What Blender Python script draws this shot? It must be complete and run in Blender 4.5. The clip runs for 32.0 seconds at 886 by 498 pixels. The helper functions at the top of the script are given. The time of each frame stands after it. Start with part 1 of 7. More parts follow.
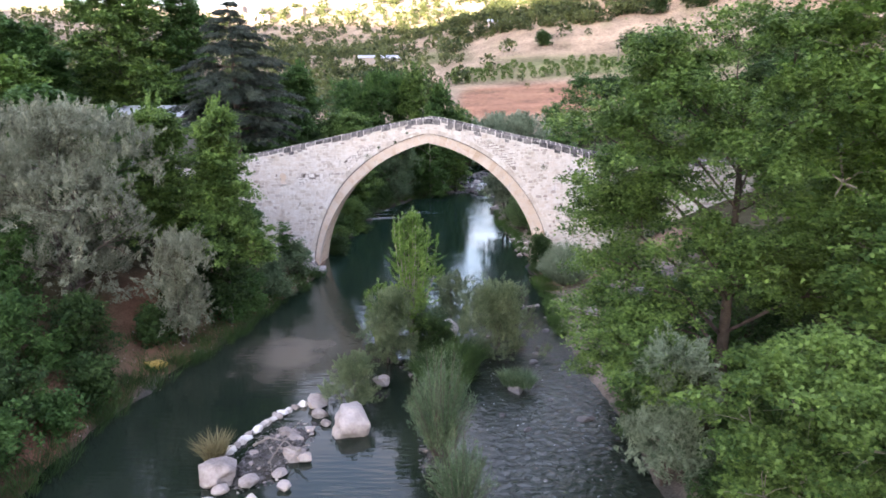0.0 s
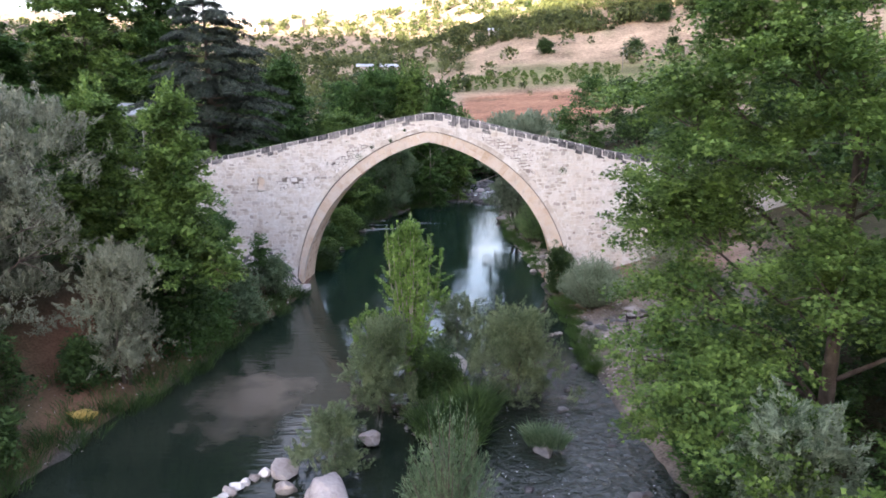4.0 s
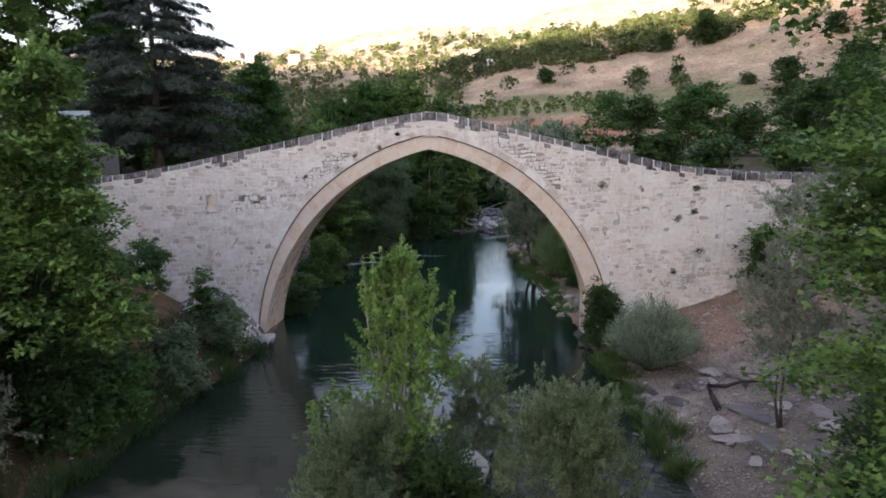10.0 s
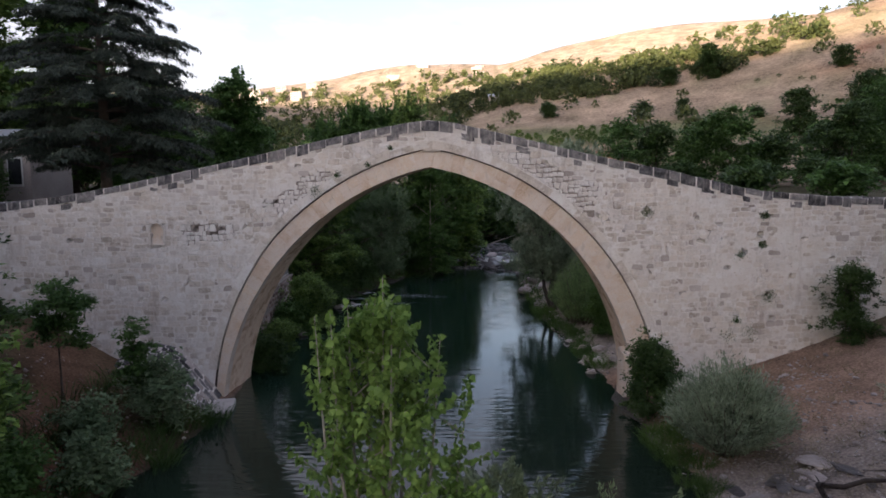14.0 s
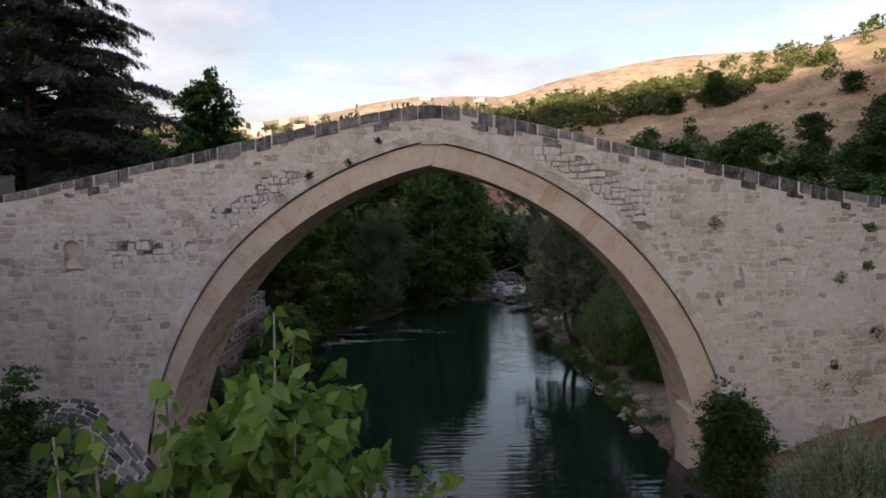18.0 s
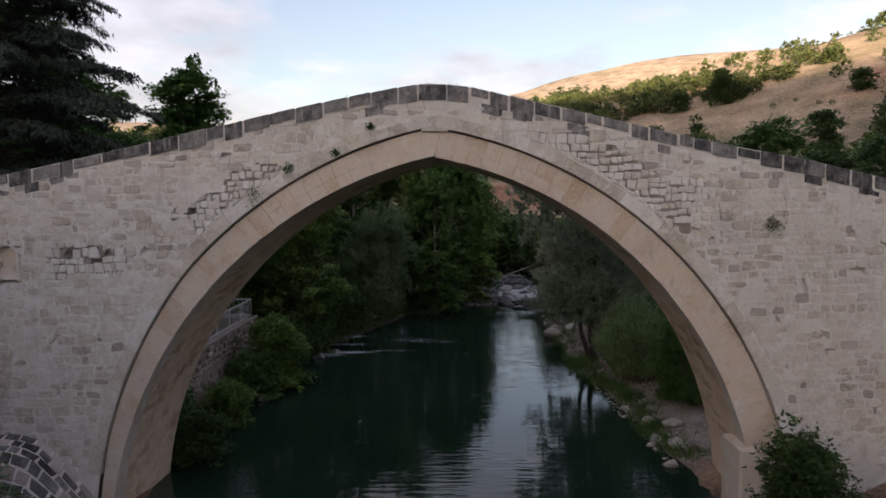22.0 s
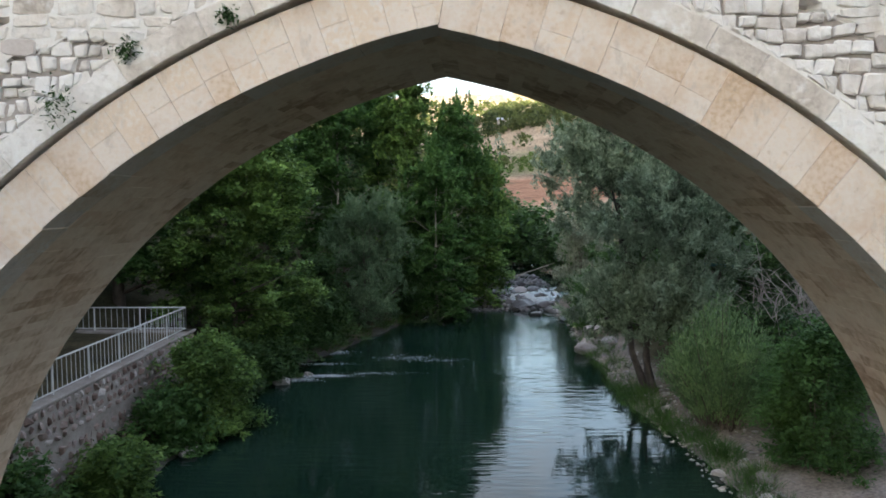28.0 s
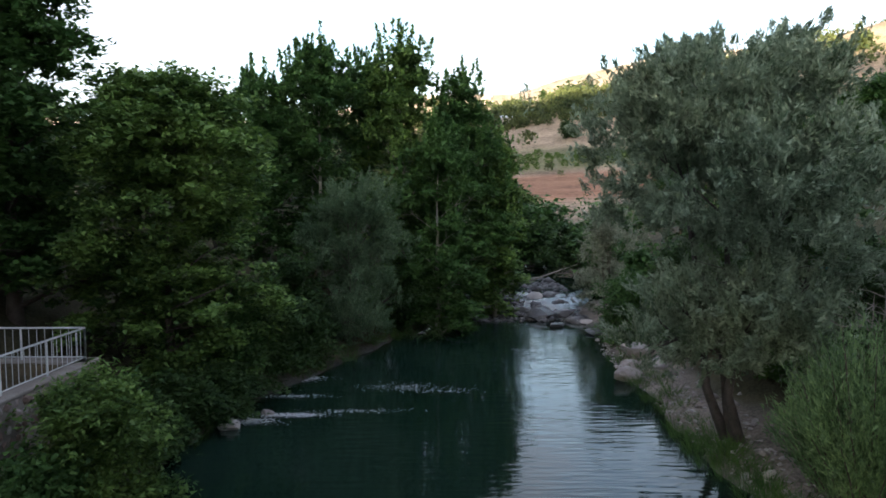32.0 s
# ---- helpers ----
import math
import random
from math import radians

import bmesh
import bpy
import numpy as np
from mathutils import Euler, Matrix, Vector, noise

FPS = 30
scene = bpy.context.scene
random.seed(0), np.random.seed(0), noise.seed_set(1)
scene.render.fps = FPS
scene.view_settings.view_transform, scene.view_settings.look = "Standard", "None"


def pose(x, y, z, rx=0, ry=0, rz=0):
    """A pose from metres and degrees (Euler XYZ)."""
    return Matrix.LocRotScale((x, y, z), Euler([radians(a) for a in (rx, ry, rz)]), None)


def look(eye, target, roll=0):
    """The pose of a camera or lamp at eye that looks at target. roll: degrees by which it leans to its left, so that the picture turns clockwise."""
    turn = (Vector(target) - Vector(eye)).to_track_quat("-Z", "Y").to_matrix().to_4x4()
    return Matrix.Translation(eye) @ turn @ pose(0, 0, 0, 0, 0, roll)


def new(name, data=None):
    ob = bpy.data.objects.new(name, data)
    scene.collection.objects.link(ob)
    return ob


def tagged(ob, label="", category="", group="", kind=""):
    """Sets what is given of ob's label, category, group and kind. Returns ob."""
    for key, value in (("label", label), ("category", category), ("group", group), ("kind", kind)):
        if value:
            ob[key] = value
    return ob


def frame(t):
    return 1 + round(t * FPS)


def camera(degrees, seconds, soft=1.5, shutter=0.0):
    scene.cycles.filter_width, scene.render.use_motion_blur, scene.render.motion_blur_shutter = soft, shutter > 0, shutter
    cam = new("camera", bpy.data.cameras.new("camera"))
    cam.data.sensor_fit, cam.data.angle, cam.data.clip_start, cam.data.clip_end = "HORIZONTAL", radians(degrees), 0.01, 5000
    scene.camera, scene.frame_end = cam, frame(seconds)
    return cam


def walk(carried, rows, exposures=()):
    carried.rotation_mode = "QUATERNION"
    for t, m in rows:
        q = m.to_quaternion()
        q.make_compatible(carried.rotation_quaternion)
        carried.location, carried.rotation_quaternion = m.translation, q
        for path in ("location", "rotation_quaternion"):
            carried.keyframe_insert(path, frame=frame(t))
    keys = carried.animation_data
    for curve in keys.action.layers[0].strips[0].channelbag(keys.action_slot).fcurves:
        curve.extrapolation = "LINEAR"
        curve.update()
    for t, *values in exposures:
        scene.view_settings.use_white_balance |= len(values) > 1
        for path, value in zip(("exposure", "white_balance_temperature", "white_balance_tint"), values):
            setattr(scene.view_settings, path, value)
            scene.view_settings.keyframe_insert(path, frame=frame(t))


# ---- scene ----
cam = camera(66.6, 32.0, soft=1.7)
METRES, EYE, TILT, LEAN, TURN = 62.0, 16.85, -13.5, 0.0, 0.0
ROWS = [
    (0.0, 0.0, 0.0, 0.0, 0.0, 0.0, -0.0),
    (0.5, -0.0005, 0.0178, -0.0002, -0.01, 0.02, -0.02),
    (1.0, -0.0011, 0.0355, -0.0001, -0.02, 0.07, -0.03),
    (1.5, -0.0019, 0.0531, 0.0005, -0.05, 0.13, -0.04),
    (2.0, -0.0025, 0.0705, 0.0013, -0.05, 0.22, -0.04),
    (2.5, -0.0031, 0.0877, 0.0021, -0.06, 0.37, -0.03),
    (3.0, -0.0039, 0.1051, 0.003, -0.07, 0.55, -0.03),
    (3.5, -0.0045, 0.1224, 0.0042, -0.07, 0.76, -0.02),
    (5.5, -0.0065, 0.1906, 0.0086, -0.1, 1.74, -0.06),
    (6.0, -0.0069, 0.2074, 0.0096, -0.13, 2.0, -0.05),
    (6.5, -0.0075, 0.2241, 0.0101, -0.14, 2.24, -0.03),
    (7.0, -0.008, 0.241, 0.0104, -0.15, 2.48, -0.02),
    (7.5, -0.0086, 0.2579, 0.0106, -0.18, 2.74, -0.04),
    (8.0, -0.0093, 0.2749, 0.0111, -0.2, 2.95, -0.01),
    (8.5, -0.0099, 0.2918, 0.0117, -0.22, 3.19, -0.01),
    (9.0, -0.0104, 0.3088, 0.0123, -0.24, 3.42, -0.01),
    (9.5, -0.0109, 0.3259, 0.013, -0.25, 3.66, 0.02),
    (10.0, -0.0115, 0.3429, 0.0137, -0.26, 3.88, 0.06),
    (10.5, -0.012, 0.3599, 0.0148, -0.27, 4.15, 0.05),
    (11.0, -0.0123, 0.3769, 0.0163, -0.27, 4.47, 0.05),
    (11.5, -0.0127, 0.3935, 0.0188, -0.27, 4.79, 0.05),
    (12.0, -0.013, 0.4105, 0.0214, -0.28, 5.17, 0.04),
    (12.5, -0.0132, 0.4276, 0.024, -0.25, 5.63, 0.06),
    (13.0, -0.0134, 0.4448, 0.0262, -0.22, 6.07, 0.05),
    (13.5, -0.0135, 0.4622, 0.0274, -0.2, 6.5, 0.05),
    (14.0, -0.0136, 0.4798, 0.0283, -0.19, 6.95, 0.05),
    (14.5, -0.0138, 0.4972, 0.0293, -0.16, 7.4, 0.04),
    (16.5, -0.0135, 0.5669, 0.0307, -0.0, 9.33, 0.19),
    (17.0, -0.0138, 0.5836, 0.0333, 0.01, 9.69, 0.19),
    (17.5, -0.0139, 0.5966, 0.0362, 0.05, 9.65, 0.18),
    (18.0, -0.014, 0.608, 0.0389, 0.09, 9.66, 0.16),
    (18.5, -0.0142, 0.6169, 0.041, 0.13, 9.64, 0.17),
    (19.0, -0.0145, 0.6249, 0.0428, 0.15, 9.63, 0.17),
    (19.5, -0.0147, 0.632, 0.0446, 0.19, 9.65, 0.18),
    (20.0, -0.015, 0.637, 0.0457, 0.21, 9.62, 0.16),
    (20.5, -0.0151, 0.6436, 0.0472, 0.23, 9.63, 0.16),
    (21.0, -0.0153, 0.6519, 0.049, 0.25, 9.64, 0.18),
    (21.5, -0.0154, 0.6618, 0.0513, 0.26, 9.62, 0.16),
    (22.0, -0.0154, 0.6726, 0.0539, 0.29, 9.62, 0.16),
    (22.5, -0.0155, 0.6845, 0.0567, 0.31, 9.63, 0.15),
    (23.0, -0.0158, 0.6973, 0.0598, 0.32, 9.63, 0.15),
    (23.5, -0.0161, 0.7106, 0.0632, 0.35, 9.61, 0.12),
    (24.0, -0.0164, 0.7244, 0.0666, 0.34, 9.6, 0.13),
    (24.5, -0.0167, 0.7387, 0.0697, 0.34, 9.61, 0.12),
    (25.0, -0.017, 0.7533, 0.073, 0.35, 9.6, 0.13),
    (25.5, -0.0174, 0.7681, 0.076, 0.36, 9.61, 0.12),
    (27.5, -0.0183, 0.8331, 0.0758, 0.34, 9.61, 0.1),
    (28.0, -0.0188, 0.8503, 0.0769, 0.34, 9.61, 0.1),
    (28.5, -0.0192, 0.8673, 0.0785, 0.33, 9.61, 0.1),
    (29.0, -0.0196, 0.8843, 0.0809, 0.34, 9.62, 0.1),
    (29.5, -0.0198, 0.9013, 0.0841, 0.37, 9.65, 0.09),
    (30.0, -0.0197, 0.9183, 0.0877, 0.42, 9.67, 0.08),
    (30.5, -0.0198, 0.9357, 0.0904, 0.45, 9.69, 0.1),
    (31.0, -0.02, 0.9538, 0.0928, 0.49, 9.7, 0.07),
    (31.5, -0.0201, 0.9724, 0.0956, 0.53, 9.69, 0.08),
    (32.0, -0.02, 0.9916, 0.0984, 0.55, 9.72, 0.09),
]
walk(cam, [(t, pose(0, 0, EYE, TILT, LEAN, TURN) @ pose(METRES * x, METRES * y, METRES * z, 90 + pitch, roll, yaw)) for t, x, y, z, yaw, pitch, roll in ROWS], exposures=[(0.0, 3.46, 5970, 21), (6.0, 3.14, 5980, 21), (10.0, 2.55, 6000, 19), (13.0, 2.06, 6060, 21), (19.0, 1.52, 6480, 20), (25.5, 1.52, 6450, 19), (28.0, 2.87, 5970, 6), (29.2, 3.36, 5960, 6), (30.2, 3.44, 5970, 7), (31.0, 2.78, 5950, 9), (32.0, 2.46, 5900, 9)])

# ---------- world, sun ----------
SUN_AZ, SUN_EL = -2.75, radians(5.5)     # azimuth of the sun from +y towards +x
world = bpy.data.worlds.new("sky")
scene.world = world
world.use_nodes = True
wn, wl = world.node_tree.nodes, world.node_tree.links
wn.clear()
w_out = wn.new("ShaderNodeOutputWorld")
w_bg = wn.new("ShaderNodeBackground")
w_sky = wn.new("ShaderNodeTexSky")
w_sky.sky_type, w_sky.sun_disc = "NISHITA", False
w_sky.sun_elevation, w_sky.sun_rotation = SUN_EL, SUN_AZ
w_sky.air_density, w_sky.dust_density, w_sky.ozone_density = 1.0, 1.5, 1.2
w_tc = wn.new("ShaderNodeTexCoord")
w_map = wn.new("ShaderNodeMapping")
w_map.inputs["Scale"].default_value = (1.0, 1.0, 2.8)
w_map.inputs["Location"].default_value = (0.35, 0.1, 0.16)
w_noise = wn.new("ShaderNodeTexNoise")
w_noise.inputs["Scale"].default_value, w_noise.inputs["Detail"].default_value, w_noise.inputs["Roughness"].default_value = 3.3, 12, 0.56
w_ramp = wn.new("ShaderNodeValToRGB")
w_ramp.color_ramp.elements[0].position, w_ramp.color_ramp.elements[1].position = 0.43, 0.55
w_mix = wn.new("ShaderNodeMix")
w_mix.data_type = "RGBA"
w_fac = wn.new("ShaderNodeMath")
w_fac.operation, w_fac.inputs[1].default_value = "MULTIPLY", 0.85
wl.new(w_tc.outputs["Generated"], w_map.inputs["Vector"])
wl.new(w_map.outputs[0], w_noise.inputs["Vector"])
wl.new(w_noise.outputs[0], w_ramp.inputs[0])
wl.new(w_ramp.outputs[0], w_fac.inputs[0])
wl.new(w_fac.outputs[0], w_mix.inputs[0])
w_clear = wn.new("ShaderNodeHueSaturation")
w_clear.inputs["Hue"].default_value, w_clear.inputs["Saturation"].default_value, w_clear.inputs["Value"].default_value = 0.518, 0.82, 0.80
wl.new(w_sky.outputs[0], w_clear.inputs["Color"])
wl.new(w_clear.outputs[0], w_mix.inputs[6])
w_hsv = wn.new("ShaderNodeHueSaturation")
w_hsv.inputs["Saturation"].default_value, w_hsv.inputs["Value"].default_value = 0.35, 0.55
w_add = wn.new("ShaderNodeVectorMath")
w_add.operation, w_add.inputs[1].default_value = "ADD", (0.96, 0.86, 0.90)
wl.new(w_sky.outputs[0], w_hsv.inputs["Color"])
w_tone = wn.new("ShaderNodeTexNoise")
w_tone.inputs["Scale"].default_value, w_tone.inputs["Detail"].default_value = 5.0, 6
w_range = wn.new("ShaderNodeMapRange")
w_range.inputs["From Min"].default_value, w_range.inputs["From Max"].default_value = 0.36, 0.64
w_range.inputs["To Min"].default_value, w_range.inputs["To Max"].default_value = 0.66, 1.06
w_shade = wn.new("ShaderNodeVectorMath")
w_shade.operation = "SCALE"
wl.new(w_map.outputs[0], w_tone.inputs["Vector"])
wl.new(w_tone.outputs[0], w_range.inputs["Value"])
wl.new(w_range.outputs[0], w_shade.inputs["Scale"])
wl.new(w_hsv.outputs[0], w_add.inputs[0])
wl.new(w_add.outputs[0], w_shade.inputs[0])
wl.new(w_shade.outputs[0], w_mix.inputs[7])
wl.new(w_mix.outputs[2], w_bg.inputs["Color"])
w_bg.inputs["Strength"].default_value = 0.15
wl.new(w_bg.outputs[0], w_out.inputs[0])

sun = new("sun", bpy.data.lights.new("sun", "SUN"))
sun.data.energy, sun.data.angle, sun.data.color = 4.2, radians(0.6), (1.0, 0.80, 0.54)
sdir = Vector((math.sin(SUN_AZ) * math.cos(SUN_EL), math.cos(SUN_AZ) * math.cos(SUN_EL), math.sin(SUN_EL)))
sun.matrix_world = look(sdir * 500, (0, 0, 0))


# ---------- materials ----------
def ramp_mat(name, stops, scale=1.5, rough=0.85, bump=0.25, bscale=18.0, piece=0.0, hue=None, spec=0.3, metallic=0.0, detail=8.0, bdist=0.03, stain=None):
    """A surface whose colour runs over stops by noise at two scales; piece: how much each piece differs in lightness."""
    m = bpy.data.materials.new(name)
    m.use_nodes = True
    n, l = m.node_tree.nodes, m.node_tree.links
    bs = n["Principled BSDF"]
    bs.inputs["Roughness"].default_value, bs.inputs["Metallic"].default_value = rough, metallic
    bs.inputs["Specular IOR Level"].default_value = spec
    geo = n.new("ShaderNodeNewGeometry")
    big, small = n.new("ShaderNodeTexNoise"), n.new("ShaderNodeTexNoise")
    for t, s in ((big, scale), (small, bscale)):
        t.inputs["Scale"].default_value, t.inputs["Detail"].default_value = s, detail
        l.new(geo.outputs["Position"], t.inputs["Vector"])
    mixv = n.new("ShaderNodeMath")
    mixv.operation = "MULTIPLY_ADD"
    mixv.inputs[1].default_value = 0.35
    l.new(small.outputs[0], mixv.inputs[0])
    sc = n.new("ShaderNodeMath")
    sc.operation, sc.inputs[1].default_value = "MULTIPLY", 0.65
    l.new(big.outputs[0], sc.inputs[0])
    l.new(sc.outputs[0], mixv.inputs[2])
    val = mixv.outputs[0]
    if piece:
        oi = n.new("ShaderNodeObjectInfo")
        add = n.new("ShaderNodeMath")
        add.operation = "ADD"
        l.new(oi.outputs["Random"], add.inputs[0])
        l.new(geo.outputs["Random Per Island"], add.inputs[1])
        fr = n.new("ShaderNodeMath")
        fr.operation = "FRACT"
        l.new(add.outputs[0], fr.inputs[0])
        sh = n.new("ShaderNodeMath")
        sh.operation, sh.inputs[1].default_value = "SUBTRACT", 0.5
        l.new(fr.outputs[0], sh.inputs[0])
        pm = n.new("ShaderNodeMath")
        pm.operation, pm.inputs[1].default_value = "MULTIPLY_ADD", piece
        l.new(sh.outputs[0], pm.inputs[0])
        l.new(val, pm.inputs[2])
        val = pm.outputs[0]
    rp = n.new("ShaderNodeValToRGB")
    els = rp.color_ramp.elements
    while len(els) < len(stops):
        els.new(0.5)
    for e, (p, c) in zip(els, stops):
        e.position, e.color = p, (*c, 1)
    l.new(val, rp.inputs[0])
    col = rp.outputs[0]
    if stain:                  # weather marks: rain streaks that run down the wall, and blotches
        for sc3, lo, hi, amount, tint in stain:
            mp = n.new("ShaderNodeMapping")
            mp.inputs["Scale"].default_value = sc3
            l.new(geo.outputs["Position"], mp.inputs["Vector"])
            sn = n.new("ShaderNodeTexNoise")
            sn.inputs["Scale"].default_value, sn.inputs["Detail"].default_value, sn.inputs["Roughness"].default_value = 1.0, 7, 0.62
            l.new(mp.outputs[0], sn.inputs["Vector"])
            mr = n.new("ShaderNodeMapRange")
            mr.inputs["From Min"].default_value, mr.inputs["From Max"].default_value, mr.inputs["To Max"].default_value = lo, hi, amount
            l.new(sn.outputs[0], mr.inputs["Value"])
            mx = n.new("ShaderNodeMix")
            mx.data_type = "RGBA"
            mx.inputs[7].default_value = (*tint, 1)
            l.new(mr.outputs[0], mx.inputs[0])
            l.new(col, mx.inputs[6])
            col = mx.outputs[2]
    l.new(col, bs.inputs["Base Color"])
    if bump:
        bp = n.new("ShaderNodeBump")
        bp.inputs["Strength"].default_value, bp.inputs["Distance"].default_value = bump, bdist
        l.new(small.outputs[0], bp.inputs["Height"])
        l.new(bp.outputs[0], bs.inputs["Normal"])
    return m


def leaf_mat(name, dark, light, rough=0.55, through_light=0.3, scale=0.6):
    m = bpy.data.materials.new(name)
    m.use_nodes = True
    n, l = m.node_tree.nodes, m.node_tree.links
    bs, out = n["Principled BSDF"], n["Material Output"]
    bs.inputs["Roughness"].default_value = rough
    bs.inputs["Specular IOR Level"].default_value = 0.25
    geo = n.new("ShaderNodeNewGeometry")
    nz = n.new("ShaderNodeTexNoise")
    nz.inputs["Scale"].default_value, nz.inputs["Detail"].default_value = scale, 3
    l.new(geo.outputs["Position"], nz.inputs["Vector"])
    av = n.new("ShaderNodeMath")
    av.operation, av.inputs[1].default_value = "MULTIPLY_ADD", 0.45
    l.new(geo.outputs["Random Per Island"], av.inputs[0])
    s2 = n.new("ShaderNodeMath")
    s2.operation, s2.inputs[1].default_value, s2.inputs[2].default_value = "MULTIPLY_ADD", 1.25, -0.40
    l.new(nz.outputs[0], s2.inputs[0])
    l.new(s2.outputs[0], av.inputs[2])
    rp = n.new("ShaderNodeValToRGB")
    rp.color_ramp.elements[0].color, rp.color_ramp.elements[1].color = (*dark, 1), (*light, 1)
    rp.color_ramp.elements[0].position, rp.color_ramp.elements[1].position = 0.15, 0.85
    l.new(av.outputs[0], rp.inputs[0])
    l.new(rp.outputs[0], bs.inputs["Base Color"])
    tr = n.new("ShaderNodeBsdfTranslucent")
    l.new(rp.outputs[0], tr.inputs["Color"])
    mx = n.new("ShaderNodeMixShader")
    mx.inputs[0].default_value = through_light
    l.new(bs.outputs[0], mx.inputs[1])
    l.new(tr.outputs[0], mx.inputs[2])
    l.new(mx.outputs[0], out.inputs["Surface"])
    return m


WALL_STAIN = [((1.6, 1.6, 0.30), 0.57, 0.72, 0.50, (0.36, 0.29, 0.235)), ((0.7, 0.7, 0.7), 0.57, 0.70, 0.32, (0.46, 0.405, 0.365)), ((5.0, 5.0, 6.5), 0.58, 0.68, 0.45, (0.40, 0.34, 0.30)), ((2.2, 2.2, 2.6), 0.56, 0.66, 0.6, (0.84, 0.82, 0.80))]
RING_STAIN = [((0.9, 0.9, 0.9), 0.54, 0.68, 0.5, (0.52, 0.36, 0.235)), ((2.6, 2.6, 1.2), 0.58, 0.70, 0.5, (0.36, 0.30, 0.255)), ((6.0, 6.0, 6.0), 0.58, 0.70, 0.4, (0.42, 0.34, 0.28))]
LIME = ramp_mat("limestone", [(0.20, (0.40, 0.345, 0.295)), (0.30, (0.55, 0.49, 0.43)), (0.40, (0.67, 0.605, 0.54)), (0.50, (0.72, 0.665, 0.61)), (0.60, (0.65, 0.61, 0.57)), (0.68, (0.77, 0.73, 0.69)), (0.82, (0.82, 0.80, 0.78))], 0.9, 0.92, 1.0, 9, 0.40, bdist=0.04, stain=WALL_STAIN)
FRESHLIME = ramp_mat("bare_limestone", [(0.22, (0.50, 0.44, 0.39)), (0.42, (0.70, 0.65, 0.61)), (0.7, (0.82, 0.79, 0.765))], 1.5, 0.9, 0.9, 9, 0.3, bdist=0.04)
GREYSTONE = ramp_mat("weathered_stone", [(0.25, (0.33, 0.28, 0.25)), (0.5, (0.50, 0.445, 0.41)), (0.8, (0.62, 0.565, 0.535))], 1.2, 0.9, 0.6, 14, 0.4)
RINGSTONE = ramp_mat("arch_stone", [(0.18, (0.36, 0.29, 0.245)), (0.28, (0.54, 0.40, 0.28)), (0.38, (0.66, 0.54, 0.44)), (0.50, (0.70, 0.62, 0.55)), (0.60, (0.68, 0.55, 0.43)), (0.68, (0.73, 0.66, 0.60)), (0.85, (0.76, 0.71, 0.67))], 0.7, 0.88, 0.5, 12, 0.24, bdist=0.02, stain=RING_STAIN)
SOFFIT = ramp_mat("soffit_stone", [(0.22, (0.30, 0.18, 0.11)), (0.36, (0.55, 0.375, 0.25)), (0.46, (0.74, 0.56, 0.41)), (0.56, (0.80, 0.64, 0.49)), (0.66, (0.70, 0.50, 0.35)), (0.82, (0.86, 0.75, 0.62))], 0.6, 0.9, 0.7, 6, 0.20, stain=RING_STAIN[:1], bdist=0.02)
MORTAR = ramp_mat("mortar", [(0.28, (0.60, 0.545, 0.495)), (0.45, (0.73, 0.685, 0.64)), (0.7, (0.81, 0.785, 0.76))], 0.8, 0.95, 0.8, 9, stain=WALL_STAIN)
BASALT = ramp_mat("dark_stone", [(0.32, (0.045, 0.043, 0.046)), (0.45, (0.11, 0.107, 0.112)), (0.57, (0.19, 0.18, 0.18)), (0.72, (0.34, 0.32, 0.31))], 3.0, 0.88, 0.9, 13, 0.26, stain=[((5.5, 5.5, 1.1), 0.54, 0.68, 0.55, (0.48, 0.43, 0.41)), ((2.0, 2.0, 1.4), 0.55, 0.70, 0.5, (0.44, 0.41, 0.39)), ((7.0, 7.0, 7.0), 0.60, 0.70, 0.5, (0.40, 0.38, 0.36))], bdist=0.03)
OLDMORTAR = ramp_mat("old_mortar", [(0.3, (0.24, 0.20, 0.175)), (0.7, (0.42, 0.375, 0.34))], 2, 0.95, 0.6, 18)
APRONSTONE = ramp_mat("dark_field_stone", [(0.30, (0.05, 0.048, 0.05)), (0.50, (0.13, 0.125, 0.13)), (0.72, (0.30, 0.28, 0.27))], 2.4, 0.88, 0.8, 11, 0.3)
CORE = ramp_mat("rubble_core", [(0.3, (0.12, 0.10, 0.09)), (0.7, (0.26, 0.22, 0.19))], 2, 0.95, 0.5, 12)
PAVING = ramp_mat("deck_paving", [(0.3, (0.22, 0.20, 0.18)), (0.7, (0.42, 0.38, 0.34))], 2, 0.9, 0.5, 9, 0.3)
ROCK = ramp_mat("river_rock", [(0.25, (0.20, 0.17, 0.155)), (0.5, (0.40, 0.355, 0.335)), (0.75, (0.55, 0.505, 0.48))], 1.3, 0.85, 0.8, 7, 0.3, bdist=0.06)
WETROCK = ramp_mat("wet_rock", [(0.25, (0.05, 0.045, 0.045)), (0.6, (0.13, 0.12, 0.12)), (0.85, (0.25, 0.23, 0.225))], 1.8, 0.35, 0.6, 9, 0.3, spec=0.5, bdist=0.05)
WALLSTONE = ramp_mat("rubble_wall_stone", [(0.22, (0.15, 0.10, 0.085)), (0.42, (0.31, 0.225, 0.19)), (0.62, (0.43, 0.35, 0.325)), (0.82, (0.62, 0.58, 0.55))], 1.4, 0.9, 0.5, 14, 0.5)
BARK = ramp_mat("bark", [(0.3, (0.07, 0.055, 0.045)), (0.7, (0.18, 0.145, 0.12))], 3, 0.95, 0.8, 22)
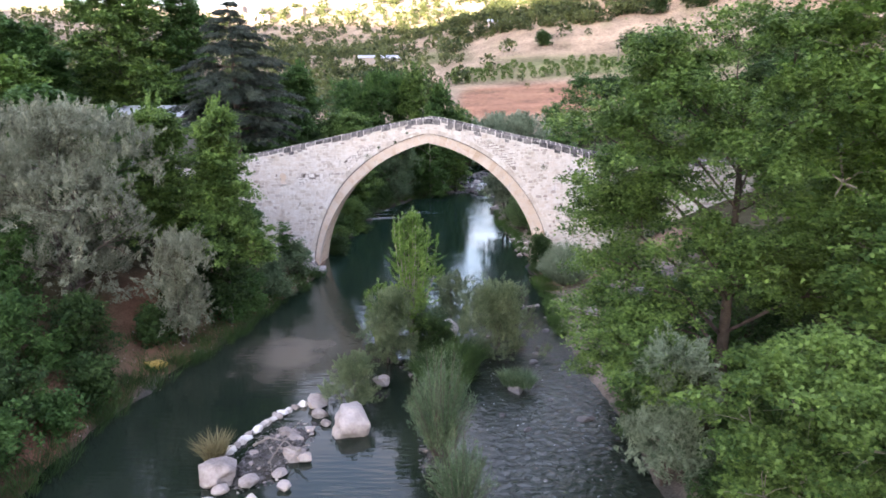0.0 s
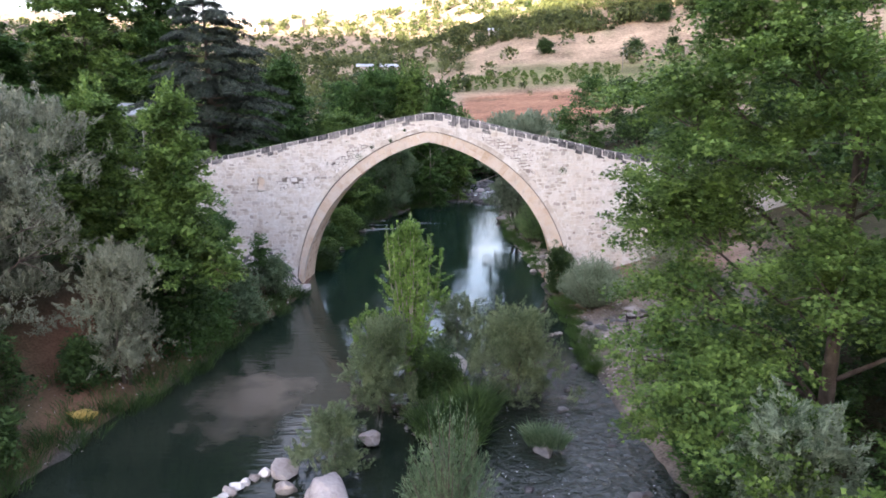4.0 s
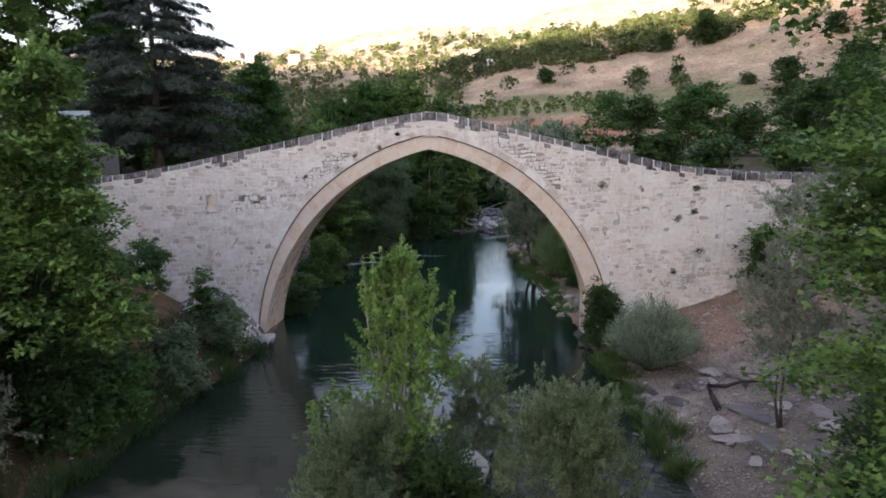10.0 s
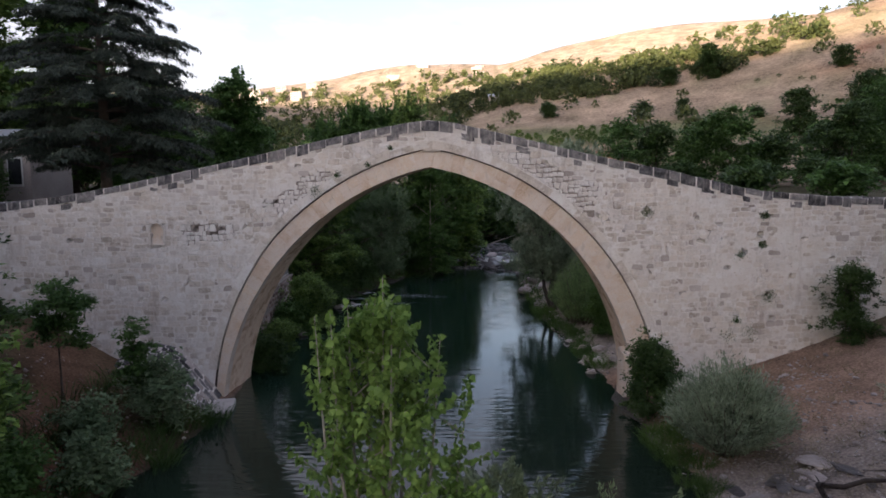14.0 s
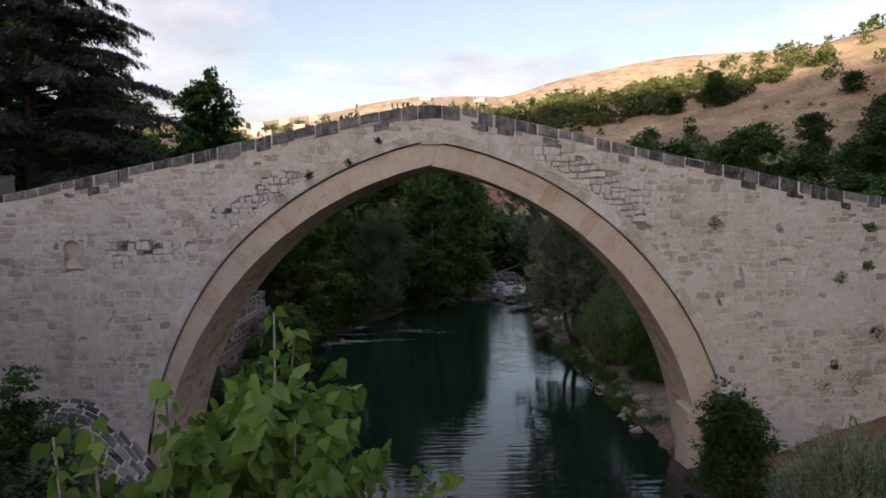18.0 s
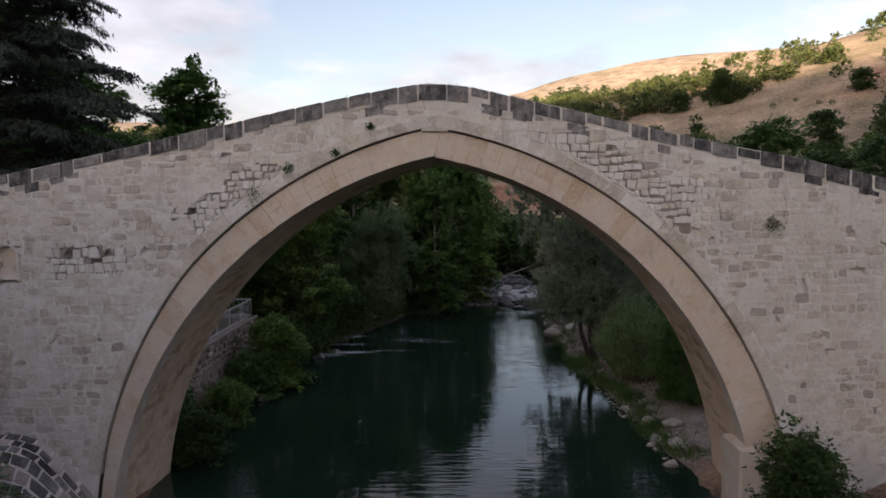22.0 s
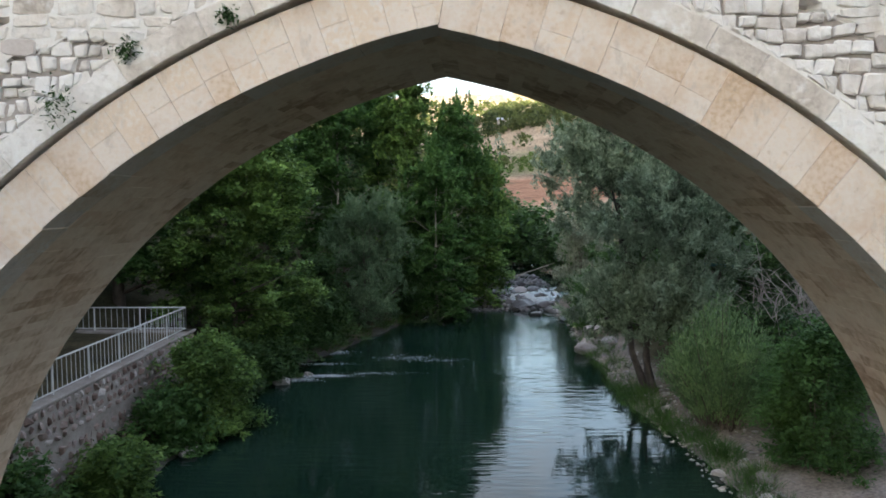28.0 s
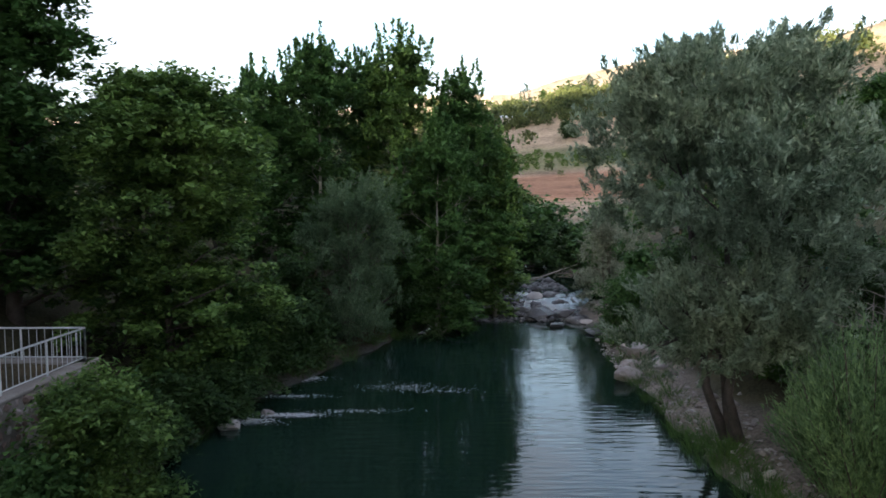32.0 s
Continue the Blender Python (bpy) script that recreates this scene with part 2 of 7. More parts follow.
DARKBARK = ramp_mat("dark_willow_bark", [(0.3, (0.045, 0.038, 0.035)), (0.7, (0.13, 0.115, 0.105))], 3, 0.95, 0.8, 20)
PALEBARK = ramp_mat("pale_bark", [(0.3, (0.20, 0.18, 0.15)), (0.7, (0.42, 0.39, 0.34))], 2, 0.9, 0.5, 14)
DEADWOOD = ramp_mat("dead_wood", [(0.3, (0.20, 0.17, 0.15)), (0.7, (0.40, 0.36, 0.33))], 3, 0.9, 0.5, 20)
DARKWOOD = ramp_mat("wet_dark_wood", [(0.3, (0.025, 0.02, 0.018)), (0.7, (0.08, 0.065, 0.055))], 3, 0.8, 0.6, 18)
WHITEPAINT = ramp_mat("white_paint", [(0.3, (0.62, 0.62, 0.60)), (0.7, (0.78, 0.78, 0.76))], 6, 0.5, 0.1, 40)
ROOFWHITE = ramp_mat("pale_metal_roof", [(0.3, (0.38, 0.41, 0.46)), (0.7, (0.50, 0.53, 0.58))], 0.6, 0.45, 0.1, 8)
PLASTER = ramp_mat("plaster", [(0.3, (0.34, 0.29, 0.265)), (0.7, (0.48, 0.43, 0.40))], 0.4, 0.9, 0.1, 8, 0.4)
GLASSDARK = ramp_mat("window_dark", [(0.3, (0.02, 0.022, 0.025)), (0.7, (0.05, 0.055, 0.06))], 1, 0.15, 0, 8, spec=0.6)
CONCRETE = ramp_mat("concrete", [(0.3, (0.36, 0.33, 0.31)), (0.7, (0.54, 0.51, 0.49))], 1.5, 0.9, 0.4, 18)
TEALPIPE = ramp_mat("teal_paint", [(0.3, (0.10, 0.22, 0.22)), (0.7, (0.18, 0.34, 0.34))], 3, 0.5, 0.1, 20)
YELLOW = ramp_mat("faded_yellow_cloth", [(0.3, (0.40, 0.27, 0.06)), (0.7, (0.60, 0.45, 0.14))], 3, 0.8, 0.4, 10)
POLEWOOD = ramp_mat("pole_grey", [(0.3, (0.16, 0.14, 0.13)), (0.7, (0.3, 0.28, 0.26))], 3, 0.8, 0.2, 20)

L_PLANE = leaf_mat("leaf_plane", (0.042, 0.092, 0.022), (0.265, 0.400, 0.098))
L_POPLAR = leaf_mat("leaf_poplar", (0.080, 0.155, 0.028), (0.260, 0.400, 0.095))
L_DARK = leaf_mat("leaf_dark", (0.026, 0.060, 0.018), (0.095, 0.160, 0.044))
L_MID = leaf_mat("leaf_mid", (0.038, 0.092, 0.023), (0.135, 0.245, 0.064))
L_WILLOW = leaf_mat("leaf_grey_willow", (0.165, 0.185, 0.122), (0.460, 0.475, 0.350))
L_ISLAND = leaf_mat("leaf_olive_willow", (0.085, 0.125, 0.055), (0.300, 0.365, 0.200))
L_SILVER = leaf_mat("leaf_silver_willow", (0.105, 0.155, 0.090), (0.415, 0.490, 0.350), scale=0.9)
L_WILLOWG = leaf_mat("leaf_green_willow", (0.085, 0.145, 0.070), (0.250, 0.335, 0.185))
L_FRESH = leaf_mat("leaf_fresh_willow", (0.075, 0.135, 0.055), (0.290, 0.420, 0.185))
L_CEDAR = leaf_mat("needle_cedar", (0.022, 0.035, 0.024), (0.080, 0.100, 0.074), through_light=0.1)
L_FAR = leaf_mat("leaf_far", (0.036, 0.056, 0.020), (0.175, 0.200, 0.070), scale=0.06)
L_ORCH = leaf_mat("leaf_orchard", (0.06, 0.11, 0.02), (0.17, 0.24, 0.06), scale=0.05)
L_GRASS = leaf_mat("grass_green", (0.045, 0.095, 0.020), (0.140, 0.235, 0.058), scale=0.8)
L_DRY = leaf_mat("grass_dry", (0.14, 0.13, 0.06), (0.33, 0.29, 0.16), scale=0.8)

# ---------- mesh helpers ----------
def quads(name, verts, faces, material, smooth=False):
    """A mesh of quads only, from arrays."""
    me = bpy.data.meshes.new(name)
    verts, faces = np.asarray(verts, np.float32), np.asarray(faces, np.int32)
    k = faces.shape[1]
    me.vertices.add(len(verts))
    me.vertices.foreach_set("co", verts.ravel())
    me.loops.add(faces.size)
    me.loops.foreach_set("vertex_index", faces.ravel())
    me.polygons.add(len(faces))
    me.polygons.foreach_set("loop_start", np.arange(0, faces.size, k, dtype=np.int32))
    if smooth:
        me.polygons.foreach_set("use_smooth", np.ones(len(faces), bool))
    me.materials.append(material)
    me.update(calc_edges=True)
    return me


def pymesh(name, verts, faces, material, smooth=False):
    me = bpy.data.meshes.new(name)
    me.from_pydata([tuple(v) for v in verts], [], faces)
    if smooth:
        me.polygons.foreach_set("use_smooth", np.ones(len(faces), bool))
    me.materials.append(material)
    me.update()
    return me


def part(name, me, parent, label=""):
    ob = new(name, me)
    ob.parent = parent
    if label:
        tagged(ob, label)
    return ob


def thing(name, label, category, at=(0, 0, 0), group="", kind=""):
    ob = new(name)
    ob.location = at
    return tagged(ob, label, category, group, kind)


class Geo:
    """Collects vertices and faces of one mesh."""

    def __init__(self):
        self.v, self.f = [], []

    def add(self, verts, faces):
        o = len(self.v)
        self.v += [tuple(p) for p in verts]
        self.f += [[i + o for i in f] for f in faces]

    def box(self, c, s, rz=0.0, bevel=0.0):
        """A box at c of full size s, turned by rz; its edges chamfered by bevel."""
        x, y, z = (a / 2 for a in s)
        b = min(bevel, x * 0.6, y * 0.6, z * 0.6)
        if b > 0:
            vs, idx = [], {}
            for sx in (-1, 1):
                for sy in (-1, 1):
                    for sz in (-1, 1):
                        for k in range(3):
                            p = [sx * (x - b), sy * (y - b), sz * (z - b)]
                            p[k] = (sx * x, sy * y, sz * z)[k]
                            idx[(sx, sy, sz, k)] = len(vs)
                            vs.append(p)
            fs = []
            for k in range(3):
                for s0 in (-1, 1):
                    o = [i for i in range(3) if i != k]
                    ring = []
                    for a, c2 in ((-1, -1), (1, -1), (1, 1), (-1, 1)):
                        t = [0, 0, 0]
                        t[k], t[o[0]], t[o[1]] = s0, a, c2
                        ring.append(idx[(*t, k)])
                    fs.append(ring)
            for k in range(3):
                o = [i for i in range(3) if i != k]
                for a in (-1, 1):
                    for c2 in (-1, 1):
                        t, u = [0, 0, 0], [0, 0, 0]
                        t[o[0]] = u[o[0]] = a
                        t[o[1]] = u[o[1]] = c2
                        t[k], u[k] = -1, 1
                        fs.append([idx[(*t, o[0])], idx[(*u, o[0])], idx[(*u, o[1])], idx[(*t, o[1])]])
            for sx in (-1, 1):
                for sy in (-1, 1):
                    for sz in (-1, 1):
                        fs.append([idx[(sx, sy, sz, k)] for k in range(3)])
        else:
            vs = [(sx * x, sy * y, sz * z) for sx in (-1, 1) for sy in (-1, 1) for sz in (-1, 1)]
            fs = [[0, 1, 3, 2], [4, 6, 7, 5], [0, 4, 5, 1], [2, 3, 7, 6], [0, 2, 6, 4], [1, 5, 7, 3]]
        co, si = math.cos(rz), math.sin(rz)
        self.add([(c[0] + p[0] * co - p[1] * si, c[1] + p[0] * si + p[1] * co, c[2] + p[2]) for p in vs], fs)

    def tube(self, pts, radii, sides=6, cap=True):
        pts = [Vector(p) for p in pts]
        vs, fs = [], []
        up = Vector((0.31, 0.87, 0.38))
        for i, p in enumerate(pts):
            d = (pts[min(i + 1, len(pts) - 1)] - pts[max(i - 1, 0)]).normalized()
            a = d.cross(up).normalized()
            b = d.cross(a)
            for k in range(sides):
                w = 2 * math.pi * k / sides
                vs.append(p + (a * math.cos(w) + b * math.sin(w)) * radii[i])
        for i in range(len(pts) - 1):
            for k in range(sides):
                k2 = (k + 1) % sides
                fs.append([i * sides + k, i * sides + k2, (i + 1) * sides + k2, (i + 1) * sides + k])
        if cap:
            fs += [list(range(sides))[::-1], [(len(pts) - 1) * sides + k for k in range(sides)]]
        self.add(vs, fs)

    def mesh(self, name, material, smooth=False):
        me = pymesh(name, self.v, self.f, material, smooth)
        bm = bmesh.new()
        bm.from_mesh(me)
        if len(self.f) < 20000:
            bmesh.ops.recalc_face_normals(bm, faces=bm.faces)
        bm.to_mesh(me)
        bm.free()
        return me


def unit(a):
    return a / np.maximum(np.linalg.norm(a, axis=-1, keepdims=True), 1e-9)


HEART = ((0.0, -0.36), (0.26, -0.45), (0.47, -0.27), (0.44, -0.02), (0.20, 0.30), (0.0, 0.62))
TREFOIL = ((0.0, 0.62), (0.16, 0.12), (0.58, 0.02), (0.0, -0.44), (-0.58, 0.02), (-0.16, 0.12))


def leaf_mesh(name, P, D, size, ratio, rng, material, fold=0.12, flat=1.0, shape=""):
    """Leaves at P along D, each an island of its own: plain blades, or shaped as rhombs, hearts or lobed plane leaves."""
    n = len(P)
    D = unit(D)
    S = unit(np.cross(D, unit(rng.normal(size=(n, 3))) + np.array([0, 0, flat])))
    N = np.cross(S, D)
    s = (size * rng.uniform(0.55, 1.35, n))[:, None]
    at = lambda u, v, w: P + S * s * ratio * u + D * s * v + N * s * w
    if shape == "heart":          # broad pointed blades, folded along the midrib
        half = [at(u, v, fold * abs(u) * 1.6) for u, v in HEART] + [at(-u, v, fold * abs(u) * 1.6) for u, v in HEART[1:-1]]
        o = 10 * np.arange(n)[:, None, None]
        return quads(name, np.stack(half, 1).reshape(-1, 3), (np.array([[0, 1, 2, 3, 4, 5], [0, 5, 9, 8, 7, 6]])[None] + o).reshape(-1, 6), material)
    if shape == "lobed":
        V = np.stack([at(u, v, fold * abs(u) * 1.5 - 0.12 * v * v) for u, v in TREFOIL], 1).reshape(-1, 3)
        return quads(name, V, np.arange(6 * n).reshape(n, 6)[:, ::-1], material)
    if shape == "rhomb":
        V = np.stack([at(0, -0.5, 0), at(0.5, -0.06, fold), at(0, 0.5, 0), at(-0.5, -0.06, fold)], 1).reshape(-1, 3)
        return quads(name, V, np.arange(4 * n).reshape(n, 4), material)
    V = np.stack([at(-0.45, -0.45, 0), at(0.55, -0.3, 0), at(0, 0.55, 0)], 1).reshape(-1, 3)
    return quads(name, V, np.arange(3 * n).reshape(n, 3), material)


# ---------- lie of the land ----------
LY = [-400, -50, 20, 26, 32, 38, 43, 52, 56, 60, 67, 75, 84, 91, 103, 112, 118, 130, 160]
LX = [-25, -19, -18.5, -17.9, -17.6, -16.6, -14.8, -13.3, -11.9, -11.7, -11.9, -11.4, -10.5, -9.3, -4.6, -0.8, 1.2, 4, 11]
RY = [-400, -50, 20, 27, 35, 45, 50, 54, 60, 70, 76, 82, 86, 91, 103, 112, 125, 140, 160]
RX = [5, 11, 10.2, 9.6, 8.8, 8.4, 8.5, 8.6, 8.4, 8.1, 8.2, 7.2, 7.3, 7.5, 8.1, 8.6, 9.6, 11.6, 15]
# beyond 110 degrees: unseen ridges, heights set to block the sun and shade the valley
AZ = [-180, -152, -138, -110, -75, -45, -20, -9, -2, 5, 10, 17, 23, 27, 31, 45, 70, 110, 140, 180]
E_NEAR = [9, 8.5, 8, 7, 5, 4, 3.6, 3.8, 5.2, 7.4, 8.6, 9.7, 11.0, 11.7, 12.5, 14, 12, 9, 9, 9]
E_FAR = [9.8, 9.8, 12.8, 11.5, 7, 6.2, 6.4, 7.9, 9.1, 9.05, 10.2, 11.4, 11.6, 11.6, 11.6, 12, 10, 9.8, 9.8, 9.8]


def smooth01(a, b, x):
    t = np.clip((x - a) / (b - a), 0, 1)
    return t * t * (3 - 2 * t)


def wave(x, y, s, k=0.0):
    return (np.sin(x / s + 1.3 + k) * np.cos(y / s * 1.13 + 0.7 * k) + 0.5 * np.sin(x / s * 2.17 + y / s * 1.7 + 2.1 * k)) / 1.5


def land(x, y):
    x, y = np.asarray(x, float), np.asarray(y, float)
    wig = 0.35 * wave(x, y, 3.1) + 0.18 * wave(x, y, 1.1, 2)
    dl = np.interp(y, LY, LX) - x + wig
    dr = x - np.interp(y, RY, RX) + wig
    zl = np.interp(dl, [-4, -1.2, 0, 0.8, 2.5, 6, 10, 16, 30], [-1.3, -0.45, 0, 0.45, 1.1, 2.6, 4.6, 7.8, 9.4])
    zr = np.interp(dr, [-4, -1.2, 0, 0.8, 4, 8, 13, 20, 32], [-1.1, -0.4, 0, 0.35, 0.95, 2.3, 4.4, 7.2, 9.4])
    # terrace behind the bridge
    ter = np.interp(-13.0 - x, [0, 0.02, 5, 9, 14], [0.4, 3.3, 3.4, 6.0, 9.2])
    zl = np.where((y > 66.8) & (y < 82.75) & (x < -13.0), ter, zl)
    near = np.where(dl > dr, zl, zr)
    # bar of stones and silt in the stream
    bar = 0.75 * np.exp(-((x + 0.3) / 4.2) ** 2 - ((y - 40) / 6.5) ** 2) + 0.70 * np.exp(-((x + 0.2 - (y - 30) * 0.05) / 1.6) ** 2 - ((y - 29) / 5) ** 2)
    bar += 0.74 * np.exp(-((x + 8.0 - (y - 29) * 0.25) / 1.9) ** 4 - ((y - 28.6) / 4.2) ** 4)
    wet = (dl < 0) & (dr < 0)
    near = np.where(wet, np.maximum(near, -1.0 + bar * 1.55), near)
    near = near + 0.12 * wave(x, y, 0.9, 1) * (~wet) + 0.06 * wave(x, y, 0.5, 3)
    r = np.hypot(x, y - 60)
    a = np.degrees(np.arctan2(x, y - 60))
    e1, e2 = np.interp(a, AZ, E_NEAR), np.interp(a, AZ, E_FAR)
    e = e1 * smooth01(60, 470, r) ** 1.15
    back = smooth01(620, 1350, r)
    far_h = 9.5 + np.minimum(r, 480) * np.tan(np.radians(e)) + np.maximum(r - 480, 0) * 0.02
    ridge = 9.5 + np.minimum(r, 1350) * np.tan(np.radians(e2))
    far_h = far_h * (1 - back) + ridge * back
    far_h += wave(x, y, 60, 5) * 4 * smooth01(1000, 1300, r) + (wave(x, y, 31) * 1.2 + wave(x, y, 83, 1) * 3.0) * smooth01(130, 420, r) + wave(x, y, 190, 2) * 4 * smooth01(600, 1300, r)
    k = smooth01(62, 150, np.hypot(x * 1.25, y - 60))
    river = (1 - smooth01(4, 16, np.maximum(np.maximum(dl, dr), 0))) * (1 - smooth01(125, 150, y)) * smooth01(-170, -120, y)
    k = k * (1 - river)
    return near * (1 - k) + far_h * k


def ground_z(x, y):
    return float(land(x, y))


# ---------- ground ----------
def graded(lo, hi, step, far_lo, far_hi, growth):
    """Grid lines, even between lo and hi, then ever wider out to far_lo and far_hi."""
    mid = list(np.arange(lo, hi + 1e-6, step))
    up, s = [hi], step
    while up[-1] < far_hi:
        s *= growth
        up.append(up[-1] + s)
    dn, s = [lo], step
    while dn[-1] > far_lo:
        s *= growth
        dn.append(dn[-1] - s)
    return np.array(dn[:0:-1] + mid + up[1:])


def build_ground():
    xs = graded(-27, 25, 0.68, -2600, 2600, 1.075)
    ys = graded(20, 122, 0.68, -2200, 3400, 1.06)
    X, Y = np.meshgrid(xs, ys)
    Z = land(X, Y)
    nx, ny = len(xs), len(ys)
    i = np.arange((ny - 1) * nx).reshape(ny - 1, nx)[:, :-1].ravel()
    F = np.stack([i, i + 1, i + nx + 1, i + nx], 1)
    # land cover
    r = np.hypot(X, Y - 60)
    a = np.degrees(np.arctan2(X, Y - 60))
    dl = np.interp(Y, LY, LX) - X
    dr = X - np.interp(Y, RY, RX)
    C = np.empty(X.shape + (4,), np.float32)
    dry, red, green, litter = np.array([0.36, 0.275, 0.19]), np.array([0.36, 0.19, 0.115]), np.array([0.13, 0.16, 0.055]), np.array([0.075, 0.070, 0.040])
    gravel, redsoil, bed = np.array([0.32, 0.27, 0.235]), np.array([0.29, 0.145, 0.10]), np.array([0.10, 0.095, 0.085])

    def mixc(c, col, w):
        return c * (1 - w[..., None]) + col * w[..., None]
    n1, n2 = wave(X, Y, 37, 1), wave(X, Y, 17, 4)
    n3 = wave(X, Y, 9, 6) + 0.6 * wave(X, Y, 4.3, 2)
    c = np.zeros(X.shape + (3,)) + litter
    c = mixc(c, dry, smooth01(72, 125, r + 8 * n1))
    c = mixc(c, green, smooth01(0.1, 0.7, n1 + 0.4 * n2) * smooth01(110, 180, r) * (1 - smooth01(420, 520, r)) * 0.7)
    c = mixc(c, red, smooth01(120, 135, r) * (1 - smooth01(205, 225, r)) * smooth01(1, 3, a + n1) * (1 - smooth01(17, 21, a)))
    c = mixc(c, green, smooth01(222, 232, r) * (1 - smooth01(262, 275, r)) * smooth01(0, 3, a) * (1 - smooth01(15, 18, a)) * 0.6)
    c = mixc(c, np.array([0.45, 0.335, 0.23]), smooth01(280, 300, r + 10 * n2) * (1 - smooth01(430, 460, r)) * smooth01(-1, 4, a) * 0.9)
    c = mixc(c, np.array([0.47, 0.37, 0.28]), smooth01(900, 1200, r) * 0.8)
    c = mixc(c, np.array([0.33, 0.16, 0.09]), smooth01(0.55, 0.8, wave(X, Y, 23, 7)) * smooth01(250, 300, r) * smooth01(18, 24, a) * 0.8)
    c = mixc(c, np.array([0.20, 0.19, 0.10]), smooth01(0.1, 0.9, n3 + 0.5 * n1) * smooth01(150, 260, r) * 0.55)
    c = mixc(c, np.array([0.62, 0.52, 0.42]), smooth01(0.3, 0.9, wave(X, Y, 45, 9)) * smooth01(900, 1100, r) * 0.6)
    c = mixc(c, np.array([0.40, 0.24, 0.15]), smooth01(0.45, 0.9, wave(X, Y, 28, 3)) * smooth01(200, 260, r) * (1 - smooth01(480, 560, r)) * smooth01(10, 16, a) * 0.6)
    nb = (r < 80) | ((np.abs(X) < 30) & (Y < 120) & (Y > -60))
    near_w = (1 - smooth01(60, 95, np.maximum(np.abs(X) * 2.2, np.abs(Y - 55)) + 8 * wave(X, Y, 5)))
    lb = near_w * smooth01(-0.4, 0.1, dl) * (1 - smooth01(3, 10, dl + 2.5 * wave(X, Y, 3.3)))
    c = mixc(c, redsoil, lb * np.clip(0.5 + 0.6 * wave(X, Y, 2.7, 5), 0, 1) * (1 - 0.85 * smooth01(64, 68, Y)))
    reach = np.interp(Y, [0, 36, 43, 60, 68, 78, 86, 92, 130], [2, 2.5, 9, 14, 7, 5, 4, 2, 2])
    rbw = near_w * smooth01(-0.4, 0.1, dr) * (1 - smooth01(reach * 0.7, reach * 1.3, dr + 1.5 * wave(X, Y, 2.9)))
    c = mixc(c, gravel, rbw * np.clip(0.8 + 0.4 * wave(X, Y, 3.3, 6), 0, 1))
    rb = nb & (dr > -0.3) & (dr < 15)
    c = np.where(rb[..., None], mixc(c, np.array([0.33, 0.215, 0.15]), rbw * smooth01(53, 56, Y + wave(X, Y, 1.7, 2)) * (1 - smooth01(66, 68, Y)) * 0.8), c)
    c = np.where(rb[..., None], mixc(c, np.array([0.16, 0.14, 0.13]), rbw * smooth01(0.25, 0.6, wave(X * 0.5, Y, 0.75, 8)) * (1 - smooth01(52, 55, Y)) * 0.6), c)
    c = np.where((nb & (dl < 0.1) & (dr < 0.1))[..., None], bed + 0.03 * wave(X, Y, 0.9, 2)[..., None], c)
    C[..., :3], C[..., 3] = np.clip(c, 0.01, 0.9), 1
    m = bpy.data.materials.new("earth_and_fields")
    m.use_nodes = True
    n, l = m.node_tree.nodes, m.node_tree.links
    bs = n["Principled BSDF"]
    bs.inputs["Roughness"].default_value, bs.inputs["Specular IOR Level"].default_value = 0.95, 0.1
    att, geo = n.new("ShaderNodeAttribute"), n.new("ShaderNodeNewGeometry")
    att.attribute_name = "cover"
    vals = []
    for s, d in ((0.06, 9), (0.7, 8), (9.0, 6)):
        t = n.new("ShaderNodeTexNoise")
        t.inputs["Scale"].default_value, t.inputs["Detail"].default_value = s, d
        l.new(geo.outputs["Position"], t.inputs["Vector"])
        vals.append(t)
    ad = n.new("ShaderNodeMath")
    ad.operation = "ADD"
    l.new(vals[0].outputs[0], ad.inputs[0])
    l.new(vals[1].outputs[0], ad.inputs[1])
    ad2 = n.new("ShaderNodeMath")
    ad2.operation = "ADD"
    l.new(ad.outputs[0], ad2.inputs[0])
    l.new(vals[2].outputs[0], ad2.inputs[1])
    mr = n.new("ShaderNodeMapRange")
    mr.inputs["From Min"].default_value, mr.inputs["From Max"].default_value = 1.15, 1.85
    mr.inputs["To Min"].default_value, mr.inputs["To Max"].default_value = 0.40, 1.55
    l.new(ad2.outputs[0], mr.inputs["Value"])
    mul = n.new("ShaderNodeVectorMath")
    mul.operation = "SCALE"
    l.new(att.outputs["Color"], mul.inputs[0])
    l.new(mr.outputs[0], mul.inputs["Scale"])
    l.new(mul.outputs[0], bs.inputs["Base Color"])
    bp = n.new("ShaderNodeBump")
    bp.inputs["Strength"].default_value, bp.inputs["Distance"].default_value = 0.7, 0.12
    l.new(vals[2].outputs[0], bp.inputs["Height"])
    l.new(bp.outputs[0], bs.inputs["Normal"])
    me = quads("ground", np.stack([X.ravel(), Y.ravel(), Z.ravel()], 1), F, m, True)
    at = me.color_attributes.new("cover", "FLOAT_COLOR", "POINT")
    at.data.foreach_set("color", C.reshape(-1))
    tagged(new("ground", me), "stony earth banks, dry fields and hillsides of the valley", "ground", kind="structure")


build_ground()


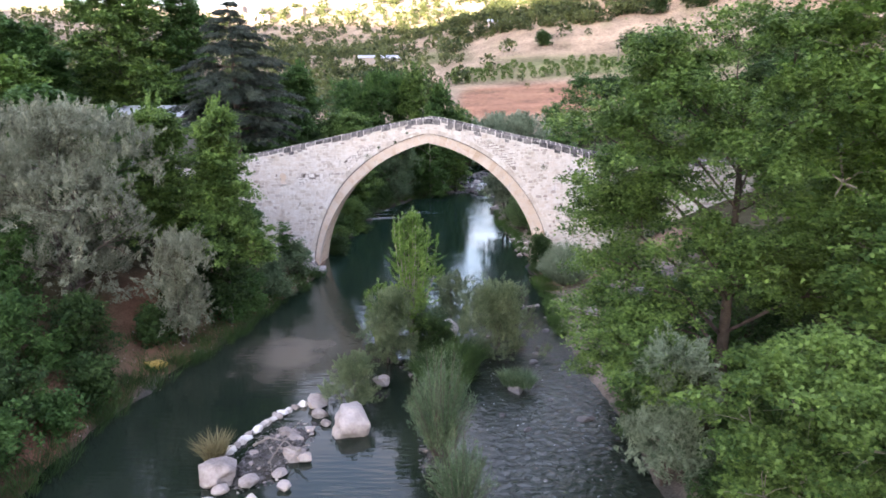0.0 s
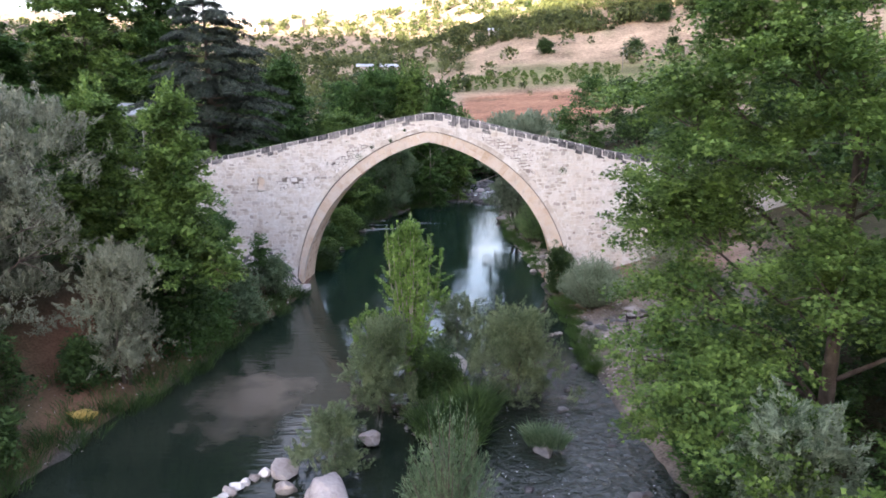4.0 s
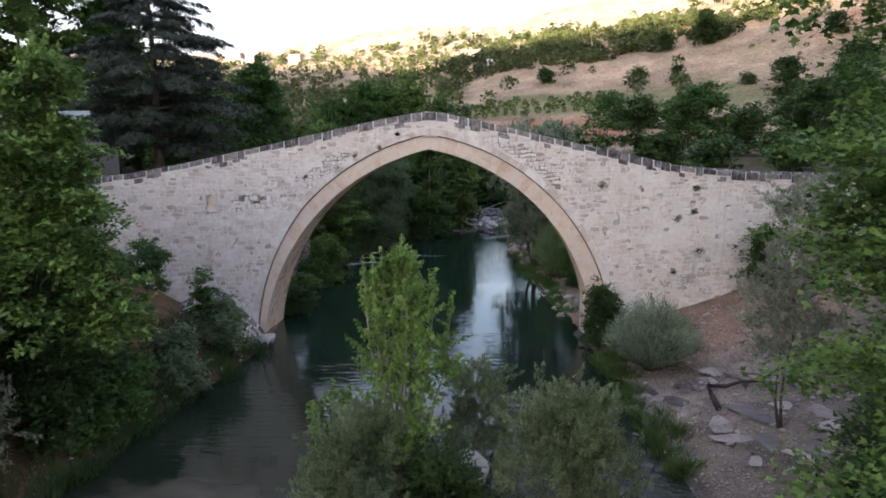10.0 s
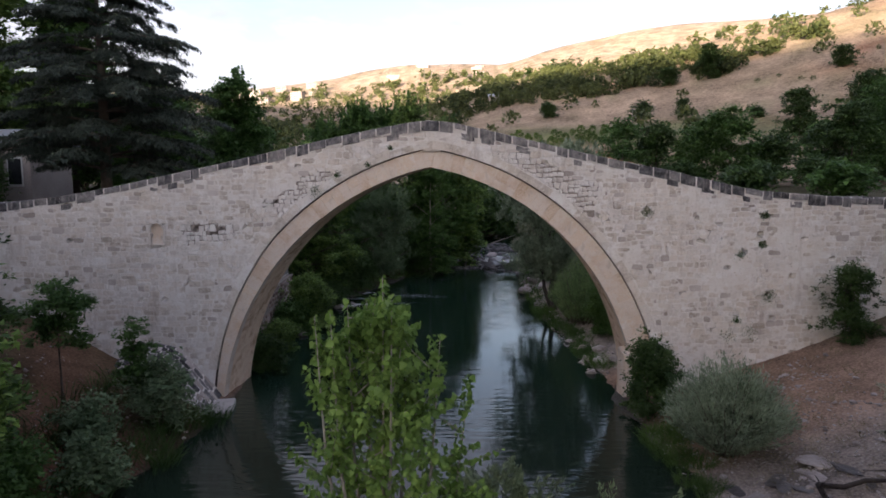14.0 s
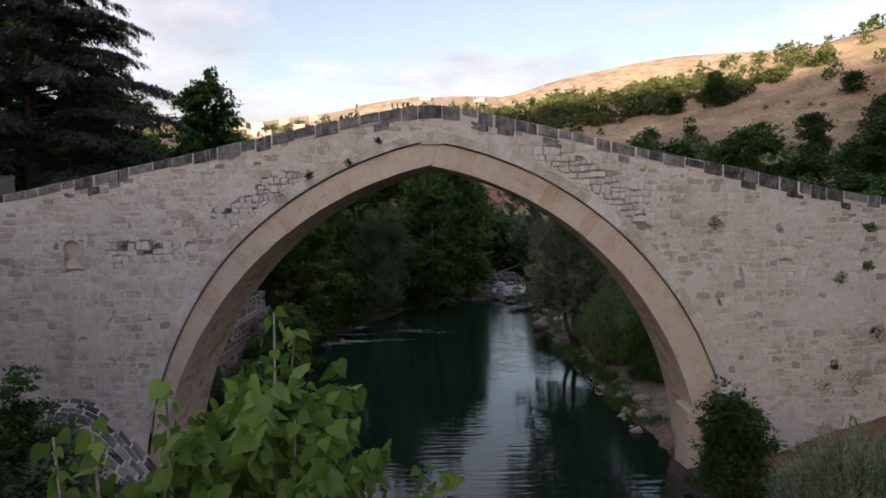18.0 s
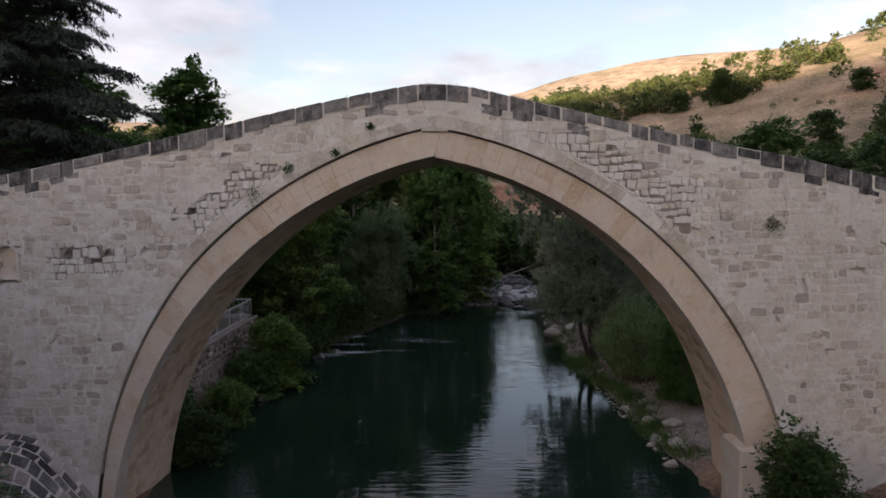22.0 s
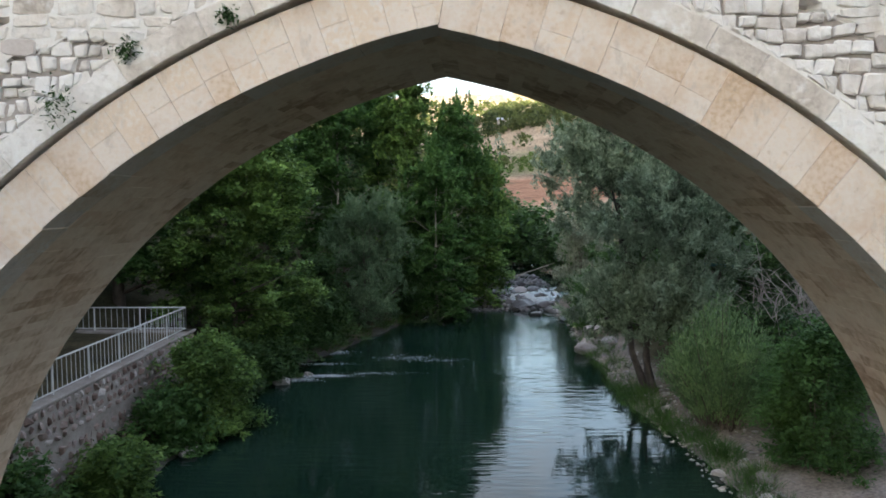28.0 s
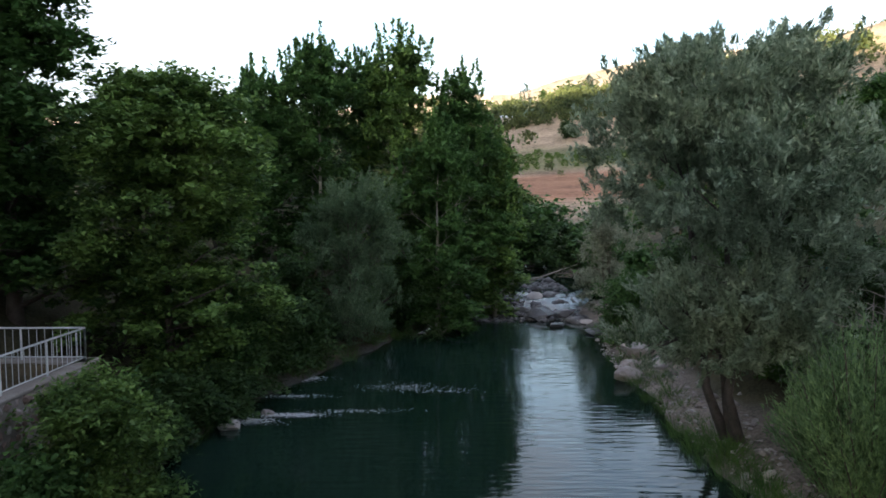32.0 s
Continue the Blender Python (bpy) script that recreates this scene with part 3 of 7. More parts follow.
# ---------- water ----------
def water_mat():
    m = bpy.data.materials.new("river_water")
    m.use_nodes = True
    n, l = m.node_tree.nodes, m.node_tree.links
    bs = n["Principled BSDF"]
    bs.inputs["Roughness"].default_value, bs.inputs["IOR"].default_value = 0.04, 1.40
    geo = n.new("ShaderNodeNewGeometry")
    mp = n.new("ShaderNodeMapping")
    mp.inputs["Scale"].default_value = (0.45, 2.6, 1)
    l.new(geo.outputs["Position"], mp.inputs["Vector"])
    tn = n.new("ShaderNodeTexNoise")
    tn.inputs["Scale"].default_value, tn.inputs["Detail"].default_value, tn.inputs["Roughness"].default_value = 1.35, 2.0, 0.45
    l.new(mp.outputs[0], tn.inputs["Vector"])
    big = n.new("ShaderNodeTexNoise")
    big.inputs["Scale"].default_value, big.inputs["Detail"].default_value = 0.16, 3
    l.new(geo.outputs["Position"], big.inputs["Vector"])
    st = n.new("ShaderNodeMapRange")
    st.inputs["From Min"].default_value, st.inputs["From Max"].default_value = 0.42, 0.62
    st.inputs["To Min"].default_value, st.inputs["To Max"].default_value = 0.16, 0.62
    l.new(big.outputs[0], st.inputs["Value"])
    bp = n.new("ShaderNodeBump")
    bp.inputs["Distance"].default_value = 0.045
    # riffles over the stones of the right-hand channel
    sepw = n.new("ShaderNodeSeparateXYZ")
    l.new(geo.outputs["Position"], sepw.inputs[0])
    rx_, ry_ = n.new("ShaderNodeMapRange"), n.new("ShaderNodeMapRange")
    rx_.inputs["From Min"].default_value, rx_.inputs["From Max"].default_value = 0.5, 3.0
    ry_.inputs["From Min"].default_value, ry_.inputs["From Max"].default_value = 52.0, 44.0
    l.new(sepw.outputs["X"], rx_.inputs["Value"])
    l.new(sepw.outputs["Y"], ry_.inputs["Value"])
    rif = n.new("ShaderNodeMath")
    rif.operation = "MULTIPLY"
    l.new(rx_.outputs[0], rif.inputs[0])
    l.new(ry_.outputs[0], rif.inputs[1])
    rip = n.new("ShaderNodeTexNoise")
    rip.inputs["Scale"].default_value, rip.inputs["Detail"].default_value, rip.inputs["Distortion"].default_value = 2.6, 4.0, 0.6
    l.new(geo.outputs["Position"], rip.inputs["Vector"])
    hm = n.new("ShaderNodeMath")
    hm.operation = "MULTIPLY"
    l.new(rip.outputs[0], hm.inputs[0])
    l.new(rif.outputs[0], hm.inputs[1])
    bp2 = n.new("ShaderNodeBump")
    bp2.inputs["Strength"].default_value, bp2.inputs["Distance"].default_value = 0.9, 0.16
    l.new(hm.outputs[0], bp2.inputs["Height"])
    l.new(bp2.outputs[0], bp.inputs["Normal"])
    l.new(st.outputs[0], bp.inputs["Strength"])
    l.new(tn.outputs[0], bp.inputs["Height"])
    l.new(bp.outputs[0], bs.inputs["Normal"])
    rp = n.new("ShaderNodeValToRGB")
    rp.color_ramp.elements[0].position, rp.color_ramp.elements[1].position = 0.35, 0.7
    rp.color_ramp.elements[0].color, rp.color_ramp.elements[1].color = (0.011, 0.019, 0.013, 1), (0.024, 0.033, 0.023, 1)
    l.new(big.outputs[0], rp.inputs[0])
    # shallow stony reach below the bridge, deeper teal pool under and above it
    sep = n.new("ShaderNodeSeparateXYZ")
    l.new(geo.outputs["Position"], sep.inputs[0])
    deep = n.new("ShaderNodeMapRange")
    deep.inputs["From Min"].default_value, deep.inputs["From Max"].default_value = 44.0, 66.0
    l.new(sep.outputs["Y"], deep.inputs["Value"])
    rp2 = n.new("ShaderNodeValToRGB")
    rp2.color_ramp.elements[0].position, rp2.color_ramp.elements[1].position = 0.35, 0.7
    rp2.color_ramp.elements[0].color, rp2.color_ramp.elements[1].color = (0.008, 0.022, 0.015, 1), (0.015, 0.034, 0.024, 1)
    l.new(big.outputs[0], rp2.inputs[0])
    mx = n.new("ShaderNodeMix")
    mx.data_type = "RGBA"
    l.new(deep.outputs[0], mx.inputs[0])
    l.new(rp.outputs[0], mx.inputs[6])
    l.new(rp2.outputs[0], mx.inputs[7])
    # pale silt patch, the bridge's brownish reflection painted into its colour
    off = n.new("ShaderNodeVectorMath")
    off.operation, off.inputs[1].default_value = "MULTIPLY_ADD", (0.28, 0.20, 0.0)
    off.inputs[2].default_value = (2.85, -8.2, 0.0)
    l.new(geo.outputs["Position"], off.inputs[0])
    ln = n.new("ShaderNodeVectorMath")
    ln.operation = "LENGTH"
    l.new(off.outputs[0], ln.inputs[0])
    wb = n.new("ShaderNodeTexNoise")
    wb.inputs["Scale"].default_value, wb.inputs["Detail"].default_value = 0.5, 5
    l.new(geo.outputs["Position"], wb.inputs["Vector"])
    sm = n.new("ShaderNodeMath")
    sm.operation, sm.inputs[1].default_value = "MULTIPLY_ADD", 1.6
    l.new(wb.outputs[0], sm.inputs[0])
    l.new(ln.outputs["Value"], sm.inputs[2])
    silt_reflection = n.new("ShaderNodeMapRange")
    silt_reflection.inputs["From Min"].default_value, silt_reflection.inputs["From Max"].default_value = 1.75, 1.15
    l.new(sm.outputs[0], silt_reflection.inputs["Value"])
    mx2 = n.new("ShaderNodeMix")
    mx2.data_type = "RGBA"
    mx2.inputs[7].default_value = (0.095, 0.088, 0.072, 1)
    l.new(silt_reflection.outputs[0], mx2.inputs[0])
    l.new(mx.outputs[2], mx2.inputs[6])
    l.new(mx2.outputs[2], bs.inputs["Base Color"])
    return m


WATER = water_mat()


def build_water():
    xs = np.arange(-34, 26, 1.0)
    ys = np.concatenate([np.arange(-190, 20, 6.0), np.arange(20, 111, 1.5), np.arange(111, 156, 0.5)])
    X, Y = np.meshgrid(xs, ys)
    Z = smooth01(111.5, 121, Y + 1.2 * wave(X, Y, 2.2)) * 0.95 + smooth01(112, 116, Y) * (0.09 * wave(X, Y, 0.8) + 0.07 * wave(X, Y, 0.45, 3))
    nx = len(xs)
    i = np.arange((len(ys) - 1) * nx).reshape(-1, nx)[:, :-1].ravel()
    me = quads("water", np.stack([X.ravel(), Y.ravel(), Z.ravel()], 1), np.stack([i, i + 1, i + nx + 1, i + nx], 1), WATER, True)
    tagged(new("water", me), "dark teal river, calm with light ripples, broken by rapids upstream", "river", kind="structure")


build_water()

# ---------- bridge ----------
YF, YB = 62.6, 66.8            # front and back faces
XC, ZC = -1.29, 11.80          # point of the arch
ARCS = ((1.53, -1.37, 13.52, -1), (-3.66, -0.75, 12.78, 1))   # centre x, z, radius, side
RING = 0.93
TOPX = [-46, -30, -22, -19.2, -16.4, -11.2, -5.7, -2.6, -1.5, -0.4, 2.5, 7, 10.4, 13.1, 15, 20.4, 30, 46]
TOPZ = [9.4, 9.75, 10.1, 10.45, 10.98, 12.1, 13.34, 13.95, 14.1, 14.02, 13.38, 12.33, 11.68, 11.03, 10.66, 10.28, 10.05, 9.8]
COPE = 0.40
SKEW = 0.055                   # the barrel runs slightly askew: x per metre of depth


def top_z(x):
    return float(np.interp(x, TOPX, TOPZ))


def clip_poly(poly, p, nrm):
    """Keeps the side of a line that nrm points to."""
    out = []
    for i in range(len(poly)):
        a, b = poly[i], poly[(i + 1) % len(poly)]
        da = (a[0] - p[0]) * nrm[0] + (a[1] - p[1]) * nrm[1]
        db = (b[0] - p[0]) * nrm[0] + (b[1] - p[1]) * nrm[1]
        if da >= 0:
            out.append(a)
        if da * db < 0:
            t = da / (da - db)
            out.append((a[0] + (b[0] - a[0]) * t, a[1] + (b[1] - a[1]) * t))
    return out


def area(poly):
    return 0.5 * abs(sum(poly[i][0] * poly[(i + 1) % len(poly)][1] - poly[(i + 1) % len(poly)][0] * poly[i][1] for i in range(len(poly))))


def stone_geo(poly, yb, yf, gap, cham, rng, sign=-1.0):
    """A stone with outline poly in x and z, from yb to yf (towards -y for sign -1), edges worn."""
    cx, cz = sum(p[0] for p in poly) / len(poly), sum(p[1] for p in poly) / len(poly)
    n = len(poly)

    def inset(d):
        res = []
        for x, z in poly:
            L = math.hypot(x - cx, z - cz)
            k = max(0.3, 1 - d / max(L * 0.75, 1e-3))
            res.append((cx + (x - cx) * k, cz + (z - cz) * k))
        return res
    a, b = inset(gap), inset(gap + cham)
    j = [(rng.uniform(-0.3, 0.3) * cham, rng.uniform(-0.3, 0.3) * cham) for _ in poly]
    vs = [(x, yb, z) for x, z in a] + [(x, yf - sign * cham, z) for x, z in a]
    vs += [(x + dx, yf + rng.uniform(-0.4, 0.4) * cham, z + dz) for (x, z), (dx, dz) in zip(b, j)]
    vs.append((cx, yf + sign * rng.uniform(-0.1, 0.4) * cham, cz))
    fs = []
    for k in range(n):
        k2 = (k + 1) % n
        fs += [[k, k2, n + k2, n + k], [n + k, n + k2, 2 * n + k2, 2 * n + k], [2 * n + k, 2 * n + k2, 3 * n]]
    if sign < 0:
        fs = [f[::-1] for f in fs] if area(poly) and sum((poly[(i + 1) % n][0] - poly[i][0]) * (poly[(i + 1) % n][1] + poly[i][1]) for i in range(n)) < 0 else fs
    return vs, fs


HOLES = ((9.34, 9.62, 0.34), (15.2, 9.5, 0.3), (15.0, 8.5, 0.2), (15.16, 8.0, 0.28), (14.1, 7.6, 0.32), (15.6, 5.4, 0.42), (14.0, 4.2, 0.22), (12.8, 3.7, 0.18), (15.8, 4.2, 0.2),
         (-9.05, 10.1, 0.18), (10.0, 8.0, 0.16), (-20.3, 9.0, 0.16), (-19.2, 8.2, 0.16), (7.4, 9.25, 0.15), (-14.6, 5.3, 0.16), (11.8, 9.3, 0.13), (12.5, 8.7, 0.13), (-21.6, 5.8, 0.2), (13.0, 8.3, 0.12))


def face_depth(x, z):
    """How far the pointing lies behind the face of the wall: smeared over the stones here, washed out there, deep in holes."""
    v = Vector((x, 0, z))
    a = noise.noise(v * 0.33 + Vector((3, 1, 7)))
    d = 0.006 + 0.010 * noise.noise(v * 1.9) + 0.007 * noise.noise(v * 4.5)
    d -= 0.016 * max(0.0, min(1.0, (a - 0.12) * 5))
    b = noise.noise(v * 0.55 + Vector((9, 4, 2)))
    d += 0.045 * max(0.0, min(1.0, (b - 0.16) * 6)) * (0.4 + 0.6 * max(0.0, noise.noise(v * 3.3) * 2))
    if bare_patch(x, z):
        d += 0.05 if x > 0 else 0.05 + 0.06 * noise.noise(v * 2.7)
    for hx, hz, hr in HOLES:
        if math.hypot(x - hx, (z - hz) * 1.2) < hr * 0.75:
            d += 0.28
    for hx, hz, w, h in SLITS:
        if abs(x - hx) < w and abs(z - hz) < h:
            d += 0.22
    if abs(x + 14.9) < 0.45 and 7.9 < z < 9.2:
        d += 0.2
    return d


def bare_patch(mx, mz):
    """Where the pointing is lost and the joints stand open."""
    w = Vector((mx * 1.1, 2.0, mz * 1.1))
    mx, mz = mx + 0.45 * noise.noise(w), mz + 0.40 * noise.noise(w + Vector((5, 5, 5)))
    return (1.6 < mx < 6.9 and 8.7 < mz < 12.5 and 13.35 - 0.62 * mx < mz < 14.0 - 0.45 * mx) or (-13.6 < mx < -11.0 and 8.1 < mz < 9.0) or (-9.2 < mx < -5.9 and 9.4 < mz < 11.6 and mz < 15.8 + 0.62 * mx)


# narrow putlog slits and lost stones: x, z, half width, half height
SLITS = ((-9.55, 10.05, 0.08, 0.2), (10.35, 7.75, 0.06, 0.2), (12.1, 8.2, 0.16, 0.07), (-16.2, 8.6, 0.06, 0.16), (-10.6, 8.9, 0.07, 0.1), (12.9, 9.0, 0.12, 0.07), (-17.4, 6.4, 0.1, 0.08), (13.4, 6.9, 0.14, 0.07),
         (-12.9, 8.75, 0.14, 0.09), (-12.1, 8.55, 0.18, 0.07), (-11.7, 8.85, 0.10, 0.08), (6.9, 9.45, 0.13, 0.08), (8.2, 8.75, 0.10, 0.07), (-15.9, 5.2, 0.1, 0.08), (11.2, 5.6, 0.12, 0.06), (9.6, 6.6, 0.09, 0.07), (-13.4, 6.2, 0.08, 0.1), (17.2, 8.3, 0.12, 0.1), (18.6, 7.3, 0.14, 0.08), (-18.6, 7.6, 0.12, 0.08), (-7.9, 11.9, 0.1, 0.06), (4.2, 12.1, 0.14, 0.06), (13.2, 5.0, 0.1, 0.08), (16.7, 6.4, 0.12, 0.08))


def face_cells(rng, x0, x1, front=True):
    """The courses of a spandrel wall, cut by the arch and the coping."""
    cells, z = [], -0.8
    while z < 14.2:
        h = rng.uniform(0.19, 0.34) * (1 if front else 2)
        x = x0 - rng.uniform(0, 0.5)
        while x < x1:
            w = rng.uniform(0.24, 0.66) * (0.8 + h) * (1 if front else 2)
            if rng.random() < 0.15:
                w *= 0.5
            dz = 0.07 * math.sin(x * 0.55 + z) + 0.05 * math.sin(x * 1.9 + 2 * z)
            j = [rng.uniform(-0.035, 0.035) for _ in range(4)]
            if rng.random() < 0.10 and h > 0.3:     # a course split in two
                zz = z + h * rng.uniform(0.4, 0.6)
                polys = [[(x, z + dz), (x + w, z + dz), (x + w, zz + dz), (x, zz + dz)], [(x, zz + dz), (x + w, zz + dz), (x + w, z + h + dz), (x, z + h + dz)]]
            else:
                k = [rng.uniform(-0.04, 0.04) for _ in range(4)]
                polys = [[(x + j[0], z + dz + k[0]), (x + w + j[1], z + dz + k[1]), (x + w + j[2], z + h + dz + k[2]), (x + j[3], z + h + dz + k[3])]]
            x += w
            for poly in polys:
                mx, mz = sum(p[0] for p in poly) / 4, sum(p[1] for p in poly) / 4
                s = (top_z(mx + 0.3) - top_z(mx - 0.3)) / 0.6
                poly = clip_poly(poly, (mx, top_z(mx) - COPE), (s / math.hypot(1, s), -1 / math.hypot(1, s)))
                if len(poly) < 3:
                    continue
                cx, cz, R, side = ARCS[0] if mx < XC else ARCS[1]
                dx, dzz = mx - cx, mz - cz
                L = math.hypot(dx, dzz)
                ring = R + ring_w(side, arc_u(ARCS[0] if mx < XC else ARCS[1], math.atan2(dzz, dx))) + 0.40
                if mz > cz:
                    poly = clip_poly(poly, (cx + dx / L * ring, cz + dzz / L * ring), (dx / L, dzz / L))
                if len(poly) < 3 or area(poly) < 0.012:
                    continue
                cells.append(poly)
        z += h
    return cells


def ring_w(side, u):
    """Depth of the ring at u, from the springing (0) to the crown (1): the right half widens downwards, the left one narrows."""
    u = max(0.0, min(1.0, u))
    return RING + 0.38 * (1 - u) ** 1.3 if side > 0 else RING - max(0.0, 0.53 - u)


def arc_u(arc, a):
    a0, a1 = arc_angles(arc)
    return (a - a0) / (a1 - a0)


def band_poly(arc, angles, lo, hi):
    """Outline between two offsets from the arch line, measured from its outer edge where they are above 0.5."""
    cx, cz, R, side = arc
    rad = lambda a, o: R + (o if o < 0.5 else ring_w(side, arc_u(arc, a)) + o - 1.0)
    return [(cx + rad(a, lo) * math.cos(a), cz + rad(a, lo) * math.sin(a)) for a in angles] + [(cx + rad(a, hi) * math.cos(a), cz + rad(a, hi) * math.sin(a)) for a in reversed(angles)]


def rounded(poly, k, rng):
    """Cuts the corners of an outline."""
    out = []
    n = len(poly)
    for i in range(n):
        p, a, b = poly[i], poly[i - 1], poly[(i + 1) % n]
        t0, t1 = k * rng.uniform(0.5, 1.3), k * rng.uniform(0.5, 1.3)
        out += [(p[0] + (a[0] - p[0]) * t0, p[1] + (a[1] - p[1]) * t0), (p[0] + (b[0] - p[0]) * t1, p[1] + (b[1] - p[1]) * t1)]
    return out


def arc_angles(arc, z_low=-0.9):
    """The angles from the springing to the crown of one half of the arch."""
    cx, cz, R, side = arc
    a_low = math.asin(max(-1, min(1, (z_low - cz) / R)))
    a_top = math.acos((XC - cx) / R)
    if side < 0:
        return math.pi - a_low, a_top
    return a_low, a_top


def build_bridge():
    rng = random.Random(11)
    bridge = thing("stone_bridge", "old pale limestone bridge with one pointed arch and dark coping stones", "bridge", (0, 0, 0))
    # solid body behind the facing
    g = Geo()
    xs = list(np.arange(-46, 46.01, 0.25))
    rows = []
    for x in xs:
        zb = -1.5
        for cx, cz, R, side in ARCS:
            inside = (x <= XC) if side < 0 else (x > XC)
            if inside and abs(x - cx) < R + 0.32:
                zb = cz + math.sqrt((R + 0.32) ** 2 - (x - cx) ** 2)
        rows.append((x, zb, top_z(x) - 0.95))
    vs = []
    for x, a, b in rows:
        b = max(b, a + 0.05)
        vs += [(x, YF + 0.32, a), (x, YB - 0.30, a), (x, YB - 0.30, b), (x, YF + 0.32, b)]
    fs = []
    for i in range(len(rows) - 1):
        for k in range(4):
            k2 = (k + 1) % 4
            fs.append([4 * i + k, 4 * i + 4 + k, 4 * i + 4 + k2, 4 * i + k2])
    g.add(vs, fs)
    part("rubble_core", g.mesh("rubble_core", CORE), bridge)
    # paving
    g = Geo()
    for x in np.arange(-45.5, 45.5, 0.55):
        y = YF + 0.55
        while y < YB - 0.6:
            w = rng.uniform(0.5, 0.9)
            z0, z1 = top_z(x) - 0.9, top_z(x + 0.53) - 0.9
            y1 = min(y + w - 0.02, YB - 0.55)
            g.add([(x, y, z0 - 0.1), (x + 0.53, y, z1 - 0.1), (x + 0.53, y1, z1 - 0.1), (x, y1, z0 - 0.1), (x, y, z0), (x + 0.53, y, z1), (x + 0.53, y1, z1), (x, y1, z0)],
                  [[4, 5, 6, 7], [0, 1, 5, 4], [1, 2, 6, 5], [2, 3, 7, 6], [3, 0, 4, 7]])
            y += w
    part("paving", g.mesh("paving", PAVING), bridge, "worn grey stone paving of the deck")
    # facing stones of the front
    rest, bare, mort, grey, deep = Geo(), Geo(), Geo(), Geo(), Geo()
    count = 0
    cells = []
    for poly in face_cells(rng, -29, 29):
        mx, mz = sum(p[0] for p in poly) / len(poly), sum(p[1] for p in poly) / len(poly)
        x0, x1 = min(p[0] for p in poly), max(p[0] for p in poly)
        if bare_patch(mx, mz) and x1 - x0 > 0.36:
            xm, sl = x0 + (x1 - x0) * rng.uniform(0.35, 0.65), rng.uniform(-0.25, 0.25)
            cells += [c for c in (clip_poly(poly, (xm, mz), (1, sl)), clip_poly(poly, (xm, mz), (-1, -sl))) if len(c) > 2 and area(c) > 0.008]
        else:
            cells.append(poly)
    for poly in cells:
        mx, mz = sum(p[0] for p in poly) / len(poly), sum(p[1] for p in poly) / len(poly)
        if any(math.hypot((mx - hx), (mz - hz) * 1.2) < hr * 0.8 for hx, hz, hr in HOLES):
            continue
        if abs(mx + 14.9) < 0.36 and 8.0 < mz < 9.15:      # blind niche
            continue
        if any(abs(mx - hx) < w + 0.07 and abs(mz - hz) < h + 0.05 for hx, hz, w, h in SLITS):
            continue
        rough = bare_patch(mx, mz)
        gap = rng.uniform(0.002, 0.011) if rough else rng.uniform(0.010, 0.026)
        proud = rng.uniform(-0.02, 0.02) if rough else rng.uniform(-0.007, 0.016)
        poly = rounded([(px + rng.uniform(-0.015, 0.015), pz + rng.uniform(-0.02, 0.02)) for px, pz in poly], 0.11 if rough else 0.17, rng)
        v, f = stone_geo(poly, YF + 0.30, YF - proud, gap, rng.uniform(0.016, 0.034) if rough else rng.uniform(0.010, 0.022), rng)
        dark = rng.random() < (0.05 + (0.16 if mz > top_z(mx) - 0.9 else 0.0))
        if count < 298 and -10.2 < mx < 8.5 and mz > 8.6 and not dark:
            me = pymesh("stone", v, f, FRESHLIME if rough else LIME)
            part("stone", me, bridge)
            count += 1
        elif dark and not rough:
            grey.add(v, f)
        elif rough:
            bare.add(v, f)
        else:
            rest.add(v, f)
    tagged(part("bare_facing", pymesh("bare_facing", bare.v, bare.f, FRESHLIME), bridge), "white limestone blocks with open joints above the ring", kind="stuff")
    tagged(part("weathered_facing", pymesh("weathered_facing", grey.v, grey.f, GREYSTONE), bridge), "grey weathered stones scattered through the facing", kind="stuff")
    ob = part("facing", pymesh("facing", rest.v, rest.f, LIME), bridge)
    tagged(ob, "coursed pale limestone facing of the bridge wall", kind="stuff")
    # pointing: one uneven sheet behind the faces of the stones
    xs, lines = np.arange(-29.0, 29.01, 0.13), 96
    for x in xs:
        cx, cz, R, side = ARCS[0] if x < XC else ARCS[1]
        out = R + 1.0
        for _ in range(4):
            rise = math.sqrt(max(0.0, out ** 2 - (x - cx) ** 2))
            out = R + ring_w(side, arc_u(ARCS[0] if x < XC else ARCS[1], math.atan2(rise, x - cx))) + 0.02
        lo = max(-1.0, cz + rise) if rise > 0 else -1.0
        hi = max(top_z(x) - COPE + 0.06, lo + 0.05)
        for k in range(lines + 1):
            z = lo + (hi - lo) * k / lines
            mort.v.append((float(x), YF + face_depth(float(x), z), z))
    for i in range(len(xs) - 1):
        for k in range(lines):
            a = i * (lines + 1) + k
            if bare_patch(mort.v[a][0] + 0.065, mort.v[a][2] + 0.05):      # open joints, old dark mortar deep inside
                deep.add([mort.v[b] for b in (a, a + lines + 1, a + lines + 2, a + 1)], [[0, 1, 2, 3]])
            else:
                mort.f.append([a, a + lines + 1, a + lines + 2, a + 1])
    part("joint_filling", pymesh("joint_filling", deep.v, deep.f, OLDMORTAR), bridge)
    part("mortar", pymesh("mortar", mort.v, mort.f, MORTAR), bridge)
    # plainer back face
    back = Geo()
    for poly in face_cells(rng, -29, 29, False):
        v, f = stone_geo(poly, YB - 0.32, YB + rng.uniform(-0.02, 0.02), 0.006, 0.02, rng, 1.0)
        back.add(v, f)
    tagged(part("back_facing", pymesh("back_facing", back.v, back.f, LIME), bridge), kind="stuff")
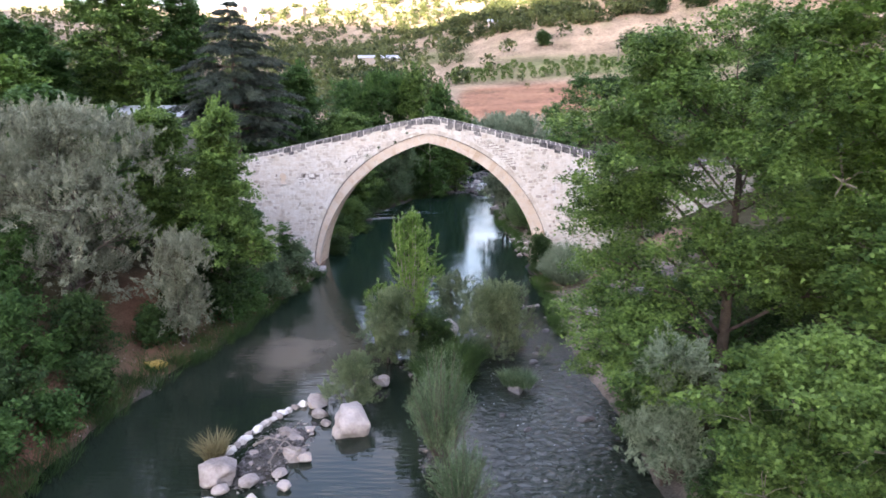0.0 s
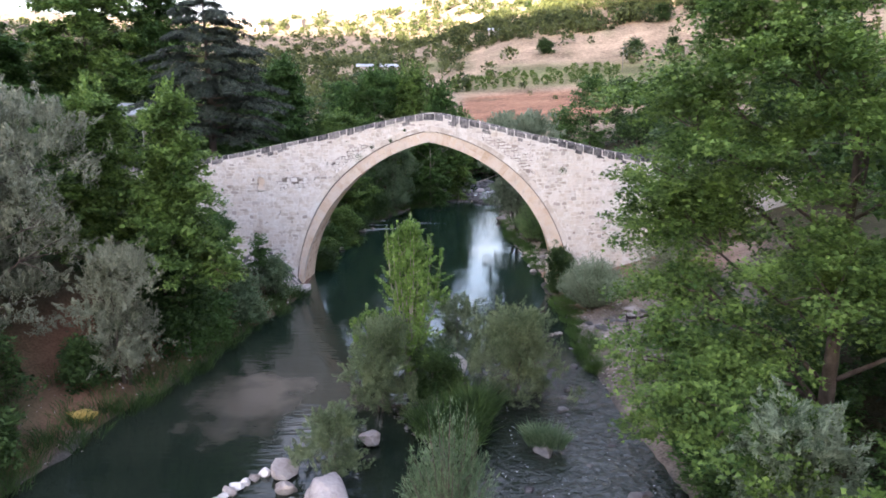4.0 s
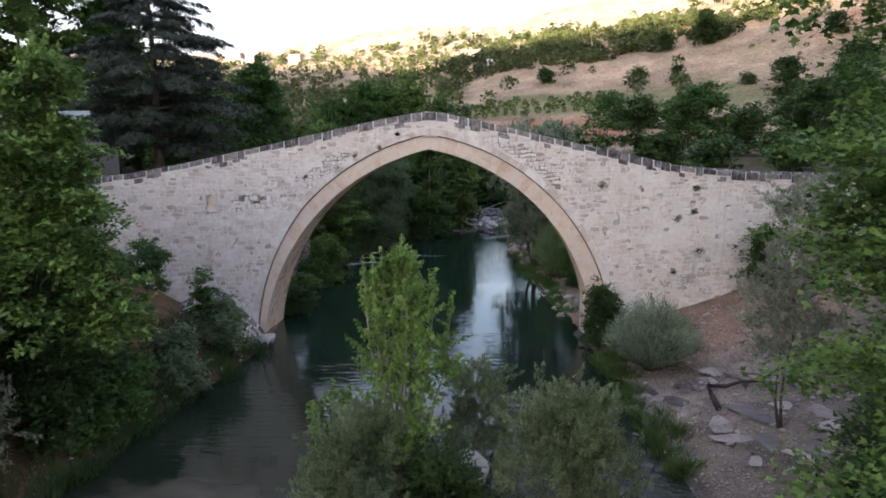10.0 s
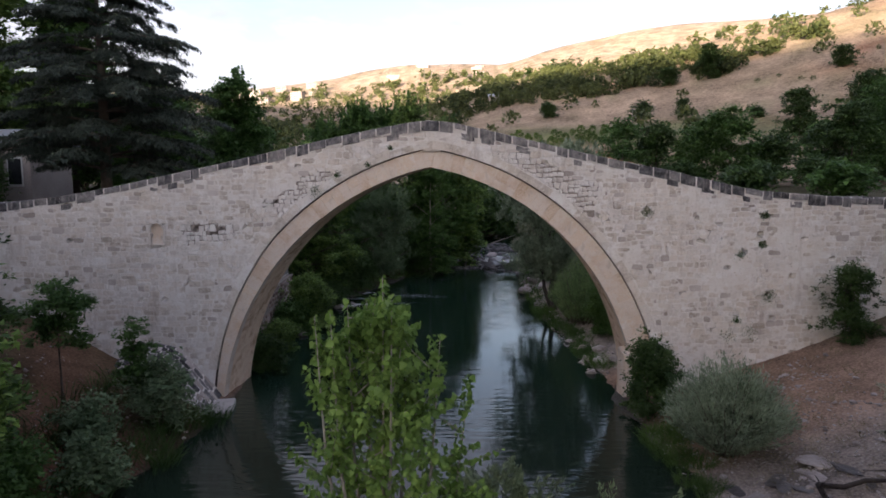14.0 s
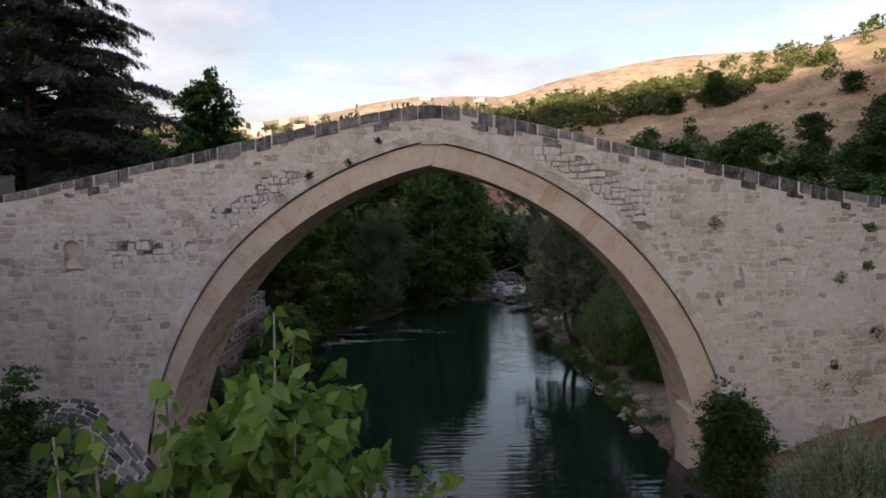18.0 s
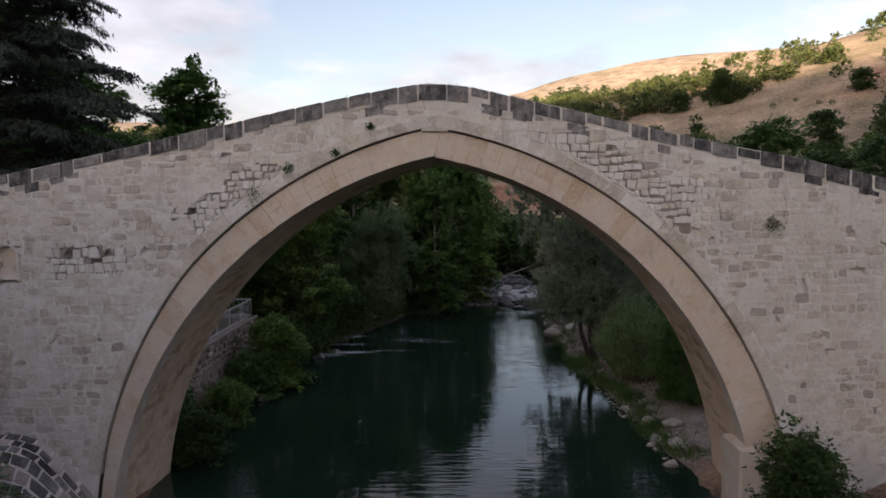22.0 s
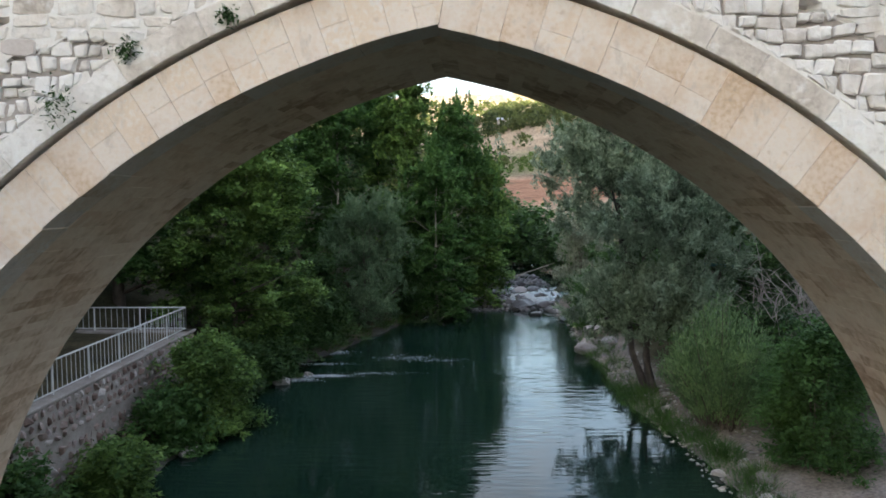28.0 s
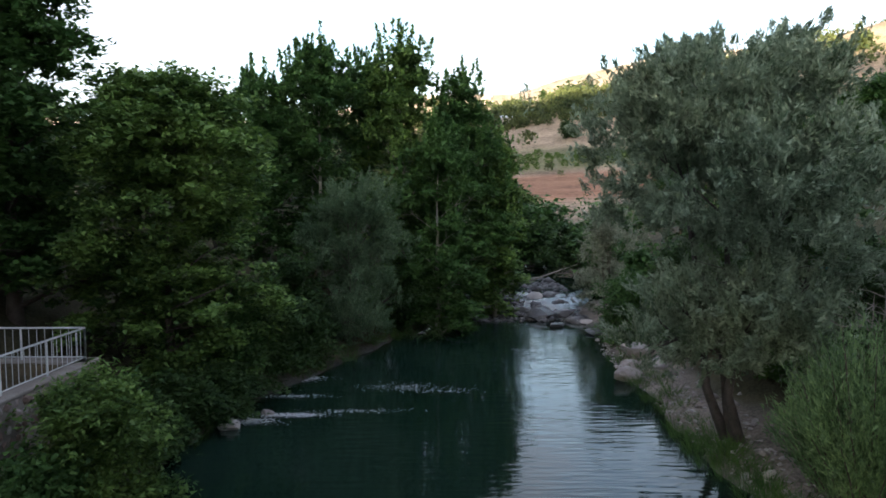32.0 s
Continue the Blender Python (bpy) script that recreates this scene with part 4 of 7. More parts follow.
    # parapet coping, both sides
    for y0, y1 in ((YF - 0.035, YF + 0.50), (YB - 0.50, YB + 0.035)):
        x = -46.0
        while x < 45:
            w = rng.uniform(0.42, 0.95)
            x2 = x + w - rng.uniform(0.02, 0.11)
            up = rng.uniform(-0.010, 0.008)
            za, zb = top_z(x) + up, top_z(x2) + up
            hgt = COPE + up + rng.uniform(-0.13, 0.13)
            sub = Geo()
            ov = rng.uniform(-0.015, 0.02)
            b = rng.uniform(0.02, 0.045)
            ring = lambda d, dz: [(x + d, y0 + ov + d, za + dz), (x2 - d, y0 + ov + d, zb + dz), (x2 - d, y1 - d, zb + dz), (x + d, y1 - d, za + dz)]
            sub.add(ring(0, -hgt) + ring(0, -b) + ring(b, 0), [[0, 1, 5, 4], [1, 2, 6, 5], [2, 3, 7, 6], [3, 0, 4, 7], [4, 5, 9, 8], [5, 6, 10, 9], [6, 7, 11, 10], [7, 4, 8, 11], [8, 9, 10, 11]])
            part("coping_stone", sub.mesh("coping_stone", BASALT), bridge)
            x += w
    # dark blocks under the coping here and there
    for k in range(18):
        x = rng.uniform(-21, 20)
        if k < 9:
            x = rng.uniform(-4, 13)
        w, h = rng.uniform(0.28, 0.6), rng.uniform(0.2, 0.3)
        z = top_z(x) - COPE - h * 0.5 - rng.uniform(0.01, 0.05)
        s = (top_z(x + 0.3) - top_z(x - 0.3)) / 0.6
        poly = [(x - w / 2, z - h / 2 - s * w / 2), (x + w / 2, z - h / 2 + s * w / 2), (x + w / 2, z + h / 2 + s * w / 2), (x - w / 2, z + h / 2 - s * w / 2)]
        v, f = stone_geo(poly, YF + 0.2, YF - rng.uniform(0.012, 0.022), 0.0, 0.012, rng)
        part("dark_block", pymesh("dark_block", v, f, BASALT), bridge)
    # voussoirs and soffit
    nsoff = 0
    srest = Geo()
    for arc in ARCS:
        cx, cz, R, side = arc
        a0, a1 = arc_angles(arc)
        length = abs(a1 - a0) * R
        t, n = 0.0, 0
        while t < length - 0.05:
            w = rng.uniform(0.34, 0.62)
            if t + w > length - 0.25:
                w = length - t
            b0, b1 = a0 + (a1 - a0) * t / length, a0 + (a1 - a0) * (t + w) / length
            poly = band_poly(arc, [b0, b1], rng.uniform(-0.012, 0.006), 0.925)
            v, f = stone_geo(poly, YF + 0.75, YF + 0.085 + rng.uniform(-0.008, 0.008), 0.0015, 0.007, rng)
            if rng.random() < 0.35:         # a voussoir in two stones
                rm = RING * rng.uniform(0.25, 0.5)
                v, f = stone_geo(band_poly(arc, [b0, b1], 0.0, rm), YF + 0.75, YF + 0.085, 0.0015, 0.007, rng)
                part("voussoir", pymesh("voussoir", v, f, RINGSTONE), bridge)
                v, f = stone_geo(band_poly(arc, [b0, b1], rm, 0.925), YF + 0.75, YF + 0.09, 0.0015, 0.007, rng)
            part("voussoir", pymesh("voussoir", v, f, RINGSTONE), bridge)
            # soffit course behind
            if t + w > length - 1e-6:         # close the joint at the crown
                b1 += 0.012 * (1 if a1 > a0 else -1)
            halves = [(b0, (b0 + b1) / 2), ((b0 + b1) / 2, b1)] if w > 0.42 else [(b0, b1)]
            y, b0, b1 = YF + 0.75, halves[0][0], halves[0][1]
            while y < YB - 0.05 or len(halves) > 1:
                if y >= YB - 0.05:
                    halves.pop(0)
                    y, b0, b1 = YF + 0.75, halves[0][0], halves[0][1]
                d = rng.uniform(0.32, 0.85)
                y1 = min(y + d, YB + 0.02)
                if YB - y1 < 0.25:
                    y1 = YB + 0.02
                dr = rng.uniform(-0.004, 0.004)
                q = [(b0, y), (b1, y), (b1, y1 - 0.001), (b0, y1 - 0.001)]
                lo = [(cx + (R + dr) * math.cos(b), yy, cz + (R + dr) * math.sin(b)) for b, yy in q]
                hi = [(cx + (R + 0.33) * math.cos(b), yy, cz + (R + 0.33) * math.sin(b)) for b, yy in q]
                fs = [[0, 1, 2, 3], [0, 1, 5, 4], [1, 2, 6, 5], [2, 3, 7, 6], [3, 0, 4, 7]]
                mid_z = (lo[0][2] + lo[1][2]) / 2
                if nsoff < 298 and mid_z > 5.5:
                    sg = Geo()
                    sg.add(lo + hi, fs)
                    part("soffit_stone", sg.mesh("soffit_stone", SOFFIT), bridge)
                    nsoff += 1
                else:
                    srest.add(lo + hi, fs)
                y = y1
            t += w
            n += 1
    tagged(part("soffit", srest.mesh("soffit", SOFFIT), bridge), "weathered tan stone courses lining the arch", kind="stuff")
    # keystone
    (lx, lz, lr, _), (rx, rz, rr2, _) = ARCS
    al, ar = arc_angles(ARCS[0])[1], arc_angles(ARCS[1])[1]
    poly = [(XC, ZC + 0.02), (lx + (lr + RING - 0.06) * math.cos(al), lz + (lr + RING - 0.06) * math.sin(al)), (XC, ZC + RING + 0.0), (rx + (rr2 + RING - 0.06) * math.cos(ar), rz + (rr2 + RING - 0.06) * math.sin(ar))]
    v, f = stone_geo(poly[::-1], YF + 0.75, YF + 0.08, 0.002, 0.01, rng)
    part("keystone", pymesh("keystone", v, f, RINGSTONE), bridge)
    # flush outer ring of long stones over the arch
    for arc in ARCS:
        cx, cz, R, side = arc
        a0, a1 = arc_angles(arc, 1.5)
        length = abs(a1 - a0) * R
        t = 0.0
        a1 += 0.012 * side
        while t < length - 0.05:
            w = rng.uniform(0.7, 1.5)
            if t + w > length - 0.5:
                w = length - t
            b0, b1 = a0 + (a1 - a0) * t / length, a0 + (a1 - a0) * (t + w) / length
            up = rng.uniform(0.30, 0.42)
            bm_ = (b0 + b1) / 2
            poly = band_poly(arc, [b0, bm_, b1], 0.985, 1.0 + up)
            v, f = stone_geo(poly, YF + 0.3, YF - 0.022 + rng.uniform(-0.01, 0.01), 0.002, 0.012, rng)
            part("ring_stone", pymesh("ring_stone", v, f, LIME), bridge)
            t += w
    # cap stone of the outer ring
    poly = [(XC - 0.42, ZC + RING - 0.13), (XC + 0.42, ZC + RING - 0.13), (XC + 0.46, ZC + RING + 0.22), (XC, ZC + RING + 0.36), (XC - 0.46, ZC + RING + 0.22)]
    v, f = stone_geo(poly, YF + 0.3, YF - 0.026, 0.002, 0.012, rng)
    part("ring_stone", pymesh("ring_stone", v, f, LIME), bridge)
    # mortar between the coping stones
    g = Geo()
    cx_ = list(np.arange(-46, 45, 0.5))
    for y0, y1 in ((YF + 0.008, YF + 0.46), (YB - 0.46, YB - 0.008)):
        vs = []
        for x in cx_:
            vs += [(x, y0, top_z(x) - COPE), (x, y0, top_z(x) - 0.012), (x, y1, top_z(x) - 0.012), (x, y1, top_z(x) - 1.0), (x, y0 + 0.3, top_z(x) - 1.0)]
        g.add(vs, [[5 * i + k, 5 * i + 5 + k, 5 * i + 6 + k, 5 * i + 1 + k] for i in range(len(cx_) - 1) for k in range(4)])
    part("parapet_mortar", g.mesh("parapet_mortar", MORTAR), bridge)
    # mortar behind the outer ring
    for arc in ARCS:
        g = Geo()
        cx, cz, R, side = arc
        a0, a1 = arc_angles(arc, -0.5)
        for k in range(60):
            b0, b1 = a0 + (a1 - a0) * k / 60, a0 + (a1 - a0) * (k + 1) / 60
            p = band_poly(arc, [b0, b1], 1.0, 1.5)
            g.add([(x, YF + 0.03, z) for x, z in p], [[0, 1, 2, 3]])
        part("ring_mortar", g.mesh("ring_mortar", MORTAR), bridge)
    # blind niche
    g = Geo()
    pts = [(-0.32, 0), (0.32, 0), (0.32, 0.72)] + [(0.32 * math.cos(t), 0.72 + 0.34 * math.sin(t)) for t in np.linspace(0.3, math.pi - 0.3, 7)] + [(-0.32, 0.72)]
    g.add([(-14.9 + x, YF + 0.14, 8.02 + z) for x, z in pts], [list(range(len(pts)))])
    part("niche", g.mesh("niche", RINGSTONE), bridge, "shallow arched niche in the wall")
    g = Geo()
    outer = [(x * 1.25, z * 1.08 - 0.03) for x, z in pts]
    n = len(pts)
    g.add([(-14.9 + x, YF - 0.02, 8.02 + z) for x, z in pts] + [(-14.9 + x, YF - 0.02, 8.02 + z) for x, z in outer] + [(-14.9 + x, YF + 0.17, 8.02 + z) for x, z in pts] + [(-14.9 + x, YF + 0.3, 8.02 + z) for x, z in outer],
          [[k, (k + 1) % n, n + (k + 1) % n, n + k] for k in range(n)] + [[k, (k + 1) % n, 2 * n + (k + 1) % n, 2 * n + k] for k in range(n)] + [[n + k, n + (k + 1) % n, 3 * n + (k + 1) % n, 3 * n + k] for k in range(n)])
    part("niche_frame", g.mesh("niche_frame", LIME), bridge)
    # stepped footing slab by the water
    g = Geo()
    g.box((-11.75, 61.2, 0.12), (1.5, 1.9, 0.36), 0.15, 0.06)
    part("footing", g.mesh("footing", CONCRETE), bridge, "pale concrete footing slab at the water")
    # right footing
    g = Geo()
    g.box((8.9, 63.2, 1.2), (1.0, 1.6, 2.6), 0.02, 0.08)
    part("footing", g.mesh("footing", RINGSTONE), bridge)
    for ob in bridge.children:
        co = np.empty(len(ob.data.vertices) * 3, np.float32)
        ob.data.vertices.foreach_get("co", co)
        co[0::3] += SKEW * np.maximum(co[1::3] - YF, 0)
        ob.data.vertices.foreach_set("co", co)
        ob.data.update()


build_bridge()


# ---------- dark stone apron at the foot of the wall ----------
def build_apron():
    rng = random.Random(5)
    th = thing("stone_apron", "sloping apron of dark and pale field stones against the bridge wall", "stonework")
    core = Geo()
    N = 14
    def prof(u):      # outline along the wall: x and height
        return -17.2 + 5.2 * u, 0.6 + 2.5 * math.sin(math.pi * min(1, 0.25 + u * 0.62)) ** 1.2 - 1.7 * max(0, u - 0.62) * 1.6
    vs, fs = [], []
    for i in range(N + 1):
        x, h = prof(i / N)
        for y, k in ((60.2, 0.05), (61.0, 0.55), (61.8, 0.9), (62.75, 1.0)):
            vs.append((x, y, h * k - 0.1))
    for i in range(N):
        for k in range(3):
            fs.append([4 * i + k, 4 * i + 4 + k, 4 * i + 5 + k, 4 * i + k + 1])
    core.add(vs, fs)
    part("mortar_bed", core.mesh("mortar_bed", MORTAR), th)
    ys, ks = [60.2, 61.0, 61.8, 62.75], [0.05, 0.55, 0.9, 1.0]
    for j in range(9):
        u = rng.uniform(-0.03, 0.0)
        while u < 0.98:
            w = rng.uniform(0.055, 0.115)
            out = []
            for du, dv in ((0.08, 0.10), (0.92, 0.08), (0.93, 0.90), (0.07, 0.92)):
                q = max(0.0, min(1.0, u + w * (du + rng.uniform(-0.05, 0.05))))
                x, h = prof(q)
                y = 60.25 + 2.4 * (j + dv + rng.uniform(-0.07, 0.07)) / 9
                out.append(Vector((x, y, h * float(np.interp(y, ys, ks)) - 0.1)))
            nrm = (out[1] - out[0]).cross(out[3] - out[0]).normalized()
            c = (out[0] + out[1] + out[2] + out[3]) / 4
            lift = rng.uniform(0.015, 0.05)
            vs = [p - nrm * 0.06 for p in out] + [p + nrm * lift * 0.6 for p in out] + [p + (c - p) * 0.16 + nrm * lift for p in out]
            part("stone", pymesh("stone", vs, [[a + b for b in f] for a in (0, 4) for f in ([0, 1, 5, 4], [1, 2, 6, 5], [2, 3, 7, 6], [3, 0, 4, 7])] + [[8, 9, 10, 11]], APRONSTONE if rng.random() < 0.74 else GREYSTONE), th)
            u += w


def rock_mesh(name, rng, s, material, at=(0, 0, 0), sub=2, rough=0.22, flat=0.0):
    """A worn stone: an icosphere pushed about by noise, with the underside flattened."""
    bm = bmesh.new()
    bmesh.ops.create_icosphere(bm, subdivisions=sub, radius=1.0)
    off = Vector((rng.uniform(-50, 50), rng.uniform(-50, 50), rng.uniform(-50, 50)))
    rot = Matrix.Rotation(rng.uniform(0, 6.28), 3, "Z")
    cuts = [(Vector((rng.gauss(0, 1), rng.gauss(0, 1), rng.gauss(0.2, 0.9))).normalized(), rng.uniform(0.5, 0.82)) for _ in range(9)]
    for v in bm.verts:
        d = v.co.normalized()
        k = 1 + rough * 1.6 * noise.noise(d * 1.3 + off) + rough * 0.8 * noise.noise(d * 2.9 + off) + (rough * 0.35 * noise.noise(d * 7.0 + off) if sub > 2 else 0.0)
        p = d * k
        for nv, dd in cuts:
            q = p.dot(nv) - dd
            if q > 0:
                p = p - nv * q * (0.97 if sub < 4 else 0.72)
        p = rot @ Vector((p.x * s[0], p.y * s[1], p.z * s[2]))
        v.co = p + Vector(at)
    for f in bm.faces:
        f.smooth = sub > 3
    me = bpy.data.meshes.new(name)
    bm.to_mesh(me)
    bm.free()
    me.materials.append(material)
    return me


build_apron()


# ---------- retaining wall, terrace railing ----------
def build_retaining():
    rng = random.Random(8)
    wall = thing("wall_terrace", "retaining wall of mixed rubble stones in grey mortar", "wall", kind="structure")
    g = Geo()
    g.box((-13.05, 74.8, 1.35), (0.5, 16.2, 4.0), 0, 0.02)
    g.box((-17.5, 82.7, 1.35), (9.4, 0.5, 4.0), 0, 0.02)
    part("mortar_bed", g.mesh("mortar_bed", OLDMORTAR), wall)
    n = 0
    z = 0.1
    while z < 3.25:
        h = rng.uniform(0.2, 0.34)
        y = 66.9
        while y < 82.8:
            w = rng.uniform(0.18, 0.6)
            if n < 298:
                me = rock_mesh("stone", rng, (0.10, w * rng.uniform(0.54, 0.68), h * rng.uniform(0.52, 0.78)), WALLSTONE, (-12.845 + rng.uniform(-0.02, 0.02), y + w / 2, z + h / 2 + rng.uniform(-0.07, 0.07)), 1, 0.3)
                part("stone", me, wall)
                n += 1
            y += w
        z += h
        if n >= 298:
            break
    rest = Geo()
    while z < 3.3:
        h = rng.uniform(0.2, 0.34)
        y = 66.9
        while y < 82.8:
            w = rng.uniform(0.2, 0.5)
            me = rock_mesh("s", rng, (0.10, w * 0.54, h * 0.54), WALLSTONE, (-12.82, y + w / 2, z + h / 2), 1, 0.2)
            rest.add([v.co[:] for v in me.vertices], [list(p.vertices) for p in me.polygons])
            bpy.data.meshes.remove(me)
            y += w
        z += h
    if rest.v:
        tagged(part("wall_stones", pymesh("wall_stones", rest.v, rest.f, WALLSTONE), wall), kind="stuff")
    g = Geo()
    g.box((-13.05, 74.9, 3.38), (0.62, 16.4, 0.12), 0, 0.03)
    g.box((-17.6, 82.7, 3.38), (9.6, 0.62, 0.12), 0, 0.03)
    part("wall_cap", g.mesh("wall_cap", OLDMORTAR), wall)
    rail = thing("terrace_railing", "white painted metal railing with thin upright bars", "railing", (-13.05, 82.7, 3.44))

    def run(dx, dy, L):
        for zz, rad, nm in ((1.05, 0.032, "top_rail"), (0.10, 0.022, "bottom_rail")):
            g = Geo()
            g.tube([(0, 0, zz), (dx * L, dy * L, zz)], [rad, rad], 8)
            part(nm, g.mesh(nm, WHITEPAINT, True), rail)
        k, i = 0.0, 0
        while k <= L:
            post = i % 8 == 0
            g = Geo()
            if post:
                g.box((dx * k, dy * k, 0.53), (0.055, 0.055, 1.06), 0, 0.008)
                part("post", g.mesh("post", WHITEPAINT), rail)
            else:
                g.tube([(dx * k, dy * k, 0.10), (dx * k, dy * k, 1.05)], [0.011, 0.011], 5)
                part("bar", g.mesh("bar", WHITEPAINT), rail)
            k += 0.26
            i += 1
    run(0, -1, 13.6)
    run(-1, 0, 7.2)


build_retaining()


# ---------- plants ----------
def lobes_for(rng, shape, H, zb, R, n):
    """Masses of foliage inside a tree's outline: centre and radii."""
    out = []
    for k in range(n):
        u = (k + rng.uniform(0.1, 0.9)) / n
        z = zb + (H - zb) * u
        if shape == "round":
            env = R * math.sqrt(max(0.05, 1 - (2 * u - 0.85) ** 2 / 1.4))
            rad = R * rng.uniform(0.30, 0.46)
        elif shape == "cone":
            env = R * (1.0 - 0.85 * u) + 0.15 * R
            rad = R * rng.uniform(0.28, 0.42) * (1.1 - 0.55 * u)
        elif shape == "column":
            env = R * (math.sin(math.pi * min(1, 0.18 + 0.80 * u)) ** 0.7)
            rad = R * rng.uniform(0.35, 0.55) * (1.1 - 0.5 * u)
        else:                                  # bush: widest low down
            env = R * math.sqrt(max(0.04, 1 - u ** 2.2))
            rad = R * rng.uniform(0.34, 0.52)
        d = max(0.0, env - rad) * math.sqrt(rng.random())
        w = k * 2.399 + rng.uniform(-0.5, 0.5)
        z = min(z, H - rad * 0.75)
        out.append((d * math.cos(w), d * math.sin(w), z, rad, rad, rad * rng.uniform(0.65, 0.95)))
    return out


def crown_leaves(seed, lobes, clumps, per, clump_r, size, ratio, up=0.2, spread=0.8, hang=0.0, shoots=0, shoot_len=2.1, layer=0.3):
    """Points and directions of the leaves: broad leaves in level sprays round the lobes, narrow ones along fine twigs that point out and up."""
    g = np.random.default_rng(seed)
    L = np.array(lobes)
    wgt = L[:, 3] ** 2
    nb = max(len(L), clumps // 7)
    pick = np.concatenate([np.arange(len(L)), g.choice(len(L), nb - len(L), p=wgt / wgt.sum())])
    d = unit(g.normal(size=(nb, 3)) + np.array([0, 0, 0.35]))
    rad = 0.58 + 0.49 * g.random(nb) ** 0.6
    B = L[pick, :3] + d * L[pick, 3:6] * rad[:, None]
    cb = g.integers(0, nb, clumps)
    cs = g.uniform(0.5, 1.25, clumps)
    k = np.repeat(np.arange(clumps), per)
    if ratio < 0.35:                        # willow: twigs
        C = B[cb] + g.normal(size=(clumps, 3)) * np.array([1, 1, 0.7]) * clump_r * 0.95
        ax = unit(d[cb] * 0.8 + g.normal(size=(clumps, 3)) * 0.45 + np.array([0, 0, 0.25 + up]))
        u = g.random(len(k))[:, None]
        P = C[k] + ax[k] * (u - 0.35) * (clump_r * 1.8 * cs[k])[:, None] + g.normal(size=(len(k), 3)) * clump_r * 0.30 * (1.15 - u)
        D = unit(ax[k] + g.normal(size=(len(k), 3)) * 0.55)
    else:                                   # level sprays, one above the other
        tilt = d[cb] * np.array([1, 1, 0])
        o1 = g.normal(size=(clumps, 3)) * np.array([1, 1, layer]) * clump_r * 1.2
        o1[:, 2] -= 0.35 * (o1 * tilt).sum(1)
        C = B[cb] + o1
        off = g.normal(size=(len(k), 3)) * np.array([1, 1, layer * 1.3]) * (clump_r * 0.6 * cs[k])[:, None]
        P = C[k] + off
        D = unit(tilt[k] * 0.7 + unit(off) * 0.6 * np.array([1, 1, 0.4]) + g.normal(size=(len(k), 3)) * spread * np.array([1, 1, 0.55]) + np.array([0, 0, up * 0.4 - hang - 0.15]))
    if shoots:                              # ragged leading shoots above the crown
        top = L[np.argsort(-(L[:, 2] + L[:, 5]))[:max(3, len(L) // 2)]]
        q = g.integers(0, len(top), shoots)
        b0 = top[q, :3] + g.normal(size=(shoots, 3)) * top[q, 3:4] * np.array([0.5, 0.5, 0.1]) + np.array([0, 0, 1]) * top[q, 5:6] * 0.6
        ln = g.uniform(0.3, 1.0, shoots) * shoot_len
        m = 46
        tt = np.tile(np.linspace(0, 1, m), shoots)
        kk = np.repeat(np.arange(shoots), m)
        lean = g.normal(size=(shoots, 3)) * 0.16
        ax = unit(lean + np.array([0, 0, 1]))
        P2 = b0[kk] + ax[kk] * (tt * ln[kk])[:, None] + g.normal(size=(len(kk), 3)) * (0.17 * (1.1 - tt))[:, None]
        P, D = np.concatenate([P, P2]), np.concatenate([D, unit(ax[kk] + g.normal(size=(len(kk), 3)) * 0.7)])
    return P, D, C


def trunk_geo(rng, lobes, H, zb, r0, lean=(0, 0), stems=1, limb_k=0.9, wob=0.25):
    g = Geo()
    for s in range(stems):
        w = rng.uniform(0, 6.28)
        o = (0, 0) if stems == 1 else (0.22 * stems * r0 * math.cos(w) * 2, 0.22 * stems * r0 * math.sin(w) * 2)
        pts, rad = [], []
        for i in range(7):
            u = i / 6
            pts.append((o[0] + lean[0] * u + rng.uniform(-1, 1) * wob * r0 * (i > 0) + o[0] * (2.2 + 4 * (wob > 1)) * u, o[1] + lean[1] * u + rng.uniform(-1, 1) * wob * r0 + o[1] * 2.2 * u, -0.25 + (H * 0.86 + 0.25) * u))
            rad.append(r0 * (1.25 if i == 0 else 1.0) * (1 - 0.86 * u) / (1 if stems == 1 else 1.5))
        g.tube(pts, rad, 8)
    for cx, cy, cz, rx, ry, rz in lobes:
        zs = max(zb * 0.55, min(cz - 0.9 * math.hypot(cx, cy) * 0.8, H * 0.75))
        u = max(0.02, min(0.9, zs / (H * 0.86)))
        st = Vector((lean[0] * u, lean[1] * u, zs))
        en = Vector((cx, cy, cz))
        mid = st.lerp(en, 0.5) + Vector((rng.uniform(-1, 1), rng.uniform(-1, 1), rng.uniform(0.0, 1.0))) * 0.12 * (en - st).length
        rr = max(0.02, r0 * 0.42 * (1 - 0.7 * u)) * limb_k
        g.tube([st, mid, en], [rr, rr * 0.7, rr * 0.3], 5, False)
        for _ in range(4):
            d = Vector((rng.gauss(0, 1), rng.gauss(0, 1), rng.gauss(0.3, 0.8))).normalized()
            e2 = en + Vector((d.x * rx, d.y * ry, d.z * rz)) * 0.9
            g.tube([mid.lerp(en, 0.6), en.lerp(e2, 0.5), e2], [rr * 0.45, rr * 0.3, rr * 0.1], 4, False)
    return g


